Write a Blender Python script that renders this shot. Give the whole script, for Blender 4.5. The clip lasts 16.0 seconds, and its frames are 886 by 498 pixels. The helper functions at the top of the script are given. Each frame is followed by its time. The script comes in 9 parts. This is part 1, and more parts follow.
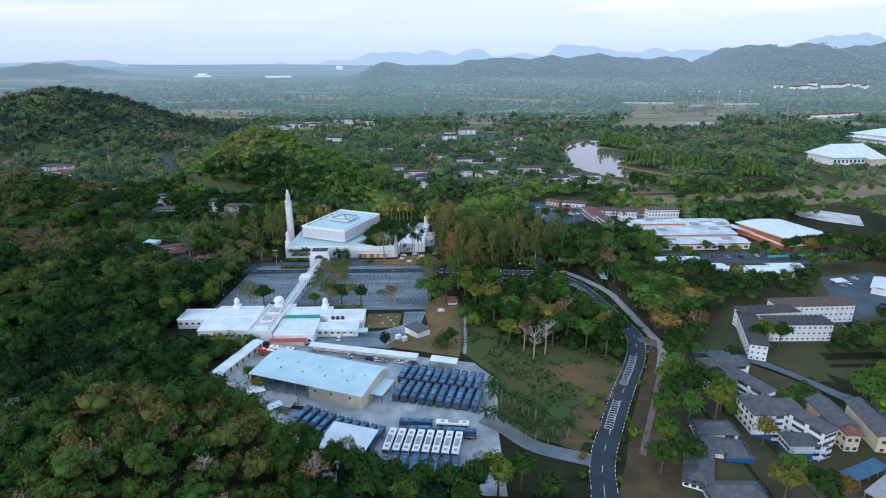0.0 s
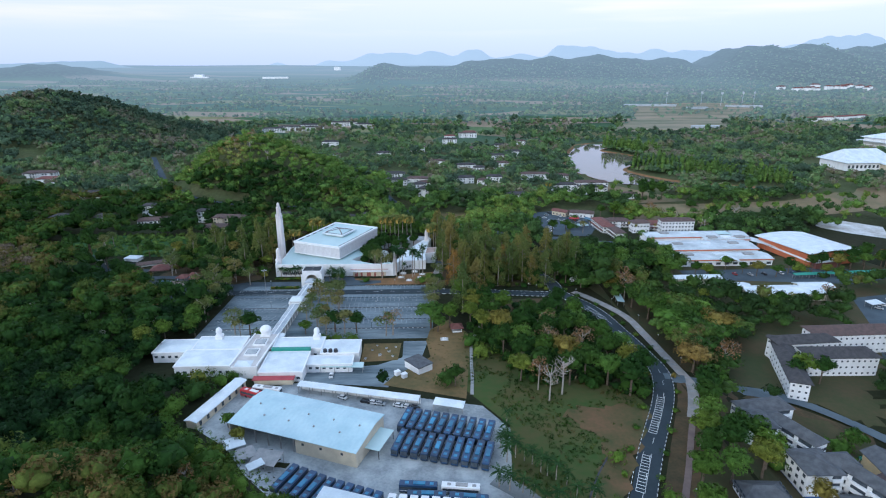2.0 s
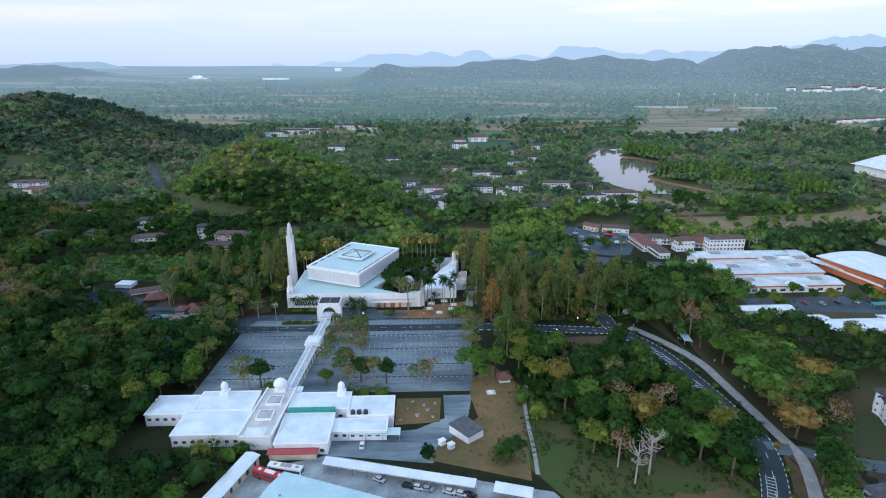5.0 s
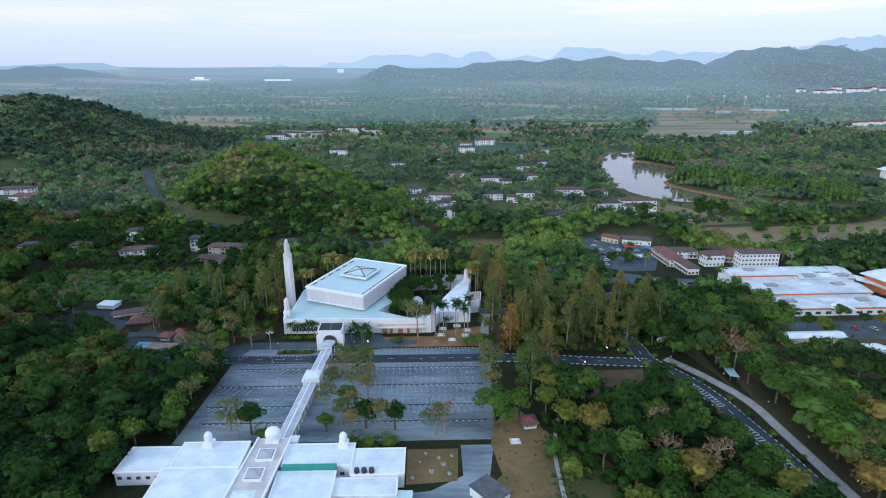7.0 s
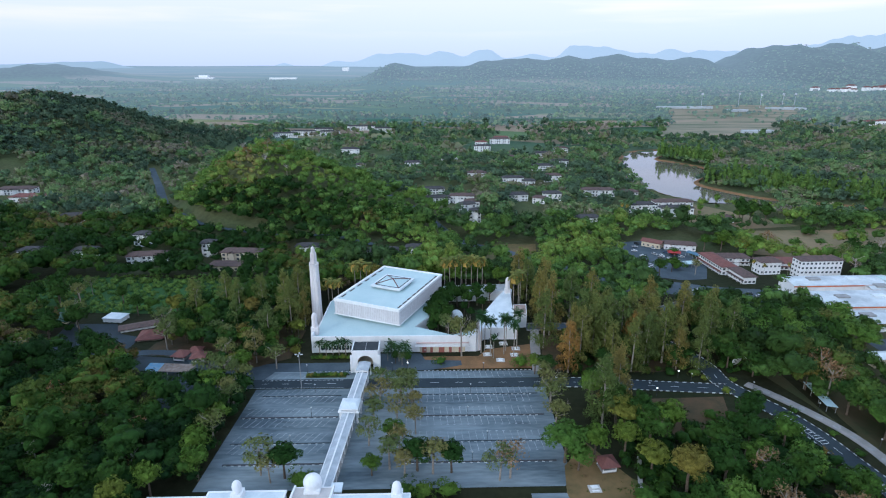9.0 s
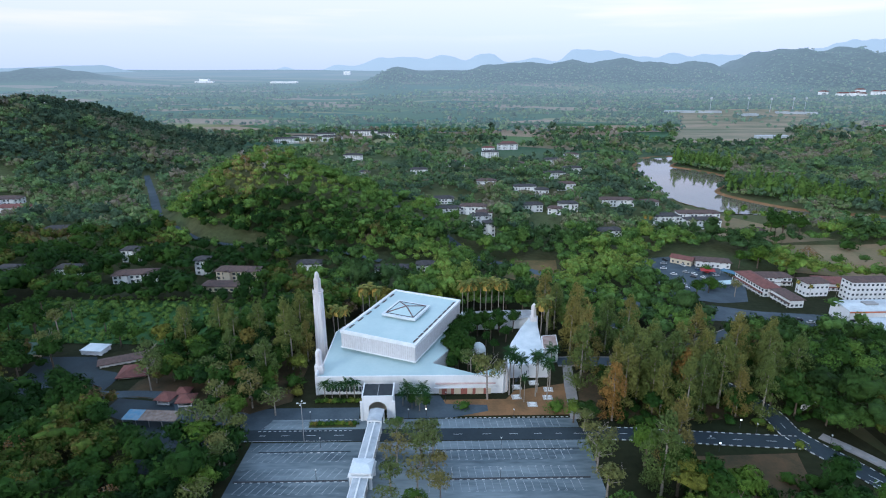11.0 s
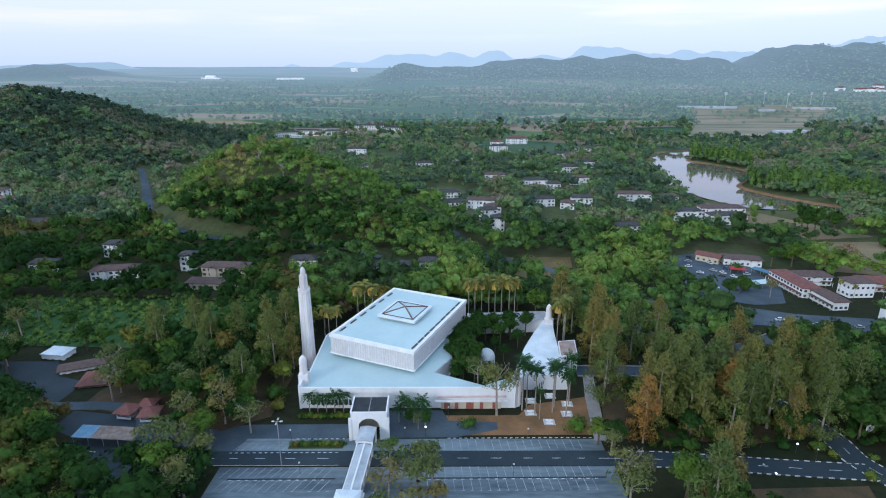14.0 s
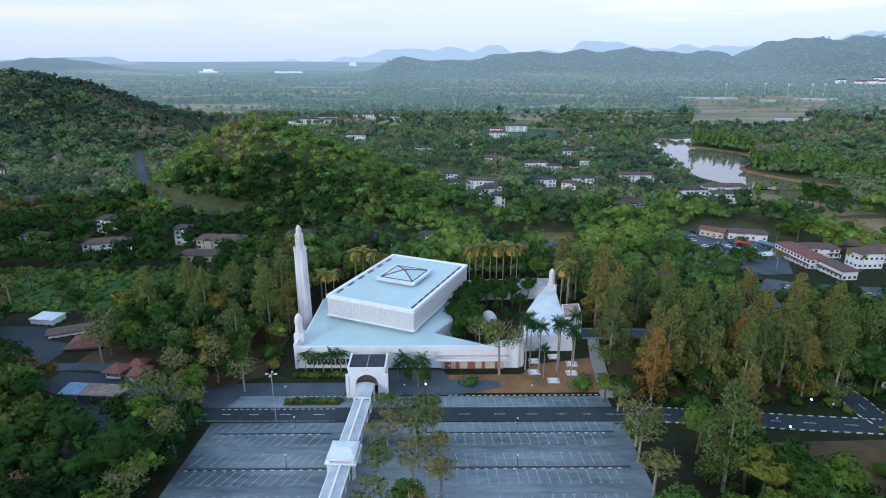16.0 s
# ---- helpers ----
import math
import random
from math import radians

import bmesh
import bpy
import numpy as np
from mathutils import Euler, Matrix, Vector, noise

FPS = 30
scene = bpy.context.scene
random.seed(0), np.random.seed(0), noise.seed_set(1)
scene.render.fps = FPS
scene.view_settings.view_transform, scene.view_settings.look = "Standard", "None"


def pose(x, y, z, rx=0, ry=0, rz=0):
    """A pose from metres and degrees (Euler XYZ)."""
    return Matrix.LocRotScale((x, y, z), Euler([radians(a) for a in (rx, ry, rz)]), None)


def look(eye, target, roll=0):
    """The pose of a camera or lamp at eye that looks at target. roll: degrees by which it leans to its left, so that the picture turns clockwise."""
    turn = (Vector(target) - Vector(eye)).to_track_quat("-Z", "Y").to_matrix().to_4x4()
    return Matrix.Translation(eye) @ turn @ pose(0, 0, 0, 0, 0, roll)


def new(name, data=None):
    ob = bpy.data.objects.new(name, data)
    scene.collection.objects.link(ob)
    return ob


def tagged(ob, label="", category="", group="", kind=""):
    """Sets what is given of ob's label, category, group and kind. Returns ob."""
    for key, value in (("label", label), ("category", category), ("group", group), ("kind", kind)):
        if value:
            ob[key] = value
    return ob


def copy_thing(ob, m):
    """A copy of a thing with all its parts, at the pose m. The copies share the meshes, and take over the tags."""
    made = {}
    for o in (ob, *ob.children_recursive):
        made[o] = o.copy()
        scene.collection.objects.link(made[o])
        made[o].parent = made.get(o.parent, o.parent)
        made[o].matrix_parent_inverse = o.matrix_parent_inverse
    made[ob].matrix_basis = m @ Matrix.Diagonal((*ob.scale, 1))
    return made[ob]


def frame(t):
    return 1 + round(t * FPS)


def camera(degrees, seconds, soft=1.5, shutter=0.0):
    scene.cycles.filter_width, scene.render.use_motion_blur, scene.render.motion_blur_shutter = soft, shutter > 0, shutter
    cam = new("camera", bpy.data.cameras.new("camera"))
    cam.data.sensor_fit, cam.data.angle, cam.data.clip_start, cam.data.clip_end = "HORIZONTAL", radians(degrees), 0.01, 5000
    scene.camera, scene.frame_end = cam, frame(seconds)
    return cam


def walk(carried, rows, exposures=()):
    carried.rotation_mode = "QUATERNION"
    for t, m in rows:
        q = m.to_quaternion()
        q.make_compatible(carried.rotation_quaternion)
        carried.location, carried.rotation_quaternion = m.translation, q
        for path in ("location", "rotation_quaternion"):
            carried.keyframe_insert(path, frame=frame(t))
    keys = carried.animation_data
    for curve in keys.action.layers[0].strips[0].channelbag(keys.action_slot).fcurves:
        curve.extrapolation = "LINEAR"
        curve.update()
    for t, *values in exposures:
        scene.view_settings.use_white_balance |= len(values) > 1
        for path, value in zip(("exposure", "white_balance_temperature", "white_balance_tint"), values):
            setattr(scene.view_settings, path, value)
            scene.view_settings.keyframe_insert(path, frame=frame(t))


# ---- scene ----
cam = camera(76.28, 16.0, soft=1.1)
PATH = [
    (0, (26.38, 26.94, 127.57), (31.60, 216.82, 64.96), 0.0),
    (0.5, (26.40, 33.80, 128.65), (31.72, 223.51, 65.54), 0.0),
    (1, (26.48, 41.06, 129.14), (31.92, 230.81, 66.17), 0.0),
    (1.5, (26.88, 48.67, 128.67), (32.20, 238.71, 66.57), 0.0),
    (2, (24.73, 56.63, 129.50), (30.49, 246.55, 67.07), 0.0),
    (2.5, (20.50, 63.88, 129.86), (26.51, 253.78, 67.39), 0.0),
    (3, (15.25, 71.62, 129.87), (21.58, 261.51, 67.41), 0.0),
    (3.5, (11.84, 78.75, 129.89), (17.93, 268.77, 67.79), 0.0),
    (4, (8.91, 86.81, 130.35), (15.23, 276.74, 68.01), 0.0),
    (6.5, (4.43, 126.62, 130.21), (9.87, 316.71, 68.26), 0.0),
    (7, (1.95, 134.93, 129.96), (7.21, 325.06, 68.11), 0.0),
    (7.5, (-2.30, 142.81, 129.65), (2.94, 333.05, 68.14), 0.0),
    (8, (-6.95, 149.95, 126.45), (-2.15, 340.24, 65.08), 0.0),
    (8.5, (-12.00, 157.39, 123.90), (-7.48, 347.62, 62.33), 0.0),
    (9, (-17.32, 165.75, 124.80), (-12.83, 355.82, 62.73), 0.0),
    (11.5, (-25.40, 207.29, 123.70), (-21.17, 397.84, 63.11), 0.0),
    (12, (-24.84, 215.71, 123.74), (-20.66, 406.29, 63.21), 0.0),
    (12.5, (-24.37, 224.16, 124.21), (-20.21, 414.47, 62.85), 0.0),
    (13, (-23.92, 227.52, 120.03), (-21.17, 418.14, 59.54), 0.0),
    (13.5, (-23.57, 227.64, 116.39), (-21.51, 418.12, 55.47), 0.0),
    (14, (-23.30, 227.03, 112.51), (-21.60, 417.43, 51.28), 0.0),
    (14.5, (-23.48, 226.78, 108.70), (-21.83, 417.01, 46.96), 0.0),
    (15, (-23.46, 226.17, 104.76), (-22.15, 416.37, 42.92), 0.0),
    (15.5, (-23.67, 226.20, 100.82), (-22.30, 416.31, 38.71), 0.0),
    (16, (-23.78, 228.84, 96.92), (-21.76, 418.91, 34.73), 0.0),
]
walk(cam, [(t, look(eye, target, roll)) for t, eye, target, roll in PATH], exposures=[(0, 0.55, 5330, 2), (16, 0.55, 5330, 2)])

# ---- light ----
world = bpy.data.worlds.new("dusk_sky")
scene.world = world
world.use_nodes = True
wn, wl = world.node_tree.nodes, world.node_tree.links
wn.clear()
w_out = wn.new("ShaderNodeOutputWorld")
w_bg = wn.new("ShaderNodeBackground")
w_sky = wn.new("ShaderNodeTexSky")
w_sky.sky_type = "NISHITA"
w_sky.sun_disc = False
w_sky.sun_elevation = radians(21.5)
w_sky.sun_rotation = radians(220)
w_sky.air_density, w_sky.dust_density, w_sky.ozone_density = 1.0, 1.5, 2.0
w_co = wn.new("ShaderNodeTexCoord")
w_sep = wn.new("ShaderNodeSeparateXYZ")
w_map = wn.new("ShaderNodeMapping")
w_map.inputs["Scale"].default_value = (1.2, 1.2, 16.0)
w_noise = wn.new("ShaderNodeTexNoise")
w_noise.inputs["Scale"].default_value = 2.2
w_noise.inputs["Detail"].default_value = 5.0
w_ramp = wn.new("ShaderNodeValToRGB")
SKY_STOPS = ((0.0, (0.56, 0.565, 0.74)), (0.04, (0.62, 0.60, 0.76)), (0.10, (0.74, 0.66, 0.775)), (0.22, (0.70, 0.67, 0.81)), (0.4, (0.60, 0.69, 0.82)), (1.0, (0.54, 0.66, 0.84)))
w_ramp.color_ramp.elements[0].position, w_ramp.color_ramp.elements[0].color = SKY_STOPS[0][0], (*SKY_STOPS[0][1], 1)
w_ramp.color_ramp.elements[1].position, w_ramp.color_ramp.elements[1].color = SKY_STOPS[-1][0], (*SKY_STOPS[-1][1], 1)
for p, c in SKY_STOPS[1:-1]:
    w_ramp.color_ramp.elements.new(p).color = (*c, 1)
w_streak = wn.new("ShaderNodeMix")
w_streak.data_type = "RGBA"
w_streak.inputs["B"].default_value = (0.93, 0.745, 0.79, 1)
w_sr = wn.new("ShaderNodeMapRange")
w_sr.inputs["From Min"].default_value, w_sr.inputs["From Max"].default_value = 0.48, 0.72
w_high = wn.new("ShaderNodeMapRange")
w_high.inputs["From Min"].default_value, w_high.inputs["From Max"].default_value = 0.035, 0.10
w_mul = wn.new("ShaderNodeMath")
w_mul.operation = "MULTIPLY"
w_scale = wn.new("ShaderNodeVectorMath")
w_scale.operation = "SCALE"
w_scale.inputs["Scale"].default_value = 0.10
w_mix = wn.new("ShaderNodeMix")
w_mix.data_type = "RGBA"
w_mix.inputs["Factor"].default_value = 0.86
wl.new(w_co.outputs["Generated"], w_sep.inputs[0])
wl.new(w_co.outputs["Generated"], w_map.inputs["Vector"])
wl.new(w_map.outputs[0], w_noise.inputs["Vector"])
wl.new(w_sep.outputs["Z"], w_ramp.inputs["Fac"])
wl.new(w_sep.outputs["Z"], w_high.inputs["Value"])
wl.new(w_noise.outputs["Fac"], w_sr.inputs["Value"])
wl.new(w_sr.outputs[0], w_mul.inputs[0])
wl.new(w_high.outputs[0], w_mul.inputs[1])
wl.new(w_mul.outputs[0], w_streak.inputs["Factor"])
wl.new(w_ramp.outputs["Color"], w_streak.inputs["A"])
wl.new(w_sky.outputs["Color"], w_scale.inputs[0])
wl.new(w_scale.outputs[0], w_mix.inputs["A"])
wl.new(w_streak.outputs["Result"], w_mix.inputs["B"])
wl.new(w_mix.outputs["Result"], w_bg.inputs["Color"])
w_bg.inputs["Strength"].default_value = 1.0
wl.new(w_bg.outputs[0], w_out.inputs["Surface"])
sun = new("sun", bpy.data.lights.new("sun", "SUN"))
sun.data.energy, sun.data.angle, sun.data.color = 0.9, radians(14), (1.0, 0.88, 0.76)
sun.matrix_world = look((-52, -62, 32), (0, 0, 0))

# ---- materials ----
MATS = {}


def mat(name, col, col2=None, rough=0.7, metal=0.0, scale=0.5, bump=0.0, bscale=8.0, spec=0.3, rand=0.0, detail=4.0, stretch=(1, 1, 1), objrand=0.0):
    """A surface whose colour wanders between two tones at a coarse and a fine scale, with fine relief."""
    if name in MATS:
        return MATS[name]
    m = MATS[name] = bpy.data.materials.new(name)
    m.use_nodes = True
    n, l = m.node_tree.nodes, m.node_tree.links
    b = n["Principled BSDF"]
    b.inputs["Roughness"].default_value, b.inputs["Metallic"].default_value = rough, metal
    b.inputs["Specular IOR Level"].default_value = spec
    col2 = col2 or tuple(c * 0.75 for c in col)
    geo = n.new("ShaderNodeNewGeometry")
    mp = n.new("ShaderNodeMapping")
    mp.inputs["Scale"].default_value = stretch
    l.new(geo.outputs["Position"], mp.inputs["Vector"])
    big, fine = n.new("ShaderNodeTexNoise"), n.new("ShaderNodeTexNoise")
    big.inputs["Scale"].default_value, fine.inputs["Scale"].default_value = scale, scale * 9
    big.inputs["Detail"].default_value = detail
    fine.inputs["Detail"].default_value = 3.0
    l.new(mp.outputs[0], big.inputs["Vector"])
    l.new(mp.outputs[0], fine.inputs["Vector"])
    add = n.new("ShaderNodeMath")
    add.operation = "MULTIPLY_ADD"
    add.inputs[1].default_value = 0.35
    l.new(fine.outputs["Fac"], add.inputs[0])
    l.new(big.outputs["Fac"], add.inputs[2])
    mr = n.new("ShaderNodeMapRange")
    mr.inputs["From Min"].default_value, mr.inputs["From Max"].default_value = 0.5, 0.86
    l.new(add.outputs[0], mr.inputs["Value"])
    mix = n.new("ShaderNodeMix")
    mix.data_type = "RGBA"
    mix.inputs["A"].default_value, mix.inputs["B"].default_value = (*col, 1), (*col2, 1)
    l.new(mr.outputs[0], mix.inputs["Factor"])
    last = mix.outputs["Result"]
    if rand or objrand:
        hsv = n.new("ShaderNodeHueSaturation")
        v = n.new("ShaderNodeMapRange")
        amount = rand or objrand
        v.inputs["To Min"].default_value, v.inputs["To Max"].default_value = 1 - amount, 1 + amount
        if rand:
            l.new(geo.outputs["Random Per Island"], v.inputs["Value"])
        else:
            l.new(n.new("ShaderNodeObjectInfo").outputs["Random"], v.inputs["Value"])
        l.new(v.outputs[0], hsv.inputs["Value"])
        l.new(last, hsv.inputs["Color"])
        last = hsv.outputs["Color"]
    l.new(last, b.inputs["Base Color"])
    if bump:
        bt, bp = n.new("ShaderNodeTexNoise"), n.new("ShaderNodeBump")
        bt.inputs["Scale"].default_value, bp.inputs["Strength"].default_value = bscale, bump
        bt.inputs["Detail"].default_value = 4.0
        l.new(geo.outputs["Position"], bt.inputs["Vector"])
        l.new(bt.outputs["Fac"], bp.inputs["Height"])
        l.new(bp.outputs[0], b.inputs["Normal"])
    return m


def leaf_mat(name, stops, cut=0.0, by_object=False, through_light=0.14):
    """Foliage: the hue of each tree from its tint; clusters of leaves with ragged gaps between them."""
    m = MATS[name] = bpy.data.materials.new(name)
    m.use_nodes = True
    n, l = m.node_tree.nodes, m.node_tree.links
    n.clear()
    out, mixs = n.new("ShaderNodeOutputMaterial"), n.new("ShaderNodeMixShader")
    b, tr = n.new("ShaderNodeBsdfPrincipled"), n.new("ShaderNodeBsdfTranslucent")
    b.inputs["Roughness"].default_value, b.inputs["Specular IOR Level"].default_value = 0.7, 0.07
    ramp = n.new("ShaderNodeValToRGB")
    ramp.color_ramp.elements[0].position, ramp.color_ramp.elements[0].color = stops[0][0], (*stops[0][1], 1)
    ramp.color_ramp.elements[1].position, ramp.color_ramp.elements[1].color = stops[-1][0], (*stops[-1][1], 1)
    for p, c in stops[1:-1]:
        ramp.color_ramp.elements.new(p).color = (*c, 1)
    if by_object:
        l.new(n.new("ShaderNodeObjectInfo").outputs["Random"], ramp.inputs["Fac"])
    else:
        at = n.new("ShaderNodeAttribute")
        at.attribute_name = "tint"
        l.new(at.outputs["Fac"], ramp.inputs["Fac"])
    geo, v, hsv = n.new("ShaderNodeNewGeometry"), n.new("ShaderNodeMapRange"), n.new("ShaderNodeHueSaturation")
    clump, cv, mul = n.new("ShaderNodeTexNoise"), n.new("ShaderNodeMapRange"), n.new("ShaderNodeMath")
    clump.inputs["Scale"].default_value, clump.inputs["Detail"].default_value = 0.8, 6.0
    clump.inputs["Roughness"].default_value = 0.72
    l.new(geo.outputs["Position"], clump.inputs["Vector"])
    cv.inputs["From Min"].default_value, cv.inputs["From Max"].default_value = 0.3, 0.7
    cv.inputs["To Min"].default_value, cv.inputs["To Max"].default_value = 0.58, 1.42
    l.new(clump.outputs["Fac"], cv.inputs["Value"])
    v.inputs["To Min"].default_value, v.inputs["To Max"].default_value = 0.72, 1.28
    l.new(geo.outputs["Random Per Island"], v.inputs["Value"])
    mul.operation = "MULTIPLY"
    l.new(v.outputs[0], mul.inputs[0])
    l.new(cv.outputs[0], mul.inputs[1])
    l.new(mul.outputs[0], hsv.inputs["Value"])
    l.new(ramp.outputs["Color"], hsv.inputs["Color"])
    l.new(hsv.outputs["Color"], b.inputs["Base Color"])
    l.new(hsv.outputs["Color"], tr.inputs["Color"])
    mixs.inputs["Fac"].default_value = through_light
    l.new(b.outputs[0], mixs.inputs[1])
    l.new(tr.outputs[0], mixs.inputs[2])
    last = mixs.outputs[0]
    if cut:
        gaps, step, hole, clear = n.new("ShaderNodeTexNoise"), n.new("ShaderNodeMath"), n.new("ShaderNodeMixShader"), n.new("ShaderNodeBsdfTransparent")
        gaps.inputs["Scale"].default_value, gaps.inputs["Detail"].default_value = cut, 2.0
        l.new(geo.outputs["Position"], gaps.inputs["Vector"])
        step.operation = "GREATER_THAN"
        step.inputs[1].default_value = 0.47
        l.new(gaps.outputs["Fac"], step.inputs[0])
        l.new(step.outputs[0], hole.inputs["Fac"])
        l.new(clear.outputs[0], hole.inputs[1])
        l.new(last, hole.inputs[2])
        last = hole.outputs[0]
        leaf_mat(name + "_inner", stops, 0.0, by_object, 0.0)
    l.new(last, out.inputs["Surface"])
    return m


GREENS = ((0.0, (0.039, 0.071, 0.024)), (0.25, (0.071, 0.128, 0.033)), (0.5, (0.122, 0.195, 0.039)), (0.66, (0.183, 0.226, 0.052)),
          (0.8, (0.232, 0.201, 0.073)), (0.9, (0.275, 0.183, 0.079)), (1.0, (0.317, 0.275, 0.187)))
TREE_GREENS = ((0.0, (0.038, 0.076, 0.015)), (0.4, (0.063, 0.119, 0.019)), (0.7, (0.105, 0.168, 0.024)), (0.9, (0.168, 0.177, 0.031)), (1.0, (0.205, 0.140, 0.039)))
# greyed, lightened greens: distance haze put into the leaf colour
HAZED = ((0.0, (0.092, 0.139, 0.087)), (0.25, (0.127, 0.189, 0.104)), (0.5, (0.165, 0.266, 0.097)), (0.66, (0.218, 0.277, 0.118)), (0.84, (0.242, 0.224, 0.147)), (1.0, (0.295, 0.254, 0.201)))
# western hill greens, lightened and blued: haze put into the colour
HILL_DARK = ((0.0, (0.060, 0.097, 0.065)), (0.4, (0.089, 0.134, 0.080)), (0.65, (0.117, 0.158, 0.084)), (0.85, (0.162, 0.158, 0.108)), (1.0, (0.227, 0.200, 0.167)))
# darkened greens: forest shade and lens falloff put into the leaf colour
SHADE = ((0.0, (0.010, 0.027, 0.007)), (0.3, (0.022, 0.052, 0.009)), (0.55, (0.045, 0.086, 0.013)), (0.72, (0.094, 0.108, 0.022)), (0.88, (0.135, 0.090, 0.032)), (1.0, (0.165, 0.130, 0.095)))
EAST_DULL = ((0.0, (0.026, 0.050, 0.013)), (0.25, (0.045, 0.084, 0.018)), (0.5, (0.074, 0.118, 0.022)), (0.66, (0.108, 0.126, 0.030)), (0.8, (0.140, 0.112, 0.040)), (0.9, (0.165, 0.108, 0.046)), (1.0, (0.200, 0.165, 0.108)))
VALLEY = ((0.0, (0.045, 0.080, 0.026)), (0.25, (0.080, 0.142, 0.034)), (0.5, (0.134, 0.214, 0.040)), (0.66, (0.198, 0.246, 0.054)), (0.8, (0.250, 0.218, 0.078)), (0.9, (0.290, 0.196, 0.084)), (1.0, (0.330, 0.290, 0.195)))
M_LEAF = leaf_mat("leaf_mixed", GREENS)
M_LEAFE = leaf_mat("leaf_dull_olive", EAST_DULL, 2.6, through_light=0.2)
M_LEAFM = leaf_mat("leaf_mixed_valley", VALLEY, 1.7, through_light=0.4)
M_LEAFV = leaf_mat("leaf_hazed", HAZED, through_light=0.42)
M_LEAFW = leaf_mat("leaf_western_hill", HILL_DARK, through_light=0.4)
M_LEAFK = leaf_mat("leaf_shade_dark", SHADE, 2.6)
M_LEAFO = leaf_mat("leaf_mixed_tree", TREE_GREENS, 3.0, by_object=True, through_light=0.26)
M_OPEN = leaf_mat("leaf_olive", ((0.0, (0.095, 0.129, 0.040)), (0.6, (0.134, 0.157, 0.047)), (1.0, (0.190, 0.162, 0.056))), 3.2, by_object=True)
M_CASU = leaf_mat("leaf_feathery", ((0.0, (0.098, 0.140, 0.038)), (0.5, (0.162, 0.180, 0.046)), (0.85, (0.225, 0.196, 0.052)), (1.0, (0.215, 0.175, 0.050))), by_object=True)
M_BRIGHT = leaf_mat("leaf_bright", ((0.0, (0.070, 0.138, 0.024)), (1.0, (0.118, 0.189, 0.032))), 3.0, by_object=True)
M_DRY = leaf_mat("leaf_dry", ((0.0, (0.22, 0.115, 0.048)), (1.0, (0.26, 0.17, 0.09))), 3.4, by_object=True)
M_RUSTL = leaf_mat("leaf_rusty", ((0.0, (0.300, 0.160, 0.044)), (1.0, (0.330, 0.190, 0.052))), by_object=True)
M_DEEP = leaf_mat("leaf_deep_green", ((0.0, (0.024, 0.058, 0.011)), (1.0, (0.042, 0.084, 0.014))), 3.0, by_object=True)
M_PALM = leaf_mat("leaf_palm", ((0.0, (0.022, 0.056, 0.016)), (1.0, (0.038, 0.080, 0.022))), 4.5, by_object=True)
M_PALMG = leaf_mat("leaf_palm_gold", ((0.0, (0.36, 0.25, 0.06)), (1.0, (0.46, 0.31, 0.08))), by_object=True)
M_PALMY = leaf_mat("leaf_palm_light", ((0.0, (0.12, 0.14, 0.035)), (1.0, (0.19, 0.18, 0.045))), by_object=True)
M_BARK = mat("bark", (0.16, 0.12, 0.09), (0.09, 0.07, 0.05), 0.9, scale=1.5, bump=0.3)
M_BARKL = mat("bark_pale", (0.36, 0.32, 0.27), (0.24, 0.2, 0.17), 0.9, scale=1.5, bump=0.3)
M_WHITE = mat("white_render", (0.85, 0.85, 0.85), (0.75, 0.75, 0.75), 0.75, scale=0.25, bump=0.05, stretch=(1, 1, 0.35))
M_STAIN = mat("stained_white_render", (0.82, 0.80, 0.80), (0.58, 0.52, 0.50), 0.8, scale=0.5, bump=0.06, stretch=(1.5, 1.5, 0.12))
M_ROOFW = mat("white_roof_sheet", (0.74, 0.78, 0.80), (0.56, 0.61, 0.64), 0.5, scale=0.16, spec=0.4, bump=0.03)
M_ROOFA = mat("pale_green_roof_sheet", (0.50, 0.62, 0.62), (0.42, 0.55, 0.56), 0.45, scale=0.08, spec=0.45, bump=0.03)
M_ROOFB = mat("pale_blue_roof_sheet", (0.54, 0.68, 0.71), (0.40, 0.55, 0.60), 0.45, scale=0.09, detail=7.0, spec=0.4, bump=0.03)
M_DARKT = mat("dark_roof_tile", (0.075, 0.070, 0.070), (0.042, 0.040, 0.043), 0.8, scale=0.6, bump=0.3, bscale=3)
# greyed white for far walls and masts: distance haze put into the colour
M_FARW = mat("hazed_pale_wall", (0.52, 0.55, 0.58), (0.40, 0.43, 0.46), 0.8, scale=0.05)
M_SLATE = mat("grey_slate_roof", (0.115, 0.12, 0.128), (0.070, 0.072, 0.078), 0.8, scale=0.5, bump=0.3, bscale=3)
M_BROWNT = mat("brown_roof_tile", (0.13, 0.085, 0.075), (0.08, 0.06, 0.055), 0.8, scale=0.6, bump=0.3, bscale=3)
M_REDT = mat("red_roof_tile", (0.21, 0.085, 0.070), (0.13, 0.058, 0.050), 0.75, scale=0.5, bump=0.2)
M_CREAM = mat("cream_wall", (0.66, 0.58, 0.44), (0.54, 0.47, 0.36), 0.8, scale=0.3, bump=0.05)
M_YELL = mat("yellow_wall", (0.68, 0.52, 0.28), (0.56, 0.43, 0.25), 0.8, scale=0.3, bump=0.05)
M_BLUEW = mat("blue_painted_wall", (0.035, 0.13, 0.40), (0.03, 0.10, 0.32), 0.6, scale=0.4)
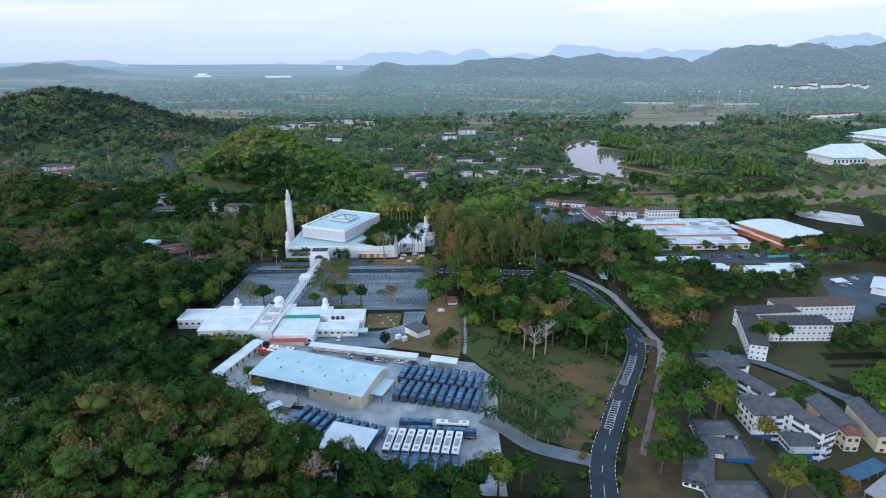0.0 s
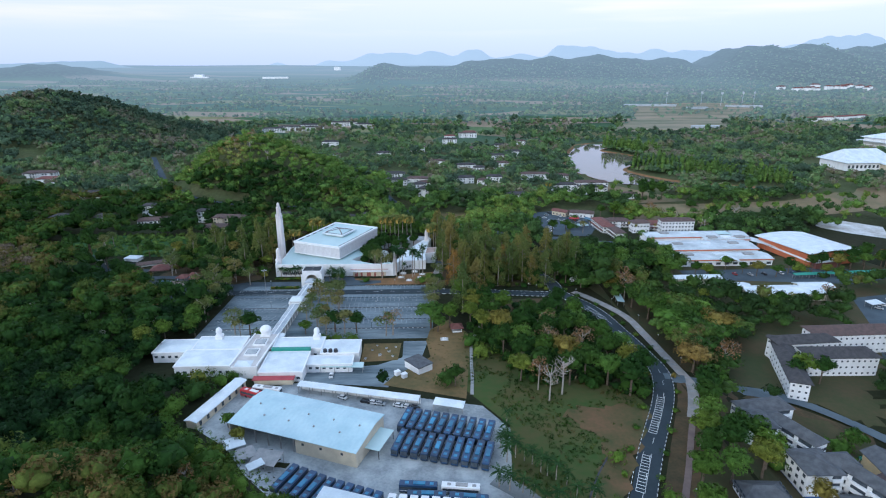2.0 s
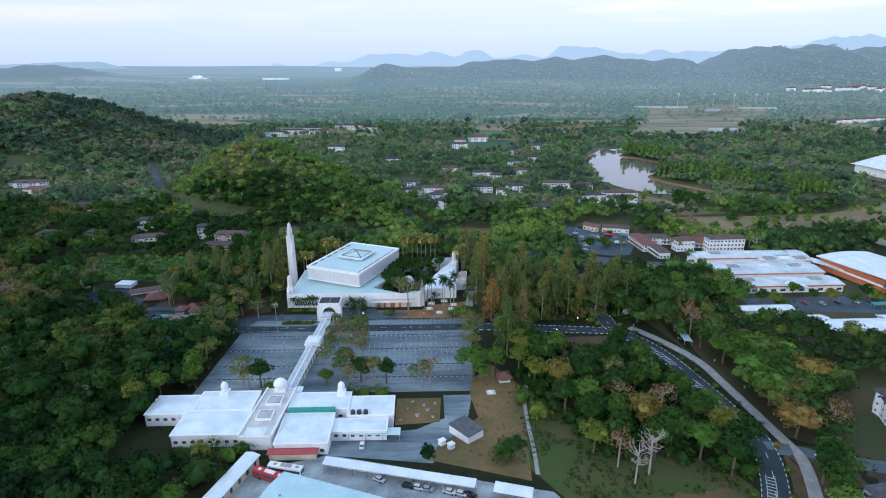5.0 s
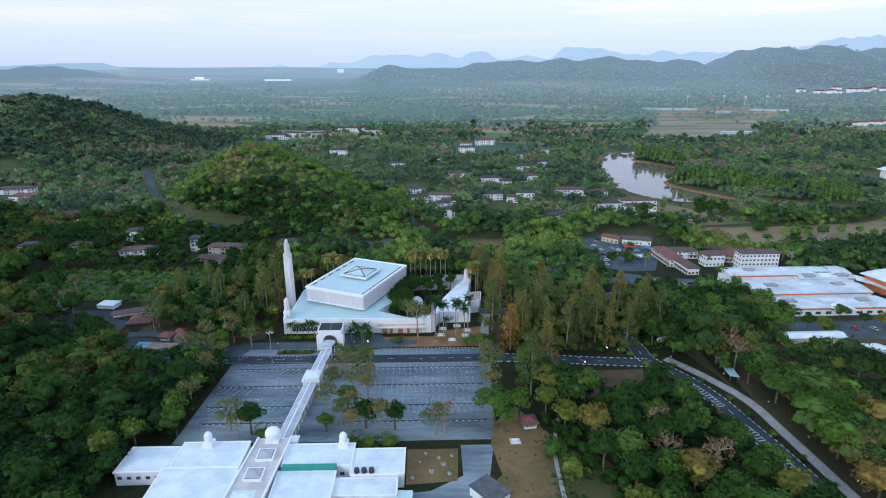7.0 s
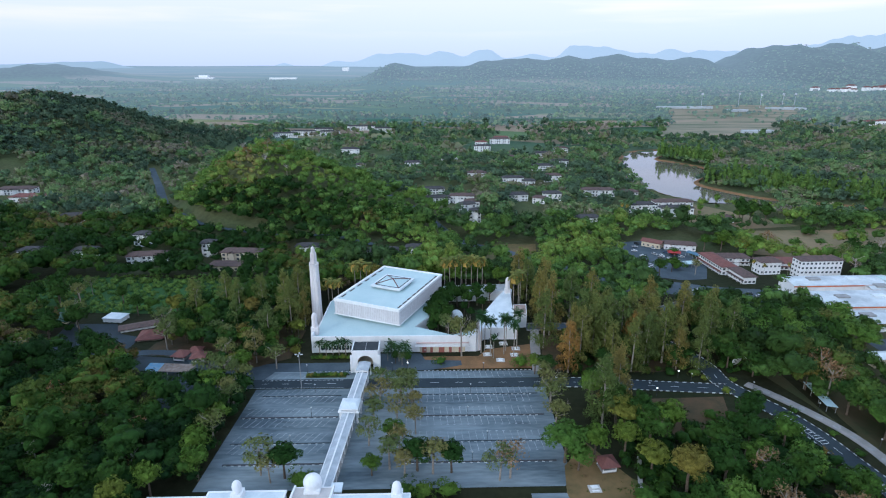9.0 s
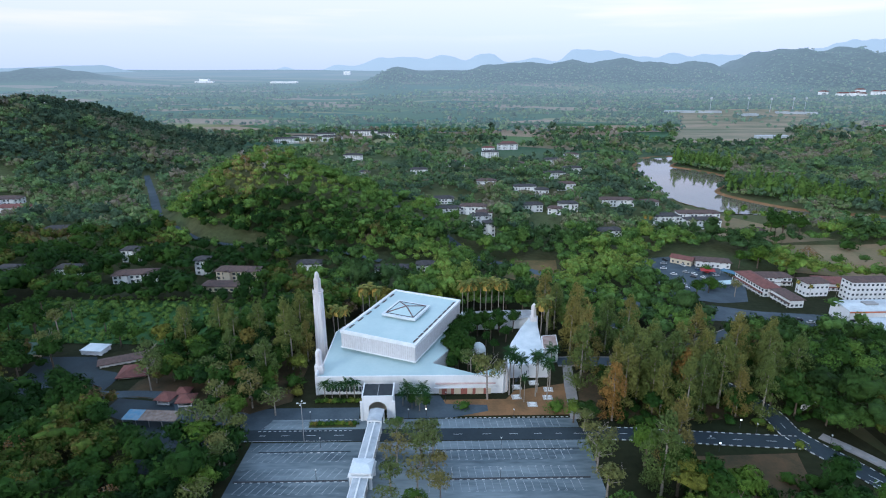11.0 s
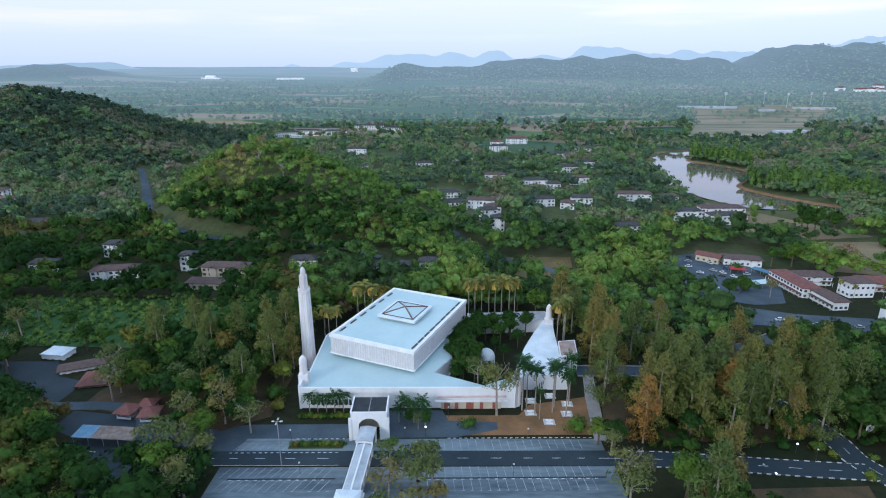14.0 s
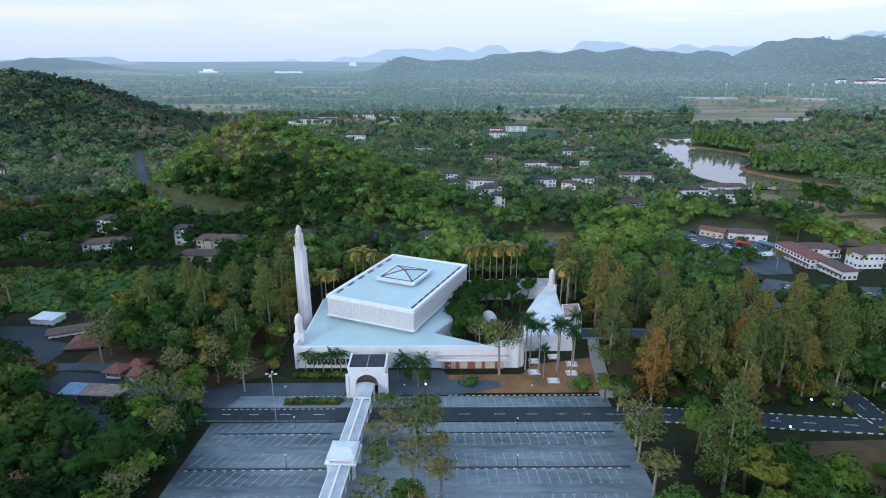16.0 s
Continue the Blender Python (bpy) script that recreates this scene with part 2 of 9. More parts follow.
M_GLASS = mat("dark_window_glass", (0.04, 0.05, 0.065), (0.08, 0.095, 0.11), 0.15, scale=0.6, spec=0.6)
M_GREY = mat("grey_concrete", (0.36, 0.35, 0.34), (0.25, 0.25, 0.25), 0.85, scale=0.4, bump=0.1)
M_DARK = mat("dark_metal", (0.05, 0.05, 0.055), (0.035, 0.035, 0.04), 0.5, scale=1.0)
M_GREENR = mat("green_roof_sheet", (0.06, 0.30, 0.22), (0.05, 0.24, 0.18), 0.5, scale=0.3)
M_ORANGE = mat("orange_wall", (0.55, 0.17, 0.07), (0.45, 0.14, 0.07), 0.6, scale=0.3)
M_RUST = mat("rusty_roof_sheet", (0.25, 0.20, 0.17), (0.12, 0.2, 0.28), 0.7, scale=0.15, bump=0.1)
M_ASPH = mat("asphalt", (0.036, 0.050, 0.060), (0.024, 0.034, 0.042), 0.85, scale=0.08, bump=0.15, bscale=20)
M_LOT = mat("worn_parking_asphalt", (0.075, 0.100, 0.118), (0.25, 0.295, 0.315), 0.8, scale=0.05, bump=0.15, bscale=14, stretch=(0.4, 1.7, 1), detail=7.0)
M_YARD = mat("concrete_yard", (0.44, 0.46, 0.46), (0.22, 0.24, 0.25), 0.85, scale=0.13, detail=10.0, bump=0.15)
M_PAINT = mat("road_paint", (0.72, 0.72, 0.70), (0.45, 0.46, 0.46), 0.7, scale=0.8)
M_PAINTW = mat("worn_bay_paint", (0.46, 0.48, 0.50), (0.20, 0.22, 0.24), 0.8, scale=0.25)
M_PAVE = mat("paved_walk", (0.34, 0.31, 0.29), (0.24, 0.23, 0.22), 0.85, scale=0.3, bump=0.1)
M_DRYG = mat("dry_grass", (0.200, 0.128, 0.056), (0.085, 0.080, 0.030), 0.95, scale=0.05, bump=0.5, bscale=1.5)
M_TAN = mat("dry_field", (0.26, 0.185, 0.105), (0.15, 0.14, 0.070), 0.95, scale=0.03, bump=0.3, bscale=1.5)
M_SOIL = mat("bare_orange_soil", (0.27, 0.145, 0.065), (0.15, 0.095, 0.045), 0.95, scale=0.15, bump=0.4, bscale=2)
M_LAWN = mat("rough_grass", (0.046, 0.082, 0.018), (0.078, 0.070, 0.028), 0.95, scale=0.03, detail=7.0, bump=0.6, bscale=1.2)
M_WATER = mat("lake_water", (0.16, 0.14, 0.10), (0.12, 0.11, 0.085), 0.06, scale=0.02, spec=0.5, bump=0.02, bscale=0.6)
M_BUSB = mat("navy_bus_paint", (0.016, 0.052, 0.125), (0.010, 0.030, 0.075), 0.3, scale=0.2, spec=0.6, objrand=0.35)
M_BUSL = mat("blue_roof_pod", (0.06, 0.22, 0.36), (0.03, 0.13, 0.24), 0.35, scale=0.4, spec=0.5, objrand=0.3)
M_BUSW = mat("white_bus_paint", (0.78, 0.78, 0.78), (0.66, 0.66, 0.67), 0.35, scale=0.3, spec=0.5)
M_RUBBER = mat("tyre_rubber", (0.02, 0.02, 0.02), (0.03, 0.03, 0.03), 0.9)
M_RED = mat("red_paint", (0.42, 0.03, 0.035), (0.34, 0.03, 0.03), 0.5, scale=0.4)


def ground_material():
    """Undergrowth and litter near, darkened as tree shade, a patchwork of fields and groves farther out."""
    m = bpy.data.materials.new("ground_cover")
    m.use_nodes = True
    n, l = m.node_tree.nodes, m.node_tree.links
    b = n["Principled BSDF"]
    b.inputs["Roughness"].default_value, b.inputs["Specular IOR Level"].default_value = 0.95, 0.1
    geo = n.new("ShaderNodeNewGeometry")
    a, c = n.new("ShaderNodeTexNoise"), n.new("ShaderNodeTexNoise")
    a.inputs["Scale"].default_value, c.inputs["Scale"].default_value = 0.02, 0.35
    a.inputs["Detail"].default_value = c.inputs["Detail"].default_value = 6
    vor = n.new("ShaderNodeTexVoronoi")
    vor.inputs["Scale"].default_value = 0.0075
    mp = n.new("ShaderNodeMapping")
    mp.inputs["Scale"].default_value = (0.55, 1.5, 1)
    l.new(geo.outputs["Position"], mp.inputs[0])
    l.new(mp.outputs[0], vor.inputs["Vector"])
    for t in (a, c):
        l.new(geo.outputs["Position"], t.inputs["Vector"])
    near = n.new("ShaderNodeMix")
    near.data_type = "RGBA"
    # near ground darkened: the trees' shade put into its base colours
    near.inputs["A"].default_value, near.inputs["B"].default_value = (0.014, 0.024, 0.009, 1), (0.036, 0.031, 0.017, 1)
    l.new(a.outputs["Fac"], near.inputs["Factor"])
    turf, sward, valley = n.new("ShaderNodeMix"), n.new("ShaderNodeMapRange"), n.new("ShaderNodeMix")
    turf.data_type = valley.data_type = "RGBA"
    turf.inputs["A"].default_value, turf.inputs["B"].default_value = (0.050, 0.084, 0.030, 1), (0.130, 0.118, 0.060, 1)
    l.new(a.outputs["Fac"], turf.inputs["Factor"])
    sward.inputs["From Min"].default_value, sward.inputs["From Max"].default_value = 500, 640
    l.new(sward.outputs[0], valley.inputs["Factor"])
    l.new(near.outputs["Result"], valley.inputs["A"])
    l.new(turf.outputs["Result"], valley.inputs["B"])
    near = valley
    field = n.new("ShaderNodeValToRGB")
    field.color_ramp.interpolation = "CONSTANT"
    cols = ((0.0, (0.070, 0.130, 0.070)), (0.22, (0.11, 0.17, 0.075)), (0.4, (0.055, 0.125, 0.080)), (0.55, (0.22, 0.22, 0.115)), (0.68, (0.085, 0.145, 0.07)), (0.82, (0.29, 0.23, 0.165)))
    field.color_ramp.elements[0].color = (*cols[0][1], 1)
    field.color_ramp.elements[1].position, field.color_ramp.elements[1].color = cols[-1][0], (*cols[-1][1], 1)
    for p, q in cols[1:-1]:
        field.color_ramp.elements.new(p).color = (*q, 1)
    sep = n.new("ShaderNodeSeparateColor")
    l.new(vor.outputs["Color"], sep.inputs[0])
    l.new(sep.outputs[0], field.inputs["Fac"])
    pos = n.new("ShaderNodeSeparateXYZ")
    l.new(geo.outputs["Position"], pos.inputs[0])
    far = n.new("ShaderNodeMapRange")
    far.inputs["From Min"].default_value, far.inputs["From Max"].default_value = 900, 1300
    l.new(pos.outputs["Y"], far.inputs["Value"])
    l.new(pos.outputs["Y"], sward.inputs["Value"])
    both = n.new("ShaderNodeMix")
    both.data_type = "RGBA"
    l.new(far.outputs[0], both.inputs["Factor"])
    l.new(near.outputs["Result"], both.inputs["A"])
    l.new(field.outputs["Color"], both.inputs["B"])
    at = n.new("ShaderNodeAttribute")
    at.attribute_name = "wooded"
    wood_mix = n.new("ShaderNodeMix")
    wood_mix.data_type = "RGBA"
    wood_mix.inputs["B"].default_value = (0.042, 0.072, 0.036, 1)
    l.new(at.outputs["Fac"], wood_mix.inputs["Factor"])
    l.new(both.outputs["Result"], wood_mix.inputs["A"])
    both = wood_mix
    hsv, v = n.new("ShaderNodeHueSaturation"), n.new("ShaderNodeMapRange")
    v.inputs["To Min"].default_value, v.inputs["To Max"].default_value = 0.5, 1.5
    l.new(c.outputs["Fac"], v.inputs["Value"])
    l.new(v.outputs[0], hsv.inputs["Value"])
    l.new(both.outputs["Result"], hsv.inputs["Color"])
    # crowns painted as spots on wooded hills, the gaps' shade in the colour
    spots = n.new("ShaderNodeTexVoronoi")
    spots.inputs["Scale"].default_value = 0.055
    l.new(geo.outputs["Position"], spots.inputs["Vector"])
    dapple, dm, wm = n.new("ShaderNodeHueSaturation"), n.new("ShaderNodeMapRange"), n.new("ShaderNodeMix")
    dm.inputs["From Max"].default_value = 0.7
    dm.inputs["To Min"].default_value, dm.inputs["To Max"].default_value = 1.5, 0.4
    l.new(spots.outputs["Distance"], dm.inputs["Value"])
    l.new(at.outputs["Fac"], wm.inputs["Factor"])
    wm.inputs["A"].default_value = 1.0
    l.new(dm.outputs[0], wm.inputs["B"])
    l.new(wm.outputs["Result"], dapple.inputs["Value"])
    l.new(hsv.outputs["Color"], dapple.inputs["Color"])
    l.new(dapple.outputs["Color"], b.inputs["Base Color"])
    bp = n.new("ShaderNodeBump")
    bp.inputs["Strength"].default_value, bp.inputs["Distance"].default_value = 0.6, 0.6
    l.new(c.outputs["Fac"], bp.inputs["Height"])
    l.new(bp.outputs[0], b.inputs["Normal"])
    return m


# ---- building blocks ----
def ss(a, b, x):
    t = np.clip((np.asarray(x, float) - a) / (b - a), 0, 1)
    return t * t * (3 - 2 * t)


def bell(x, y, cx, cy, sx, sy):
    return np.exp(-0.5 * (((x - cx) / sx) ** 2 + ((y - cy) / sy) ** 2))


LAKE = [(243, 930), (226, 860), (222, 805), (240, 742), (262, 715), (330, 700), (372, 668), (420, 650), (430, 676), (380, 704), (330, 730), (300, 780), (296, 815),
        (330, 860), (352, 908), (330, 960), (316, 990), (352, 1040), (365, 1080), (300, 1060), (268, 1000)]


def mound(x, y, cx, cy, left, right, front, back):
    """A hill with a foot of its own, each of its four flanks as broad as given."""
    b = np.exp(-0.5 * (((x - cx) / np.where(x < cx, left, right)) ** 2 + ((y - cy) / np.where(y < cy, front, back)) ** 2))
    return np.maximum(b - 0.13, 0) / 0.87


def hill(x, y):
    return 50 * mound(x, y, -182, 694, 44, 66, 56, 78) + 17 * mound(x, y, -100, 648, 60, 66, 46, 60)


def near_hill(x, y):
    return mound(x, y, -66, 166, 62, 34, 60, 31)


def inside(poly, x, y):
    x, y = np.asarray(x, float), np.asarray(y, float)
    hit = np.zeros(x.shape, bool)
    for (x0, y0), (x1, y1) in zip(poly, poly[1:] + poly[:1]):
        if y0 != y1:
            hit ^= ((y0 > y) != (y1 > y)) & (x < (x1 - x0) * (y - y0) / (y1 - y0) + x0)
    return hit


def ground_z(x, y):
    """The height of the ground."""
    x, y = np.asarray(x, float), np.asarray(y, float)
    z = 2.0 * (1 - ss(252, 290, y)) * (1 - 0.6 * ss(70, 110, x)) - 7.0 * ss(430, 560, y) - (4.5 + 4.0 * (1 - ss(226, 262, y))) * ss(128, 160, x) * (1 - ss(430, 560, y))
    z = z - 3.0 * ss(-95, -150, x) * ss(380, 420, y) * (1 - ss(430, 560, y))
    z = z + 21 * near_hill(x, y)
    z = z + hill(x, y)
    z = z + 86 * bell(x, y, -590, 1020, 122, 150) + 9 * mound(x, y, -420, 620, 120, 100, 90, 110)
    far = np.maximum(y - 1300, 0)
    z = z + 0.0375 * far * far / (far + 160) + 3 * np.sin(x / 210 + 1) * np.sin(y / 170) * ss(1300, 1700, y)
    hills = 70 * bell(x, y, -1900, 3100, 230, 200)
    for cx, a, w in ((-185, 83, 90), (40, 62, 110), (180, 34, 90), (323, 84, 95), (480, 50, 100), (650, 100, 125), (920, 108, 125), (1100, 46, 110), (1290, 104, 115),
                     (1580, 114, 95), (1740, 100, 110), (1940, 128, 120), (2130, 60, 110), (2350, 158, 140)):
        hills = hills + a * (0.88 if cx < 1400 else 1.0) * bell(x, y, cx, 3000 + 60 * math.sin(cx), w, 200 if cx < 1400 else 330)
    z = z + 0.95 * hills * (1 + 0.10 * np.sin(x / 47 + y / 83) * np.sin(y / 61 - x / 127) + 0.06 * np.sin(x / 23 + 1) * np.sin(y / 31))
    return z


def part(name, bm, material, parent, label="", smooth=False):
    me = bpy.data.meshes.new(name)
    bm.normal_update()
    bm.to_mesh(me)
    bm.free()
    me.materials.append(material)
    if smooth:
        me.shade_smooth()
    ob = new(name, me)
    ob.parent = parent
    if label:
        tagged(ob, label)
    return ob


def piece(name, me, parent, m, label=""):
    ob = new(name, me)
    ob.parent = parent
    ob.matrix_basis = m
    if label:
        tagged(ob, label)
    return ob


def thing(name, x, y, rot=0, z=None, label="", category="", group="", kind=""):
    ob = new(name)
    ob.matrix_basis = pose(x, y, float(ground_z(x, y)) if z is None else z, 0, 0, rot)
    return tagged(ob, label, category, group, kind)


def single(name, bm, material, label="", category="", group="", kind="", at=None, smooth=False):
    ob = part(name, bm, material, None, "", smooth)
    if at:
        ob.matrix_basis = at
    return tagged(ob, label, category, group, kind)


def box(bm, x0, x1, y0, y1, z0, z1, bevel=0.0):
    r = bmesh.ops.create_cube(bm, size=1, matrix=Matrix.Translation(((x0 + x1) / 2, (y0 + y1) / 2, (z0 + z1) / 2)) @ Matrix.Diagonal((x1 - x0, y1 - y0, z1 - z0, 1)))
    if bevel:
        edges = list({e for v in r["verts"] for e in v.link_edges})
        bmesh.ops.bevel(bm, geom=edges, offset=bevel, segments=2, affect="EDGES", profile=0.6)
    return bm


def prism(bm, poly, z0, z1):
    """An upright block over an outline, counter-clockwise."""
    lo = [bm.verts.new((x, y, z0)) for x, y in poly]
    hi = [bm.verts.new((x, y, z1)) for x, y in poly]
    bm.faces.new(hi)
    bm.faces.new(lo[::-1])
    for i in range(len(poly)):
        j = (i + 1) % len(poly)
        bm.faces.new((lo[i], lo[j], hi[j], hi[i]))
    return bm


def cyl(bm, x, y, z0, z1, r0, r1=None, seg=10):
    bmesh.ops.create_cone(bm, cap_ends=True, segments=seg, radius1=r0, radius2=r0 if r1 is None else r1, depth=z1 - z0, matrix=Matrix.Translation((x, y, (z0 + z1) / 2)))
    return bm


def dome(bm, x, y, z, r, h, seg=14, rings=6, neck=0.0):
    """An onion-like dome with a small finial."""
    prof = [(r * (1 + neck * math.sin(math.pi * k / rings)) * math.cos(0.5 * math.pi * k / rings), h * math.sin(0.5 * math.pi * k / rings)) for k in range(rings)]
    rows = [[bm.verts.new((x + a * math.cos(2 * math.pi * i / seg), y + a * math.sin(2 * math.pi * i / seg), z + b)) for i in range(seg)] for a, b in prof]
    tip = bm.verts.new((x, y, z + h * 1.12))
    for p, q in zip(rows, rows[1:]):
        for i in range(seg):
            bm.faces.new((p[i], p[(i + 1) % seg], q[(i + 1) % seg], q[i]))
    for i in range(seg):
        bm.faces.new((rows[-1][i], rows[-1][(i + 1) % seg], tip))
    bm.faces.new(rows[0][::-1])
    return bm


def hip(bm, w, d, z, h, over=0.8, ridge=None, thick=0.25):
    """A hipped roof over a w x d block centred on the origin, its eaves at z."""
    w, d = w / 2 + over, d / 2 + over
    run = min(w, d) if ridge is None else ridge
    ends = [(-w + run, 0), (w - run, 0)] if w >= d else [(0, -d + run), (0, d - run)]
    lo = [bm.verts.new((x, y, z - thick)) for x, y in ((-w, -d), (w, -d), (w, d), (-w, d))]
    e = [bm.verts.new((x, y, z)) for x, y in ((-w, -d), (w, -d), (w, d), (-w, d))]
    r = [bm.verts.new((x, y, z + h)) for x, y in ends]
    if w >= d:
        faces = ((e[0], e[1], r[1], r[0]), (e[1], e[2], r[1]), (e[2], e[3], r[0], r[1]), (e[3], e[0], r[0]))
    else:
        faces = ((e[0], e[1], r[0]), (e[1], e[2], r[1], r[0]), (e[2], e[3], r[1]), (e[3], e[0], r[0], r[1]))
    for f in faces:
        bm.faces.new(f)
    for i in range(4):
        j = (i + 1) % 4
        bm.faces.new((lo[i], lo[j], e[j], e[i]))
    bm.faces.new(lo[::-1])
    return bm


def gable(bm, w, d, z, h, over=0.6, thick=0.25):
    """A gabled roof, ridge along x."""
    w, d = w / 2 + over, d / 2 + over
    v = [bm.verts.new(p) for p in ((-w, -d, z), (-w, 0, z + h), (-w, d, z), (-w, d, z - thick), (-w, 0, z + h - thick), (-w, -d, z - thick))]
    u = [bm.verts.new((-p.co.x, p.co.y, p.co.z)) for p in v]
    bm.faces.new((v[0], v[1], v[2], v[3], v[4], v[5]))
    bm.faces.new((u[5], u[4], u[3], u[2], u[1], u[0]))
    for i in range(6):
        j = (i + 1) % 6
        bm.faces.new((v[j], v[i], u[i], u[j]))
    return bm


def mesh_of(bm, name, *materials):
    me = bpy.data.meshes.new(name)
    bm.to_mesh(me)
    bm.free()
    for m in materials:
        me.materials.append(m)
    return me


# ---- ground ----
def ground_sheet():
    u = np.linspace(-1, 1, 261)
    xs = 250 + 900 * u + 3300 * u ** 5
    v = np.linspace(0, 1, 281)
    ys = 100 + 900 * v + 3850 * v ** 3
    ys[0] = -400
    gx, gy = np.meshgrid(xs, ys)
    gz = ground_z(gx, gy) - 1.6 * inside(LAKE, gx, gy) - 14 * ss(1580, 1700, gy)
    n, m = gx.shape
    verts = np.stack([gx.ravel(), gy.ravel(), gz.ravel()], 1)
    i = np.arange(n * m).reshape(n, m)
    quads = np.stack([i[:-1, :-1], i[:-1, 1:], i[1:, 1:], i[1:, :-1]], -1).reshape(-1, 4)
    me = bpy.data.meshes.new("ground")
    me.from_pydata(verts.tolist(), [], quads.tolist())
    me.materials.append(ground_material())
    me.shade_smooth()
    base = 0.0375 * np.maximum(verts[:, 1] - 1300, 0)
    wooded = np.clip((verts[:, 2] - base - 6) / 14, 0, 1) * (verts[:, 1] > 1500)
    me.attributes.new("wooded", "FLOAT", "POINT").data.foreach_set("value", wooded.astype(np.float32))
    tagged(new("ground", me), "wide green land with undergrowth, groves and fields", "ground", kind="structure")


ground_sheet()


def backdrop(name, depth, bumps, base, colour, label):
    """A far ridge, so far off that it stands still; its haze is a glowing colour."""
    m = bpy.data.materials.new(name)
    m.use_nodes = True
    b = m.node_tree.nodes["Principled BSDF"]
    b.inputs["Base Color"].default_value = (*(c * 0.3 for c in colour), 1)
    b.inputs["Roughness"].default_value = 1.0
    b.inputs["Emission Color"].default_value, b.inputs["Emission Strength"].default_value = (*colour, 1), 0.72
    bm = bmesh.new()
    rows = []
    for k in range(260):
        x = -depth + 2.1 * depth * k / 259
        h = base + sum(a * math.exp(-0.5 * ((x - c) / w) ** 2) for c, a, w in bumps) * (1 + 0.04 * math.sin(x / 61) + 0.03 * math.sin(x / 23))
        rows.append([bm.verts.new((x, depth + o, z)) for o, z in ((0, -60), (60, h * 0.6), (160, h))])
    for a, b2 in zip(rows, rows[1:]):
        for i in range(2):
            bm.faces.new((a[i], b2[i], b2[i + 1], a[i + 1]))
    bmesh.ops.recalc_face_normals(bm, faces=bm.faces[:])
    single(name, bm, m, label, "hills", kind="structure", smooth=True)


def add_painted_haze(m, shader, start=1400, end=3900, colour=(0.265, 0.315, 0.375)):
    """Haze painted as emission, for the backdrop alone: stronger the farther it lies."""
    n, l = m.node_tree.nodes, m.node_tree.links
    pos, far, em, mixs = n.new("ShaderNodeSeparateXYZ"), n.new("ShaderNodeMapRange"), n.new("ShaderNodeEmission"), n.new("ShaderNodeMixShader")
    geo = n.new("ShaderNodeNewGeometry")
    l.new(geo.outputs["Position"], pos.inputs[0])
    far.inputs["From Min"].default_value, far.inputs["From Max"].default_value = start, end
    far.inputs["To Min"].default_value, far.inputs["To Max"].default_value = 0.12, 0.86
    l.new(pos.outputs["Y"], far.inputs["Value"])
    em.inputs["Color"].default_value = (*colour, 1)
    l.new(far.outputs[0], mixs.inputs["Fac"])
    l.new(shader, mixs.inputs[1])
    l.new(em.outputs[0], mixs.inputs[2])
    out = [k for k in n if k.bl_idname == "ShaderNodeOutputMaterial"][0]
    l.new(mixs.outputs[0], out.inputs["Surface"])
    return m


def backdrop_land():
    """The far plain and hills, laid over the ground sheet beyond the groves."""
    xs, ys = np.linspace(-3600, 3900, 240), 1560 + 3150 * np.linspace(0, 1, 150) ** 1.3
    gx, gy = np.meshgrid(xs, ys)
    gz = ground_z(gx, gy) + 1.5
    gz[0] -= 4
    n, k = gx.shape
    verts = np.stack([gx.ravel(), gy.ravel(), gz.ravel()], 1)
    i = np.arange(n * k).reshape(n, k)
    me = bpy.data.meshes.new("backdrop_land")
    me.from_pydata(verts.tolist(), [], np.stack([i[:-1, :-1], i[:-1, 1:], i[1:, 1:], i[1:, :-1]], -1).reshape(-1, 4).tolist())
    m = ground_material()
    me.materials.append(add_painted_haze(m, m.node_tree.nodes["Principled BSDF"].outputs[0]))
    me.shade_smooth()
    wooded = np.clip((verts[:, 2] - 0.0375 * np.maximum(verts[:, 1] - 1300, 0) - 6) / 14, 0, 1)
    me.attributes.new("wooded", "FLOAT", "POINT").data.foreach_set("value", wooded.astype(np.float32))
    tagged(new("backdrop_land", me), "hazy far plain of fields with wooded hills", "land", kind="structure")


backdrop_land()
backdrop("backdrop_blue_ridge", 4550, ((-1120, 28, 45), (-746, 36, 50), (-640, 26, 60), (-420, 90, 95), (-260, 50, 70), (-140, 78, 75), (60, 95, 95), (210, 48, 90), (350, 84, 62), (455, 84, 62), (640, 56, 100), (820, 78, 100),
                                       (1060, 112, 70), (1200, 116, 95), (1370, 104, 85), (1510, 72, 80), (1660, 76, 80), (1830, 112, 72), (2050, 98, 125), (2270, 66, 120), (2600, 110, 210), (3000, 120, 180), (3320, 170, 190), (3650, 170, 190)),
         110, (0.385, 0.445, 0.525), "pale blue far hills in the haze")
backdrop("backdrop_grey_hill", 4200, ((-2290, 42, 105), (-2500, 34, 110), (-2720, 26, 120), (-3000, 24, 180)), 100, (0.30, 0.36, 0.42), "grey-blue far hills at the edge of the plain")
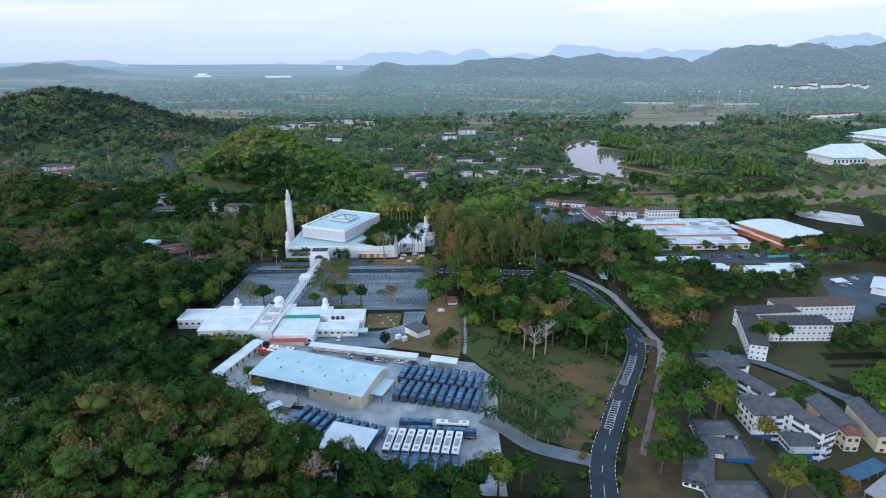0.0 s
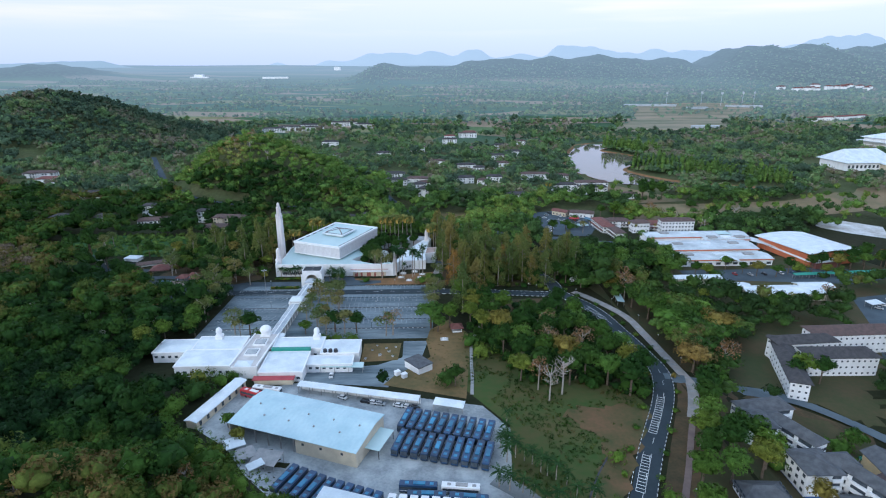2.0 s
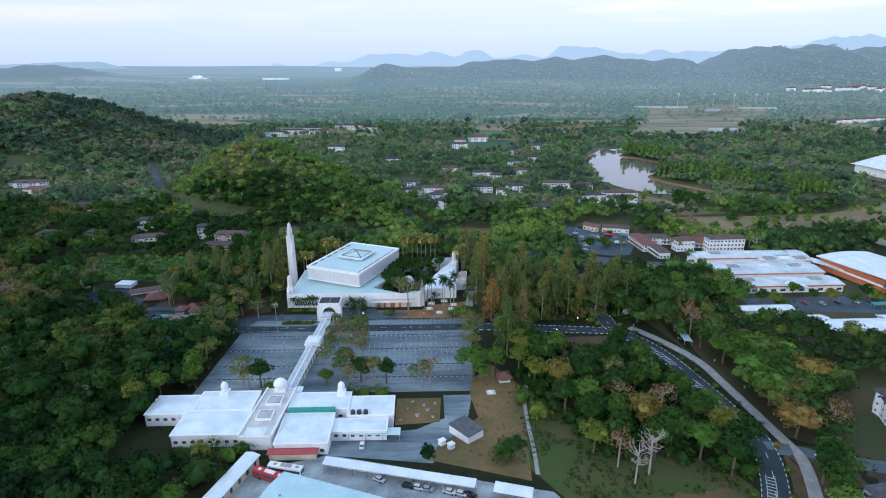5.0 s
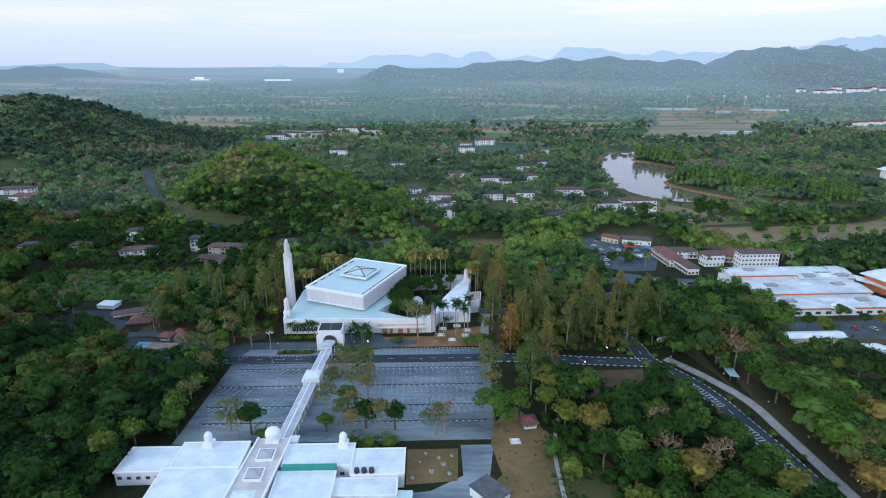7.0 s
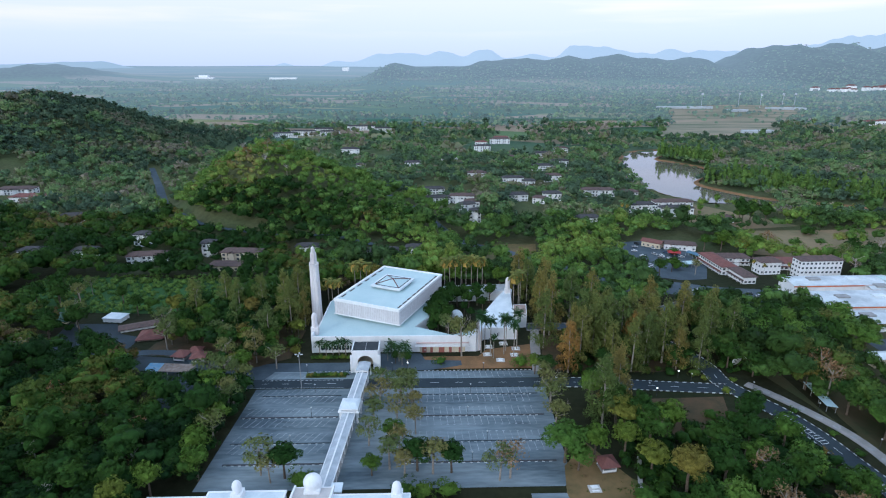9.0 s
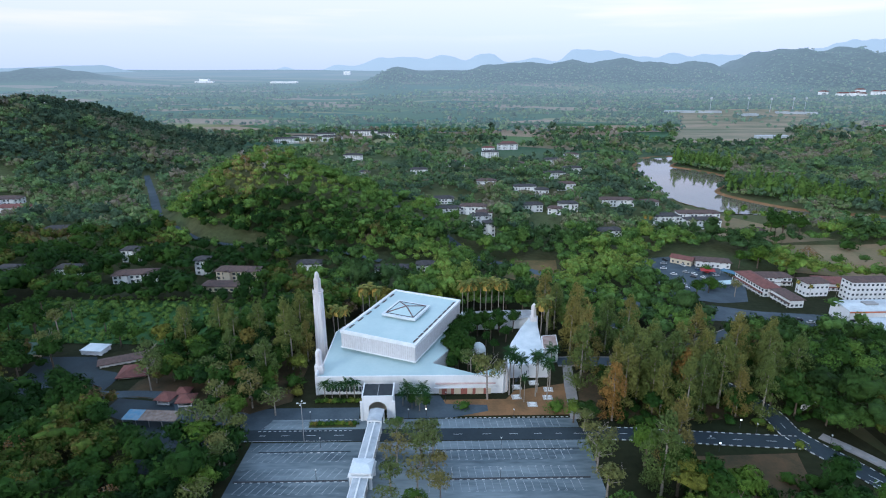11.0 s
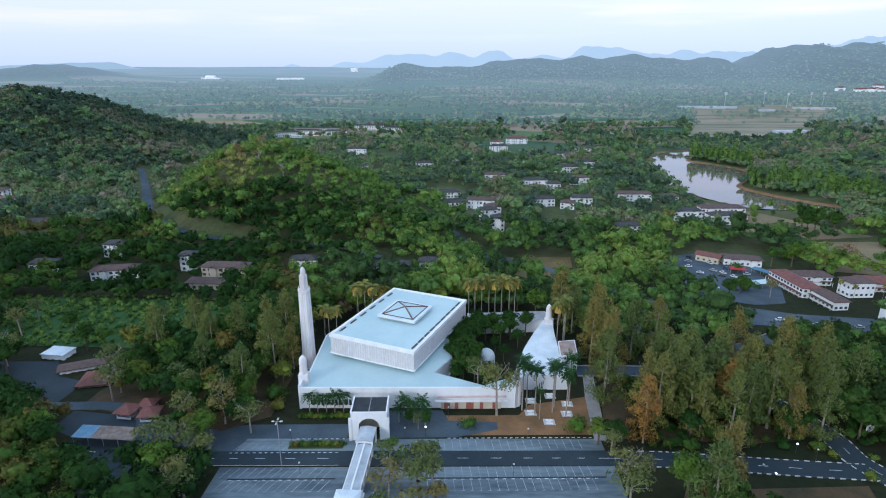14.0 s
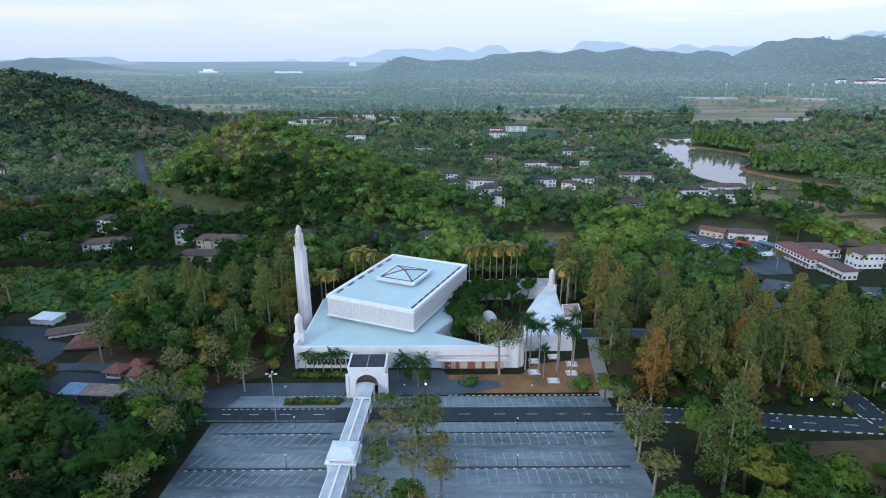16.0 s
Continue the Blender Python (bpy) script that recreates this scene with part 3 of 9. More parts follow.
def sheet(name, poly, material, lift=0.06, label="", step=6.0, thick=0.0, category="ground"):
    """A surface that follows the ground over an outline."""
    bm = bmesh.new()
    bm.faces.new([bm.verts.new((x, y, 0)) for x, y in poly])
    xs, ys = [p[0] for p in poly], [p[1] for p in poly]
    for axis, lo, hi in ((0, min(xs), max(xs)), (1, min(ys), max(ys))):
        no = (1, 0, 0) if axis == 0 else (0, 1, 0)
        s = max(step, (hi - lo) / 24)
        k = lo + s
        while k < hi - 0.2 * s:
            co = (k, 0, 0) if axis == 0 else (0, k, 0)
            bmesh.ops.bisect_plane(bm, geom=bm.verts[:] + bm.edges[:] + bm.faces[:], plane_co=co, plane_no=no)
            k += s
    for v in bm.verts:
        v.co.z = float(ground_z(v.co.x, v.co.y)) + lift
    bmesh.ops.recalc_face_normals(bm, faces=bm.faces[:])
    if sum(f.normal.z for f in bm.faces) < 0:
        bmesh.ops.reverse_faces(bm, faces=bm.faces[:])
    if thick:
        r = bmesh.ops.extrude_face_region(bm, geom=bm.faces[:])
        down = [g for g in r["geom"] if isinstance(g, bmesh.types.BMVert)]
        top = [v for v in bm.verts if v not in set(down)]
        for v in down:
            v.co.z -= 0
        for v in top:
            v.co.z -= thick
        bmesh.ops.recalc_face_normals(bm, faces=bm.faces[:])
    return single(name, bm, material, label, category, kind="structure")


def smooth_line(pts, step=4.0):
    """A rounded line through the points, evenly stepped."""
    pts = [Vector((*p, 0)) for p in pts]
    out = []
    for i in range(len(pts) - 1):
        p0, p1, p2, p3 = pts[max(i - 1, 0)], pts[i], pts[i + 1], pts[min(i + 2, len(pts) - 1)]
        k = max(1, int((p2 - p1).length / step))
        for j in range(k):
            t = j / k
            out.append(0.5 * ((2 * p1) + (p2 - p0) * t + (2 * p0 - 5 * p1 + 4 * p2 - p3) * t * t + (3 * p1 - p0 - 3 * p2 + p3) * t ** 3))
    out.append(pts[-1])
    return out


def ribbon(bm, line, left, right, lift, thick=0.0, dash=None):
    """A band along a line between two offsets (positive to the right), following the ground."""
    rows = []
    for i, p in enumerate(line):
        d = (line[min(i + 1, len(line) - 1)] - line[max(i - 1, 0)]).normalized()
        s = Vector((d.y, -d.x, 0))
        zc = float(ground_z(p.x, p.y))
        rows.append([(p + s * o, zc) for o in (left, right)])
    for i in range(len(rows) - 1):
        if dash and i % (dash[0] + dash[1]) >= dash[0]:
            continue
        a, b = rows[i]
        c, d = rows[i + 1]
        lo = [bm.verts.new((q.x, q.y, z + lift)) for q, z in (a, b, d, c)]
        f = bm.faces.new(lo)
        if thick:
            low = [bm.verts.new((q.x, q.y, z + lift - thick)) for q, z in (a, b, d, c)]
            for u in range(4):
                w = (u + 1) % 4
                bm.faces.new((low[u], low[w], lo[w], lo[u]))
    bm.normal_update()
    up = [f for f in bm.faces if f.normal.z < -0.5]
    bmesh.ops.reverse_faces(bm, faces=up)
    return bm


# ---- roads, lots, fields, water ----
MAIN_ROAD = [(70, 130), (79.5, 165), (82, 176), (86, 187), (92, 199), (98, 211), (104.5, 223.5), (111.5, 236), (118.5, 249), (124, 262), (127, 275), (126, 288), (124.5, 301),
             (122, 315), (119, 332), (114, 346), (107, 358), (102.5, 368), (102, 380), (96, 396), (84, 412), (66, 420)]
LOT_ROAD = [(-140, 376), (-118, 372), (-95, 370.5), (25, 369.5), (56, 367.5), (80, 364.8), (103, 362.5)]
SIDE_ROAD = [(127, 268), (142, 266), (158, 264), (176, 257), (189, 247), (199, 236), (216, 212), (240, 180)]
DEPOT_LANE = [(80, 182), (63, 189), (53, 200), (46, 206)]
UPPER_ROAD = [(30, 421), (44, 421), (62, 420.5), (80, 424), (96, 434), (118, 446), (150, 466)]
VILLAGE_ROAD = [(-60, 720), (-30, 659), (-9, 616), (9, 585), (40, 560), (75, 520), (100, 470)]
HILL_ROAD = [(-364, 873), (-317, 788), (-276, 709), (-246, 657), (-220, 628), (-196, 607), (-160, 595), (-122, 590), (-92, 588), (-60, 576)]
LINK_ROAD = [(66, 462), (74, 448), (82, 436), (88, 428)]
CAMP_ROAD = [(-118, 372), (-122, 392), (-140, 400), (-175, 402), (-220, 420)]
ROADS = [("main_road", MAIN_ROAD, 3.9, "dark asphalt campus road with painted hatching", 1), ("lot_road", LOT_ROAD, 3.4, "dark asphalt road in front of the mosque", 1),
         ("side_road", SIDE_ROAD, 3.6, "grey asphalt side road to the hostels", 0), ("depot_lane", DEPOT_LANE, 3.2, "short concrete lane to the bus yard", 0),
         ("upper_road", UPPER_ROAD, 3.6, "asphalt road behind the mosque", 0), ("village_road", VILLAGE_ROAD, 4.0, "worn road through the village", 0),
         ("hill_road", HILL_ROAD, 4.2, "asphalt road along the wooded hill", 0), ("camp_road", CAMP_ROAD, 3.2, "dark lane beside the carport", 0),
         ("link_road", LINK_ROAD, 2.2, "pale paved lane down to the mosque road", 0)]
ROAD_PTS = []
for n, (name, pts, half, label, marked) in enumerate(ROADS):
    line = smooth_line(pts, 3.0)
    ROAD_PTS += [(p.x, p.y, half) for p in line]
    mtl = M_ASPH if marked else (mat("lane_concrete", (0.20, 0.215, 0.22), (0.13, 0.145, 0.15), 0.85, scale=0.15, bump=0.1) if name == "depot_lane" else mat("side_asphalt", (0.125, 0.155, 0.175), (0.085, 0.105, 0.122), 0.85, scale=0.1, bump=0.15, bscale=20) if name == "side_road" else MATS.get("asphalt_grey") or mat("asphalt_grey", (0.082, 0.106, 0.126), (0.050, 0.066, 0.082), 0.85, scale=0.1, bump=0.15, bscale=20))
    road = tagged(part(name, ribbon(bmesh.new(), line, -half, half, 0.14 + 0.012 * n), mtl, None), label, "road", kind="structure")
    if name in ("upper_road", "link_road"):
        for side in (-1, 1):
            part("kerb", ribbon(bmesh.new(), line, side * half, side * (half + 0.5), 0.42, 0.4), M_PAVE, road, "pale concrete kerb")
    if name == "lot_road":
        part("edge_line", ribbon(bmesh.new(), [q for q in line if -92 < q.x < -52], 3.1, 3.22, 0.18 + 0.012 * n), M_PAINT, road, "white edge line")
    if marked:
        part("centre_line", ribbon(bmesh.new(), line, -0.09, 0.09, 0.18 + 0.012 * n, dash=(1, 2)), M_PAINT, road, "broken white centre line")
        for side in (-1, 1):
            line = [q for q in smooth_line(pts, 1.3) if name != "lot_road" or q.x > 32]
            kerb = ribbon(bmesh.new(), line, side * (half + 0.02), side * (half + 0.26), 0.30, 0.33, dash=(1, 1))
            part("kerb", kerb, M_PAINT, road, "white painted kerb stones")
            kerb = ribbon(bmesh.new(), line[1:], side * (half + 0.02), side * (half + 0.26), 0.30, 0.33, dash=(1, 1))
            part("kerb", kerb, M_DARK, road, "black painted kerb stones")
# hatched islands on the main road
for y0, y1 in ((199, 218), (229, 254), (285, 314), (326, 345)):
    line = [q for q in smooth_line(MAIN_ROAD, 1.5) if y0 <= q.y <= y1]
    if len(line) > 3:
        isl = tagged(new("road_hatching"), "white hatched island painted on the road", "road marking", kind="structure")
        part("border", ribbon(bmesh.new(), line, -2.45, -2.3, 0.185), M_PAINT, isl)
        part("border", ribbon(bmesh.new(), line, 0.35, 0.5, 0.185), M_PAINT, isl)
        for i in range(0, len(line) - 1):
            d = (line[i + 1] - line[i]).normalized()
            s = Vector((d.y, -d.x, 0))
            c = line[i] - s * 0.98
            bm = bmesh.new()
            box(bm, -0.14, 0.14, -1.3, 1.3, 0.17, 0.19)
            ob = part("bar", bm, M_PAINT, isl)
            ob.matrix_basis = pose(c.x, c.y, float(ground_z(c.x, c.y)), 0, 0, math.degrees(math.atan2(s.y, s.x)) - 90)
M_LITTER = mat("leaf_litter", (0.105, 0.066, 0.034), (0.046, 0.042, 0.020), 0.95, scale=0.12, detail=8.0, bump=0.5, bscale=1.5)
sheet("grove_floor", [(58, 356), (98, 357), (90, 331), (70, 330), (60, 342)], M_LITTER, 0.1, "brown leaf litter under the trees of the grove", 6)
sheet("casuarina_floor", [(30, 379), (62, 377), (76, 376), (92, 378), (104, 384), (98, 404), (60, 408), (37, 412), (35, 404)], M_LITTER, 0.1, "brown litter under the casuarinas", 6)
sheet("camp_floor", [(-150, 400), (-112, 391.5), (-94, 384), (-80, 392), (-79, 420), (-100, 432), (-140, 424), (-150, 414)], M_LITTER, 0.09, "brown litter under the trees by the huts", 6)
# paved promenade with round inlays
prom = smooth_line([(98.5, 185), (104, 196), (112, 211), (121, 229), (130, 247), (136, 262), (136.5, 272), (135.5, 290), (133.8, 312), (131.5, 331), (121, 353), (112, 366)], 3.0)
ROAD_PTS += [(p.x, p.y, 2.6) for p in prom]
promenade = tagged(part("promenade", ribbon(bmesh.new(), prom[18:], -2.1, 2.1, 0.30, 0.3), M_PAVE, None), "pale paved walk with round inlays along the road", "pavement", kind="structure")
part("lower_walk", ribbon(bmesh.new(), prom[:19], -1.1, 1.1, 0.28, 0.3), mat("brown_paving", (0.20, 0.15, 0.13), (0.15, 0.11, 0.1), 0.85, scale=0.4), promenade, "narrow brown paved path")
for i in range(20, len(prom) - 2, 2):
    bm = cyl(bmesh.new(), 0, 0, 0.28, 0.312, 1.3, seg=16)
    ob = part("inlay", bm, M_GREY, promenade)
    ob.matrix_basis = pose(prom[i].x, prom[i].y, float(ground_z(prom[i].x, prom[i].y)))

# mosque car park
LOT = [(-91, 309), (27, 309), (29, 366), (-88, 366.5)]
lot = sheet("car_park", LOT, M_LOT, 0.08, "large worn asphalt car park with faded bays", 10)
sheet("upper_lot", [(-86, 374), (28, 373.2), (28, 379), (-84, 380)], M_LOT, 0.08, "row of bays beside the mosque road", 10)
bay_me = mesh_of(box(bmesh.new(), -0.07, 0.07, -2.4, 2.4, 0, 0.014), "bay_line", M_PAINTW)
tee_me = mesh_of(box(bmesh.new(), -0.45, 0.45, -0.07, 0.07, 0, 0.014), "bay_tee", M_PAINTW)
BAY_ROWS = ((363.9, 0, 0), (358.7, 0, -1), (350.2, 0, 1), (343.8, 0, -1), (335.0, 0, 1), (328.9, 0, -1), (376.2, 1, 0))
extra_lines = bmesh.new()
count = 0
for y, upper, tee in BAY_ROWS:
    for x0, n, lean in ((-85.5, 13, -28), (-26.5, 20, 9)):
        for k in range(n):
            x = x0 + 2.5 * k
            if count < 290:
                piece("bay_line", bay_me, lot, pose(x, y, 0.092 + float(ground_z(x, y)), 0, 0, lean if x < -40 else 5))
                count += 1
            else:
                box(extra_lines, x - 0.07, x + 0.07, y - 2.4, y + 2.4, 0.092, 0.106)
            if tee:
                ob = piece("bay_tee", tee_me, lot, pose(x + (0.5 if x < -40 else -0.2) * -tee * 2.2 * (1 if x < -40 else 0), y - 2.45 if tee < 0 else y + 2.45, 0.092))
part("bay_line", extra_lines, M_PAINTW, lot)
# dividers: planted strips and drains between the rows
stone = mesh_of(box(bmesh.new(), -0.45, 0.45, -0.09, 0.09, 0, 0.16, 0.02), "kerb_stone", M_PAINT)
for y, x0, x1, hedge in ((361.3, -84, -53, 0), (361.3, -27, 25, 0), (347.0, -88, -52, 1), (347.0, -27, 25, 1), (331.8, -87, -52, 0), (331.8, -27, 24, 0), (321.0, -86, -52, 1), (321.0, -27, 24, 1)):
    d = tagged(new("divider"), "low planted divider with white kerb stones" if not hedge else "dark drain divider with white kerb stones", "divider", "car park dividers", "structure")
    bm = bmesh.new()
    box(bm, x0, x1, y - (0.35 if hedge else 0.2), y + (0.35 if hedge else 0.2), 0.05, 0.2)
    part("strip", bm, M_DARK if hedge else M_ASPH, d)
    for k in range(int((x1 - x0) / 2.4)):
        piece("kerb_stone", stone, d, pose(x0 + 1 + 2.4 * k, y - 0.5, 0.08))
for y0, xa, xb in ((372.9, -87, -52), (379.6, -20, 28), (379.6, -68, -50)):
    d = tagged(new("kerb_row"), "row of black and white kerb stones", "kerb", "car park kerbs", "structure")
    for k in range(int((xb - xa) / 1.8)):
        piece("kerb_stone", stone, d, pose(xa + 1.8 * k, y0, 0.08))
sheet("mosque_apron", [(-106, 373.6), (-52.5, 373.6), (-52.5, 387.5), (-86, 387.5), (-106, 384)], MATS["asphalt_grey"], 0.05, "worn asphalt apron beside the mosque road", 8)
sheet("green_verge", [(-70, 374.8), (-53, 374.8), (-53, 378.4), (-70, 378.4)], M_LAWN, 0.14, "strip of low green hedge planting")

# bus yard
YARD = [(-58, 258), (-64, 238), (-46, 224), (-34, 206), (-20, 192), (-12, 172), (50, 166), (51, 200), (55, 232), (46, 247), (26, 252), (-28, 268)]
sheet("bus_yard", YARD, M_YARD, 0.08, "worn pale concrete bus yard", 8)
sheet("hall_yard", [(-30, 268), (8, 262), (22, 290), (25, 306), (13, 306), (13, 290), (2, 283), (-28, 279)], M_LOT, 0.10, "asphalt drive and yard behind the hall", 6)
sheet("garden_soil", [(-6, 286), (11, 287.5), (12, 304), (-6, 304)], M_DRYG, 0.12, "brown garden bed behind a low wall", 5)
sheet("dry_lawn", [(24, 306), (26, 290), (10, 272), (6, 264), (40, 252), (44, 290), (46, 312), (36, 330), (26, 318)], M_DRYG, 0.11, "dry yellow-brown lawn", 6)
sheet("grass_slope", [(51, 200), (70, 191), (77, 186), (88, 205), (100, 225), (112, 246), (108, 258), (80, 272), (60, 300), (46, 312), (40, 290), (38, 262), (46, 249), (55, 234)], mat("slope_grass", (0.043, 0.080, 0.016), (0.094, 0.078, 0.028), 0.95, scale=0.04, detail=9.0, bump=0.6, bscale=1.2), 0.10, "rough grass slope with bare patches", 6)
BANK = [(81, 190), (88, 201), (98, 219), (107, 235), (110, 243), (101, 248), (92, 245), (84, 246), (77, 240), (82, 232), (87, 225), (83, 213), (78, 203), (73, 192)]
BANK = [(q.x + 1.6 * math.sin(1.9 * k), q.y + 1.4 * math.cos(2.7 * k)) for k, q in enumerate(smooth_line(BANK + BANK[:1], 3.0)[:-1])]
sheet("bare_bank", BANK, mat("brown_bank", (0.150, 0.088, 0.044), (0.064, 0.070, 0.024), 0.95, scale=0.07, detail=9.0, bump=0.5, bscale=1.5), 0.17, "bare brown bank beside the road", 5)
drain = smooth_line([(71, 190), (75, 198), (80, 207), (86, 216)], 2.0)
tagged(part("drain", ribbon(bmesh.new(), drain, -0.3, 0.3, 0.2), M_DARK, None), "narrow dark drain across the grass", "drain", kind="structure")
drain = smooth_line([(42.5, 255), (43.8, 270), (44.8, 288), (46.5, 304), (52, 322)], 2.0)
tagged(part("drain", ribbon(bmesh.new(), drain, -0.7, 0.7, 0.3, 0.3), M_GREY, None), "concrete drain beside the dry lawn", "drain", kind="structure")
sheet("mosque_forecourt", [(-24, 381), (28, 381), (34, 404), (8, 398), (4, 392), (-22, 392)], M_SOIL, 0.12, "orange-brown bare earth under the palms", 5)
sheet("mosque_drive", [(-40, 380), (-18, 380), (-4, 384), (-4, 388), (-20, 389), (-22, 395), (-40, 395)], MATS["asphalt_grey"], 0.15, "short asphalt drive beside the mosque", 5)
sheet("side_path", [(26, 378), (30, 378), (34, 404), (36, 418), (32, 418), (29, 402)], M_PAVE, 0.15, "grey paved path beside the mosque", 5)
# darker asphalt than the other yards: tree shade put into its colour
sheet("camp_apron", [(-150, 398), (-112, 390), (-96, 366), (-104, 350), (-124, 352), (-126, 374), (-150, 386)], M_ASPH, 0.1, "shaded asphalt apron", 6)
sheet("meadow", [(-265, 476), (-235, 452), (-125, 446), (-100, 464), (-116, 500), (-200, 510), (-262, 512)], mat("green_meadow", (0.045, 0.115, 0.028), (0.03, 0.075, 0.02), 0.95, scale=0.06, bump=0.6, bscale=1.0), 0.15, "overgrown bright green meadow", 10)
sheet("sports_field", [(216, 552), (262, 536), (345, 548), (460, 580), (560, 640), (480, 660), (400, 622), (310, 612), (232, 612)], M_TAN, 0.2, "dry brown playing field", 12)
sheet("lake_shore", [(214, 612), (300, 625), (250, 700), (225, 735), (208, 690)], M_TAN, 0.15, "grass bank below the lake", 10)
sheet("stadium_ground", [(404, 1235), (470, 1195), (560, 1210), (640, 1250), (700, 1320), (800, 1480), (930, 1600), (1010, 1720), (1040, 1830), (860, 1850), (640, 1790), (590, 1600), (520, 1440), (450, 1330)], mat("dusty_ground", (0.33, 0.26, 0.185), (0.12, 0.145, 0.085), 0.95, scale=0.010, stretch=(0.45, 2.2, 1), detail=7.0), 1.9, "bare dusty ground of a far sports ground", 60)
sheet("village_clearing", [(12, 580), (64, 580), (58, 541), (37, 532), (20, 549)], M_DRYG, 0.14, "bare brown clearing beside the village road", 8)
sheet("east_field", [(440, 590), (560, 620), (700, 640), (760, 720), (640, 735), (520, 680)], M_TAN, 0.32, "dry tan field with a track", 14)
sheet("hostel_yard", [(240, 286), (262, 300), (330, 330), (320, 370), (280, 362), (262, 322)], MATS["asphalt_grey"], 0.1, "asphalt yard beside the hostels", 8)
FLAT_YARD = [(104, 158), (150, 160), (190, 178), (206, 205), (196, 226), (172, 250), (146, 252), (130, 226), (112, 204)]
FLAT_YARD = [(q.x + 1.8 * math.sin(1.7 * k), q.y + 1.6 * math.cos(2.3 * k)) for k, q in enumerate(smooth_line(FLAT_YARD + FLAT_YARD[:1], 4.0)[:-1])]
sheet("road_verge", [(80, 158), (92, 182), (100, 202), (113, 227), (125, 250), (133, 270), (150, 272), (196, 236), (190, 222), (164, 238), (146, 250), (138, 240), (128, 218), (119, 200), (111, 182), (104, 158)], M_LITTER, 0.04, "brown litter and soil between the road and the flats", 5)
sheet("flats_green", FLAT_YARD, mat("worn_turf", (0.080, 0.062, 0.030), (0.044, 0.056, 0.020), 0.95, scale=0.06, detail=9.0, bump=0.6, bscale=1.2), 0.06, "rough grass round the staff flats", 6)
sheet("hostel_ground", [(140, 276), (158, 270), (200, 250), (216, 238), (262, 244), (330, 300), (348, 400), (330, 440), (200, 440), (150, 420), (120, 398), (122, 376), (129, 350), (133, 320), (134, 300)], MATS["worn_turf"], 0.05, "worn brown and green ground round the hostels", 6)
sheet("hall_forecourt", [(196, 396), (300, 384), (345, 400), (300, 415), (196, 412)], MATS["asphalt_grey"], 0.1, "car park in front of the market hall", 8)
CAMP = [(160, 268), (176, 261), (200, 240), (206, 246), (212, 258), (204, 268), (180, 276)]
CAMP = [(q.x + 1.3 * math.sin(2.1 * k), q.y + 1.3 * math.cos(2.9 * k)) for k, q in enumerate(smooth_line(CAMP + CAMP[:1], 3.0)[:-1])]
sheet("camp_slope", CAMP, MATS["worn_turf"], 0.1, "dry grass bank below the hostels", 6)
sheet("shop_lot", [(116, 500), (121, 545), (127, 582), (158, 588), (172, 562), (172, 525), (160, 500), (140, 494)], MATS["asphalt_grey"], 0.12, "worn asphalt lot among the shops", 8)
sheet("lower_lot", [(112, 466), (150, 460), (190, 458), (196, 478), (150, 486), (118, 490)], MATS["asphalt_grey"], 0.11, "asphalt lane and lot below the shops", 8)
sheet("market_ground", [(372, 548), (392, 556), (424, 520), (400, 482), (380, 500), (368, 520)], mat("pale_clay", (0.66, 0.66, 0.66), (0.36, 0.33, 0.29), 0.95, scale=0.08), 0.1, "pale bare clay beside the hall", 8)
bm = bmesh.new()
bm.faces.new([bm.verts.new((x, y, -7.9)) for x, y in LAKE])
bmesh.ops.recalc_face_normals(bm, faces=bm.faces[:])
if bm.faces[:][0].normal.z < 0:
    bmesh.ops.reverse_faces(bm, faces=bm.faces[:])
single("lake", bm, M_WATER, "still brown lake reflecting the sky", "lake", kind="structure")
bank = smooth_line(LAKE + LAKE[:1], 8)
bm = bmesh.new()
for p, q in zip(bank, bank[1:]):
    d = (q - p).normalized()
    s = Vector((d.y, -d.x, 0))
    vs = [bm.verts.new((c.x + s.x * o, c.y + s.y * o, z)) for c, o, z in ((p, -2.5, -7.95), (p, 3.0, -6.6), (q, 3.0, -6.6), (q, -2.5, -7.95))]
    bm.faces.new(vs)
single("lake_bank", bm, M_SOIL, "sandy orange lake bank", "bank", kind="structure")

# ---- trees ----
RNG = np.random.default_rng(7)


def crown_form(seed):
    """Half width, half height and middle of a broad crown: six forms."""
    return ((3.5, 2.7, 7.0), (2.9, 3.5, 7.6), (3.8, 2.4, 6.8), (3.1, 3.0, 7.2), (3.3, 3.3, 7.8), (2.6, 3.0, 6.8))[seed % 6]


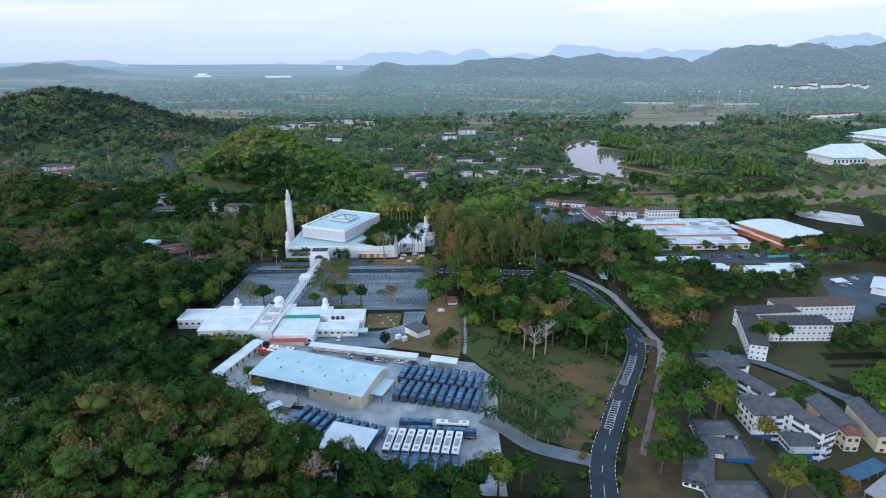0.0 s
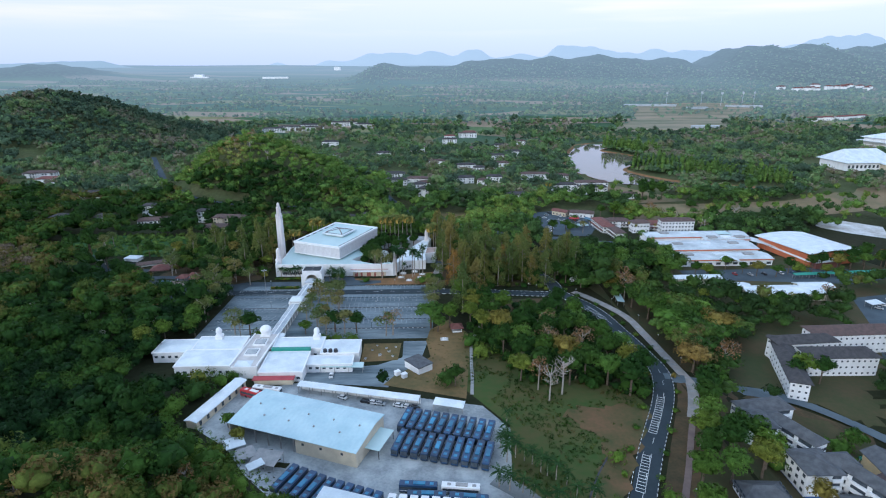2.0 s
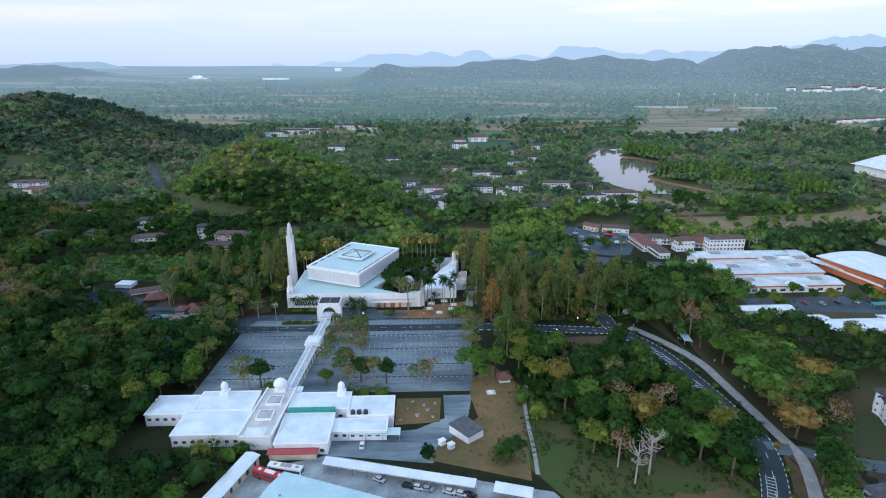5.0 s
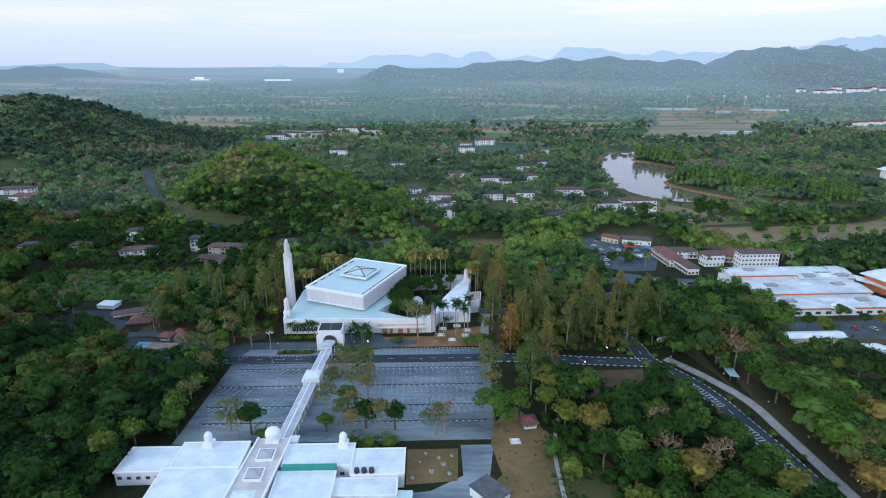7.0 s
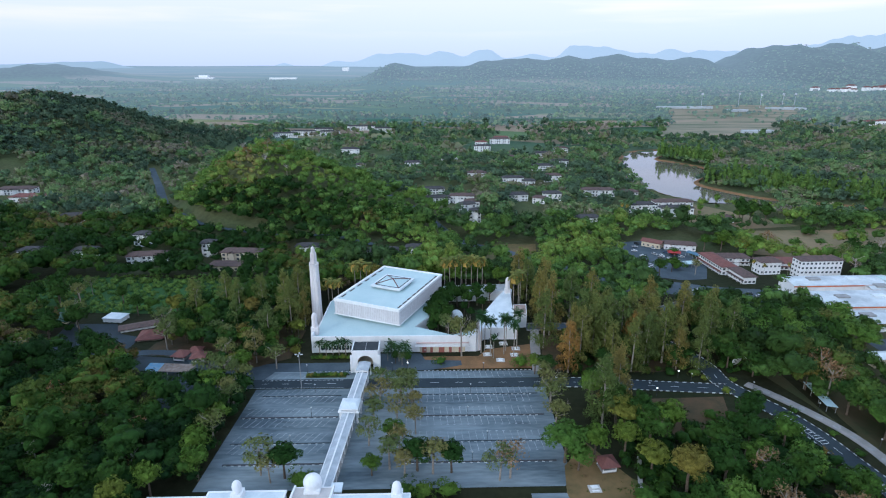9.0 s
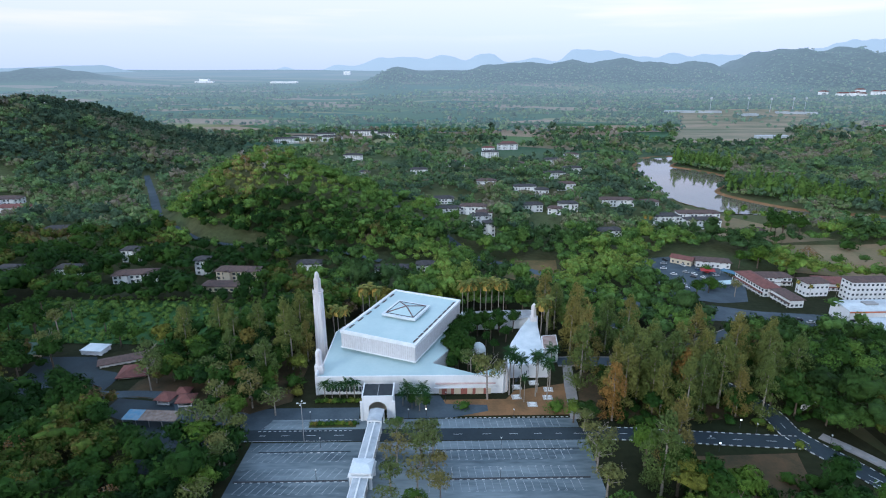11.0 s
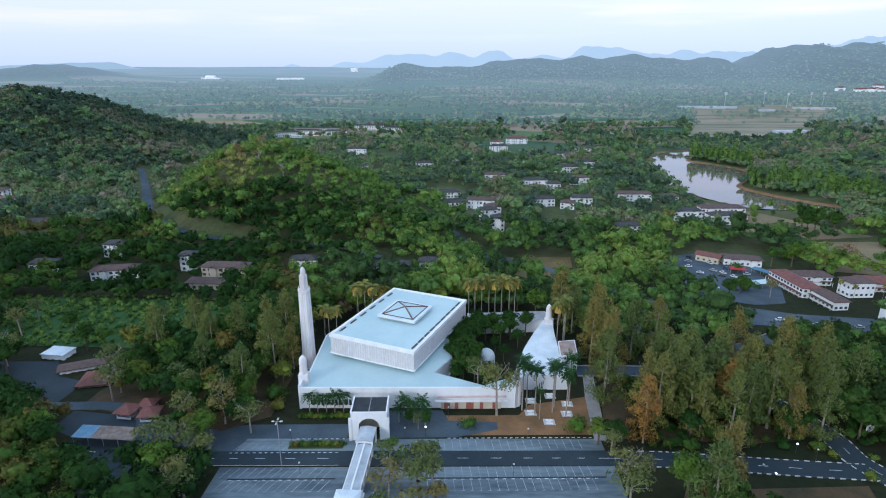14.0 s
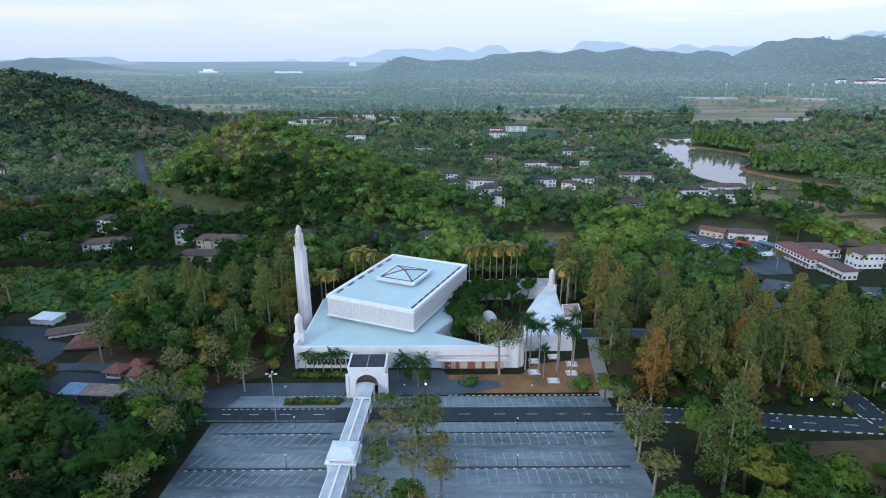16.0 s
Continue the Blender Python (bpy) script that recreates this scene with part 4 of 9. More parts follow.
def leaf_cards(kind, n, size, seed):
    """Leaves of one tree: quads on lumpy lobes. Unit: metres, foot at the origin."""
    r = np.random.default_rng(seed)
    if kind == "feathery":
        lobes = []
        for h in np.linspace(0.0, 1, 56):
            a, q = r.uniform(0, 6.28), (0.5 + 4.3 * math.sin(math.pi * (0.36 + 0.61 * h))) * r.uniform(0.2, 1.0)
            lobes.append(((q * math.cos(a), q * math.sin(a), 1.4 + 21.6 * h + r.uniform(-1.3, 1.3)), (r.uniform(0.7, 1.4), r.uniform(1.6, 3.0))))
    elif kind == "column":
        lobes = []
        for h in np.linspace(0.0, 1, 16):
            a, q = r.uniform(0, 6.28), 1.9 * math.sin(math.pi * (0.25 + 0.7 * h)) * r.uniform(0.5, 1.0)
            lobes.append(((q * math.cos(a), q * math.sin(a), 3 + 12.5 * h), (r.uniform(0.9, 1.5), r.uniform(1.0, 1.7))))
    elif kind == "flat":
        lobes = [((3.6 * math.cos(a) * q, 3.6 * math.sin(a) * q, 6.5 + r.uniform(-0.4, 0.8)), (2.4, 1.3)) for a, q in zip(r.uniform(0, 6.28, 11), r.uniform(0.2, 1.2, 11))]
    elif kind == "bush":
        lobes = [((r.normal(0, 0.9), r.normal(0, 0.9), 1.2 + r.uniform(0, 1.4)), (1.4, 1.2)) for _ in range(6)]
    else:
        wide, tall, mid = crown_form(seed)
        lobes = []
        for k in range(22):
            u, a, q = r.uniform(-0.35, 1.0), 2.4 * k + r.uniform(-0.6, 0.6), r.uniform(0.5, 1.0)
            h = math.sqrt(1 - u * u)
            lobes.append(((wide * q * h * math.cos(a), wide * q * h * math.sin(a), mid + tall * q * u), (r.uniform(0.8, 1.6), r.uniform(0.7, 1.3))))
    w = np.array([s[0] ** 2 for _, s in lobes])
    pick = r.choice(len(lobes), n, p=w / w.sum())
    c = np.array([l[0] for l in lobes])[pick]
    s = np.array([(l[1][0], l[1][0], l[1][1]) for l in lobes])[pick]
    d = r.normal(size=(n, 3))
    d[:, 2] = np.abs(d[:, 2]) * 1.0 - 0.35
    d /= np.linalg.norm(d, axis=1)[:, None]
    pos = c + s * d * r.uniform(0.72, 1.10, n)[:, None]
    nrm = d + r.normal(0, 0.5, (n, 3)) + (0, 0, 0.3)
    nrm /= np.linalg.norm(nrm, axis=1)[:, None]
    t = np.cross(nrm, r.normal(size=(n, 3)))
    t /= np.linalg.norm(t, axis=1)[:, None]
    b = np.cross(nrm, t)
    sz = size * r.uniform(0.6, 1.35, n)[:, None]
    asp = r.uniform(0.55, 1.0, n)[:, None] if kind != "feathery" else r.uniform(0.2, 0.4, n)[:, None]
    if kind == "feathery":
        t[:, 2] += 0.9
        t /= np.linalg.norm(t, axis=1)[:, None]
    j = lambda: r.uniform(0.65, 1.1, (n, 1))
    quad = np.stack([pos - t * sz * j() - b * sz * asp * 0.25, pos - t * sz * 0.1 - b * sz * asp * j() - nrm * 0.12 * sz, pos + t * sz * j() + b * sz * asp * 0.2, pos + t * sz * 0.15 + b * sz * asp * j() - nrm * 0.12 * sz], 1)
    soft = d * 0.65 + (0, 0, 0.5) + nrm * 0.5
    axis = pos - (0, 0, 0.55 * pos[:, 2].max())
    soft = soft + 0.6 * axis / np.linalg.norm(axis, axis=1)[:, None]
    soft /= np.linalg.norm(soft, axis=1)[:, None]
    return quad.reshape(-1, 3), np.repeat(soft, 4, axis=0)


def core_blob(kind, seed, lean=False):
    """The inner twigs and shaded leaves of a crown, as a lumpy heart that stops the light."""
    bm = bmesh.new()
    r = random.Random(seed)
    if kind == "feathery":
        lumps = [((r.uniform(-0.5, 0.5), r.uniform(-0.5, 0.5), z), (w, 2.6)) for z, w in ((6.5, 1.0), (10.0, 1.3), (13.5, 1.2), (17.0, 0.9))]
    elif kind == "column":
        lumps = [((0, 0, 6.0), (1.9, 3.2)), ((0, 0, 10.5), (1.6, 3.6))]
    elif kind == "flat":
        lumps = [((2.6 * math.cos(1.26 * k), 2.6 * math.sin(1.26 * k), 6.4), (2.0, 0.9)) for k in range(5)] + [((0, 0, 6.8), (2.4, 1.0))]
    elif kind == "bush":
        lumps = [((0, 0, 1.6), (1.5, 1.4)), ((0.9, 0.3, 1.5), (1.1, 1.0)), ((-0.7, 0.6, 1.4), (1.1, 1.0))]
    else:
        wide, tall, mid = crown_form(seed)
        lumps = [((0, 0, mid - 0.3), (wide * 0.68, tall * 0.66))]
        for k in range(1 if lean else 4):
            a = 1.6 * k + r.uniform(-0.5, 0.5)
            lumps.append(((wide * 0.5 * math.cos(a), wide * 0.5 * math.sin(a), mid + r.uniform(-0.5, 0.8)), (wide * 0.42, tall * 0.42)))
    for c, (a, b) in lumps:
        bmesh.ops.create_icosphere(bm, subdivisions=1, radius=1, matrix=Matrix.Translation(c) @ Matrix.Rotation(r.uniform(0, 3), 4, "Z") @ Matrix.Diagonal((a, a, b, 1)))
    for v in bm.verts:
        v.co += Vector((r.uniform(-0.38, 0.38), r.uniform(-0.38, 0.38), r.uniform(-0.38, 0.38)))
    bmesh.ops.triangulate(bm, faces=bm.faces[:])
    v = np.array([p.co[:] for p in bm.verts])
    f = np.array([[q.index for q in g.verts] for g in bm.faces])
    bm.normal_update()
    nv = np.array([p.normal[:] for p in bm.verts]) + (0, 0, 0.35)
    bm.free()
    return v, f, nv / np.linalg.norm(nv, axis=1)[:, None]


def quad_mesh(name, verts, normals, tint, material, tri_v=None, tri_f=None, tri_t=None, tri_n=None):
    """One mesh of loose quads, with an inner hull of triangles."""
    nq = len(verts) // 4
    nt = 0 if tri_f is None else len(tri_f)
    allv = verts if not nt else np.concatenate([verts, tri_v])
    idx = np.arange(nq * 4, dtype=np.int32)
    if nt:
        idx = np.concatenate([idx, (tri_f + nq * 4).astype(np.int32).ravel()])
    me = bpy.data.meshes.new(name)
    me.vertices.add(len(allv))
    me.vertices.foreach_set("co", allv.astype(np.float32).ravel())
    me.loops.add(len(idx))
    me.loops.foreach_set("vertex_index", idx)
    me.polygons.add(nq + nt)
    me.polygons.foreach_set("loop_start", np.concatenate([np.arange(nq) * 4, nq * 4 + np.arange(nt) * 3]).astype(np.int32))
    me.update(calc_edges=True)
    me.polygons.foreach_set("use_smooth", np.ones(nq + nt, bool))
    if nt:
        normals = np.concatenate([normals, tri_n])
    me.normals_split_custom_set_from_vertices(normals.astype(np.float32))
    if tint is not None:
        at = me.attributes.new("tint", "FLOAT", "POINT")
        at.data.foreach_set("value", (tint if not nt else np.concatenate([tint, tri_t])).astype(np.float32))
    me.materials.append(material)
    if nt and material.name + "_inner" in MATS:
        me.materials.append(MATS[material.name + "_inner"])
        me.polygons.foreach_set("material_index", np.repeat((0, 1), (nq, nt)).astype(np.int32))
    return me


def forest(name, xs, ys, tints, kinds, leaves, size, hull, scale, label, sink=0.0, material=None):
    """Many trees in one mesh; each a turned, scaled copy of one of six forms of its kind."""
    vs, ns, ts, tv, tf, tt, tn, base = [], [], [], [], [], [], [], 0
    forms = {}
    for i, (x, y, t, k) in enumerate(zip(xs, ys, tints, kinds)):
        key = (k, i % 6)
        if key not in forms:
            forms[key] = (leaf_cards(k, leaves, size, 31 * (i % 6) + len(k)), core_blob(k, 31 * (i % 6) + len(k), leaves < 60) if hull else None)
        (q, qn), core = forms[key]
        a, s = RNG.uniform(0, 6.28), scale * RNG.uniform(0.66, 1.0) * RNG.uniform(0.95, 1.45) * (RNG.uniform(1.3, 1.7) if RNG.random() < 0.08 and k != "feathery" else 1.0)
        sz = s * RNG.uniform(0.85, 1.15)
        ca, sa = math.cos(a) * s, math.sin(a) * s
        z = float(ground_z(x, y)) - sink * sz
        m = np.array([[ca, -sa, 0], [sa, ca, 0], [0, 0, sz]])
        vs.append(q @ m.T + (x, y, z))
        ns.append(qn @ np.array([[ca, -sa, 0], [sa, ca, 0], [0, 0, s]]).T / s)
        ts.append(np.full(len(q), t))
        if core:
            tv.append(core[0] @ m.T + (x, y, z))
            tf.append(core[1] + base)
            # inner leaves take a lower tint: crown shade put into their colour
            tt.append(np.full(len(core[0]), t * 0.8))
            tn.append(core[2] @ np.array([[ca, -sa, 0], [sa, ca, 0], [0, 0, s]]).T / s)
            base += len(core[0])
    me = quad_mesh(name, np.concatenate(vs), np.concatenate(ns), np.concatenate(ts), material or M_LEAF, *((np.concatenate(tv), np.concatenate(tf), np.concatenate(tt), np.concatenate(tn)) if tv else ()))
    return tagged(new(name, me), label, "trees", kind="stuff")


def rect(x0, x1, y0, y1):
    return [(x0, y0), (x1, y0), (x1, y1), (x0, y1)]


CLEAR = [[(-88, 310), (32, 306), (33, 381), (-90, 384)], [(-80, 236), (-73, 226), (-58, 214), (-43, 200), (-30, 188), (-18, 175), (-20, 200), (-40, 268), (-60, 268), (-70, 250)], [(-76, 381), (40, 381), (42, 458), (18, 480), (-14, 480), (-40, 470), (-62, 470), (-78, 462)], rect(-101, 28, 264, 309), YARD,
         [(24, 320), (20, 250), (64, 250), (52, 200), (70, 188), (106, 226), (115, 252), (96, 258), (66, 262), (58, 285), (44, 320)],
         [(-146, 399), (-114, 393), (-99, 374), (-101, 356), (-121, 356), (-132, 370), (-146, 384)], [(-196, 400), (-146, 400), (-143, 428), (-150, 446), (-196, 450)],
         [(-262, 470), (-240, 452), (-128, 446), (-100, 462), (-102, 494), (-200, 504), (-262, 508)],
         [(158, 270), (205, 232), (215, 262), (190, 285)], [(172, 262), (260, 285), (256, 312), (200, 318), (172, 292)], rect(196, 335, 384, 482), rect(205, 275, 350, 392),
         [(130, 176), (170, 176), (190, 186), (186, 218), (160, 245), (136, 242)], [(105, 160), (140, 160), (140, 202), (112, 202)], [(240, 284), (330, 320), (330, 375), (270, 365)],
         LAKE, [(x * 1.02 - 6, y * 1.006 - 5) for x, y in LAKE], [(216, 552), (262, 536), (345, 548), (460, 580), (560, 640), (480, 660), (400, 622), (310, 612), (232, 612)],
         [(214, 612), (300, 625), (250, 700), (225, 735), (208, 690)], rect(150, 250, 480, 530), rect(145, 200, 530, 600), rect(330, 420, 420, 510),
         [(430, 1235), (480, 1215), (560, 1225), (630, 1265), (690, 1340), (790, 1500), (910, 1610), (990, 1720), (1020, 1800), (860, 1830), (650, 1770), (600, 1600), (530, 1440), (470, 1330)], rect(545, 690, 745, 880), [(560, 620), (700, 640), (760, 720), (640, 735), (560, 690)],
         [(12, 582), (66, 582), (60, 535), (36, 524), (18, 545)], [(205, 690), (262, 640), (300, 680), (250, 735), (222, 800)], [(380, 500), (430, 490), (440, 560), (390, 560)]]
CLEAR += [[(116, 486), (121, 545), (127, 582), (158, 588), (172, 562), (172, 525), (160, 490), (140, 482)], [(114, 458), (150, 452), (190, 450), (196, 478), (150, 486), (118, 490)]]
HOUSE_SPOTS = []


def free(x, y, margin=0.0):
    ok = np.ones(len(x), bool)
    for poly in CLEAR:
        ok &= ~inside(poly, x, y)
    rp = np.array(ROAD_PTS)
    for i in range(0, len(x), 4000):
        d = np.hypot(x[i:i + 4000, None] - rp[None, :, 0], y[i:i + 4000, None] - rp[None, :, 1]) - rp[None, :, 2]
        ok[i:i + 4000] &= d.min(1) > 2.5 + margin
    for hx, hy, hr in HOUSE_SPOTS:
        ok &= (x - hx) ** 2 + (y - hy) ** 2 > hr * hr
    return ok


def scatter(x0, x1, y0, y1, step, jitter=0.42):
    gx, gy = np.meshgrid(np.arange(x0, x1, step), np.arange(y0, y1, step))
    x = gx.ravel() + RNG.uniform(-jitter, jitter, gx.size) * step
    y = gy.ravel() + RNG.uniform(-jitter, jitter, gx.size) * step
    seen = (x > 14 - 0.86 * (y - 20) - 14) & (x < 40 + 0.86 * (y - 10) + 20)
    return x[seen], y[seen]


def tints_for(x, y):
    """Hues drift slowly over the land and jump from tree to tree."""
    n = np.array([noise.noise((a / 70, b / 70, 3.1)) for a, b in zip(x, y)])
    t = np.clip(RNG.beta(1.6, 2.6, len(x)) * 0.95 + 0.3 * n, 0, 1)
    odd = RNG.random(len(x))
    t[odd > 0.955] = RNG.uniform(0.86, 1.0, (odd > 0.955).sum())
    return t


# ---- buildings ----
WIN = {}


def window_mesh(w, h):
    if (w, h) not in WIN:
        bm = box(bmesh.new(), -w / 2, w / 2, -0.06, 0.05, -h / 2, h / 2)
        WIN[w, h] = mesh_of(bm, "window", M_GLASS)
    return WIN[w, h]


def windows(parent, w, d, rows, cols, z0, dz, size, sides="fblr", scols=3):
    """Windows as pieces on the faces of a block centred on the origin."""
    me = window_mesh(*size)
    for r in range(rows):
        z = z0 + dz * r
        for side in sides:
            n = cols if side in "fb" else scols
            length = w if side in "fb" else d
            for k in range(n):
                u = (k + 0.5) / n * length - length / 2
                m = {"f": pose(u, -d / 2 - 0.02, z), "b": pose(u, d / 2 + 0.02, z, 0, 0, 180), "l": pose(-w / 2 - 0.02, u, z, 0, 0, -90), "r": pose(w / 2 + 0.02, u, z, 0, 0, 90)}[side]
                piece("window", me, parent, m)


def house(name, x, y, rot, w, d, h, roof_h=2.5, roof="hip", wall=None, tile=None, rows=2, cols=5, label="", category="house", group="", sides="flr", scols=2, z=None, size=(1.3, 1.2), base=None, over=0.9):
    """A house with walls, roof and windows."""
    th = thing(name, x, y, rot, z, label, category, group)
    bm = box(bmesh.new(), -w / 2, w / 2, -d / 2, d / 2, -1.5, h)
    part("wall", bm, wall or M_WHITE, th)
    if base:
        part("base_band", box(bmesh.new(), -w / 2 - 0.05, w / 2 + 0.05, -d / 2 - 0.05, d / 2 + 0.05, -1.4, base), M_BLUEW, th, "blue painted lower wall")
    if roof == "hip":
        part("roof", hip(bmesh.new(), w, d, h + 0.02, roof_h, over), tile or M_DARKT, th)
    elif roof == "gable":
        part("roof", gable(bmesh.new(), w, d, h + 0.3, roof_h, over), tile or M_DARKT, th)
    else:
        bm = box(bmesh.new(), -w / 2 - 0.3, w / 2 + 0.3, -d / 2 - 0.3, d / 2 + 0.3, h, h + 0.35)
        part("roof", bm, tile or M_ROOFW, th)
    if rows:
        windows(th, w, d, rows, cols, 1.6, (h - 0.6) / rows, size, sides, scols)
    HOUSE_SPOTS.append((x, y, 0.5 * math.hypot(w, d) + 2))
    if y > 530:
        HOUSE_SPOTS.append((x, y - 0.5 * d - 8, 0.38 * w + 4))
        HOUSE_SPOTS.append((x, y - 0.5 * d - 17, 0.32 * w + 1))
        for k in range(max(1, int(w / 11)) if roof == "hip" and w < 40 else 0):
            gx = (k + 0.5) * w / max(1, int(w / 11)) - w / 2 + 0.8
            bay = box(bmesh.new(), gx - 1.9, gx + 1.9, -d / 2 - 1.6, -d / 2 + 0.5, -1.4, h - 0.4)
            part("bay", bay, wall or M_WHITE, th)
            g = gable(bmesh.new(), d * 0.5 + 2.4, 3.8, 0, roof_h * 0.62, 0.5)
            bmesh.ops.transform(g, matrix=Matrix.Translation((gx, -d * 0.25 - 0.8, h - 0.15)) @ Matrix.Rotation(math.pi / 2, 4, "Z"), verts=g.verts[:])
            part("bay_roof", g, tile or M_DARKT, th)
    return th


# mosque
def mosque():
    th = thing("mosque", -38, 396, 0, 0.0, "white modern mosque with a big square prayer hall and pale roof", "mosque")
    ox, oy = 38, -396

    def P(*pts):
        return [(x + ox, y + oy) for x, y in pts]
    # podium wings with pale roofs
    wings = (("front_wing", ((-71, 397), (3, 396.5), (1, 404), (-7, 399.6), (-25, 409), (-18, 420), (-20, 452), (-52, 474), (-70, 440)), 6.6),)
    for name, poly, h in wings:
        part(name, prism(bmesh.new(), P(*poly), -1, h), M_WHITE, th)
        c = np.mean(poly, axis=0)
        part("roof", prism(bmesh.new(), P(*[tuple(np.array(p) * 0.985 + c * 0.015) for p in poly]), h, h + 0.18), M_ROOFA, th, "pale green-white sheet roof")
    right = ((4, 399), (7.5, 408), (24, 408), (23.6, 421), (26, 447), (28, 456.5), (24.5, 456.5), (17.2, 443), (10.6, 428), (5.6, 412), (0.5, 401))
    part("side_wing", prism(bmesh.new(), P(*right), -1, 6.2), M_WHITE, th)
    part("roof", prism(bmesh.new(), P(*[tuple(np.array(p) * 0.97 + np.mean(right, axis=0) * 0.03) for p in right]), 6.2, 6.4), M_ROOFW, th, "white flat roof")
    back = ((-8, 455), (28, 457.5), (26, 467), (-10, 465))
    part("back_wing", prism(bmesh.new(), P(*back), -1, 4.9), M_WHITE, th)
    part("roof", prism(bmesh.new(), P(*[tuple(np.array(p) * 0.96 + np.mean(back, axis=0) * 0.04) for p in back]), 4.9, 5.1), mat("weathered_flat_roof", (0.46, 0.47, 0.48), (0.33, 0.32, 0.31), 0.8, scale=0.2), th, "weathered grey flat roof")
    annex = ((23.4, 419.6), (30.4, 421.0), (32, 433.4), (25, 432.4))
    part("annex", prism(bmesh.new(), P(*annex), -1, 7.2), M_WHITE, th)
    part("roof", prism(bmesh.new(), P(*[tuple(np.array(p) * 0.9 + np.mean(annex, axis=0) * 0.1) for p in annex]), 7.2, 7.3), mat("rust_stained_roof", (0.42, 0.34, 0.30), (0.30, 0.2, 0.17), 0.8, scale=0.3), th, "stained flat roof")
    # front parapet
    par = ((-71.2, 396.7), (3.2, 396.2), (3.2, 396.8), (-71.2, 397.3))
    part("parapet", prism(bmesh.new(), P(*par), 6.0, 8.2), M_WHITE, th)
    part("fin_wall", prism(bmesh.new(), P((3.0, 396.2), (5.5, 398.4), (5.0, 399), (2.5, 397)), -1, 9.2), M_WHITE, th)
    part("fin_wall", prism(bmesh.new(), P((-71.4, 396.6), (-70.6, 396.6), (-70.6, 408), (-71.4, 408)), -1, 9.0), M_WHITE, th)
    # prayer hall box
    hall = new("prayer_hall")
    hall.parent = th
    hall.matrix_basis = pose(-37.9 + ox, 437.9 + oy, 0, 0, 0, -24)
    W, D = 17.7, 25.6
    bm = box(bmesh.new(), -W + 2.2, W - 2.2, -D + 2.2, D - 2.2, 5, 9)
    part("plinth", bm, M_WHITE, hall)
    bm = box(bmesh.new(), -W, W, -D, D, 8.6, 15.2)
    part("screen_wall", bm, mat("screen_wall", (0.74, 0.73, 0.74), (0.62, 0.60, 0.60), 0.8, scale=0.6, stretch=(1, 1, 0.1), bump=0.05), hall, "grey-white fluted screen wall")
    ledge = bmesh.new()
    box(ledge, -W - 0.35, W + 0.35, -D - 0.35, D + 0.35, 8.1, 8.6, 0.05)
    part("ledge", ledge, M_WHITE, hall)
    for k in range(36):
        for s in (-1, 1):
            u = -W + 0.5 + k * (2 * W - 1) / 35
            piece("fin", FIN, hall, pose(u, s * (D + 0.06), 11.9))
    for k in range(52):
        for s in (-1, 1):
            u = -D + 0.5 + k * (2 * D - 1) / 51
            piece("fin", FIN, hall, pose(s * (W + 0.06), u, 11.9, 0, 0, 90))
    rim = bmesh.new()
    for a in ((-W - 0.3, W + 0.3, -D - 0.3, -D + 0.9), (-W - 0.3, W + 0.3, D - 0.9, D + 0.3), (-W - 0.3, -W + 0.9, -D + 0.9, D - 0.9), (W - 0.9, W + 0.3, -D + 0.9, D - 0.9)):
        box(rim, *a, 15.0, 16.2)
    part("roof_rim", rim, M_WHITE, hall, "white parapet rim")
    part("roof", box(bmesh.new(), -W + 0.9, W - 0.9, -D + 0.9, D - 0.9, 15.2, 15.75), M_ROOFA, hall, "pale green-white roof")
    for k in range(9):
        piece("gutter", GUTTER, hall, pose(W - 1.8, -D + 4.5 + k * 5.2, 15.78))
    for k in range(6):
        piece("gutter", GUTTER, hall, pose(-W + 1.8, -D + 6 + k * 7.6, 15.78))
    sky = part("skylight", box(bmesh.new(), -6.6, 6.6, -4.2, 9.2, 15.7, 16.9), M_WHITE, hall, "raised white skylight")
    part("skylight_slab", box(bmesh.new(), -8.4, 8.4, -6.0, 11.0, 16.7, 17.6, 0.08), M_ROOFW, sky)
    pyr = bmesh.new()
    v = [pyr.verts.new(p) for p in ((-6.8, -4.4, 17.6), (6.8, -4.4, 17.6), (6.8, 9.4, 17.6), (-6.8, 9.4, 17.6), (0, 2.5, 19.2))]
    for i in range(4):
        pyr.faces.new((v[i], v[(i + 1) % 4], v[4]))
    part("skylight_glass", pyr, M_ROOFA, sky)
    for i in range(4):
        a, b = v_co(((-6.8, -4.4), (6.8, -4.4), (6.8, 9.4), (-6.8, 9.4))[i]), Vector((0, 2.5, 19.2))
        part("hip_bar", bar(a, b, 0.22), mat("red_brown_metal", (0.16, 0.08, 0.07), (0.11, 0.06, 0.055), 0.6), sky, "red-brown hip bar")
    for a, b in (((-6.9, -4.5), (6.9, -4.5)), ((6.9, -4.5), (6.9, 9.5)), ((6.9, 9.5), (-6.9, 9.5)), ((-6.9, 9.5), (-6.9, -4.5))):
        part("skylight_edge", bar(v_co(a), v_co(b), 0.16), M_DARK, sky)
    # minaret
    tower = new("minaret")
    tower.parent = th
    tower.matrix_basis = pose(-74.0 + ox, 425.5 + oy, 0, 0, 0, -12)
    bm = bmesh.new()
    bmesh.ops.create_cone(bm, cap_ends=True, segments=4, radius1=2.95, radius2=2.5, depth=34.5, matrix=Matrix.Translation((0, 0, 15.25)) @ Matrix.Rotation(math.pi / 4, 4, "Z"))
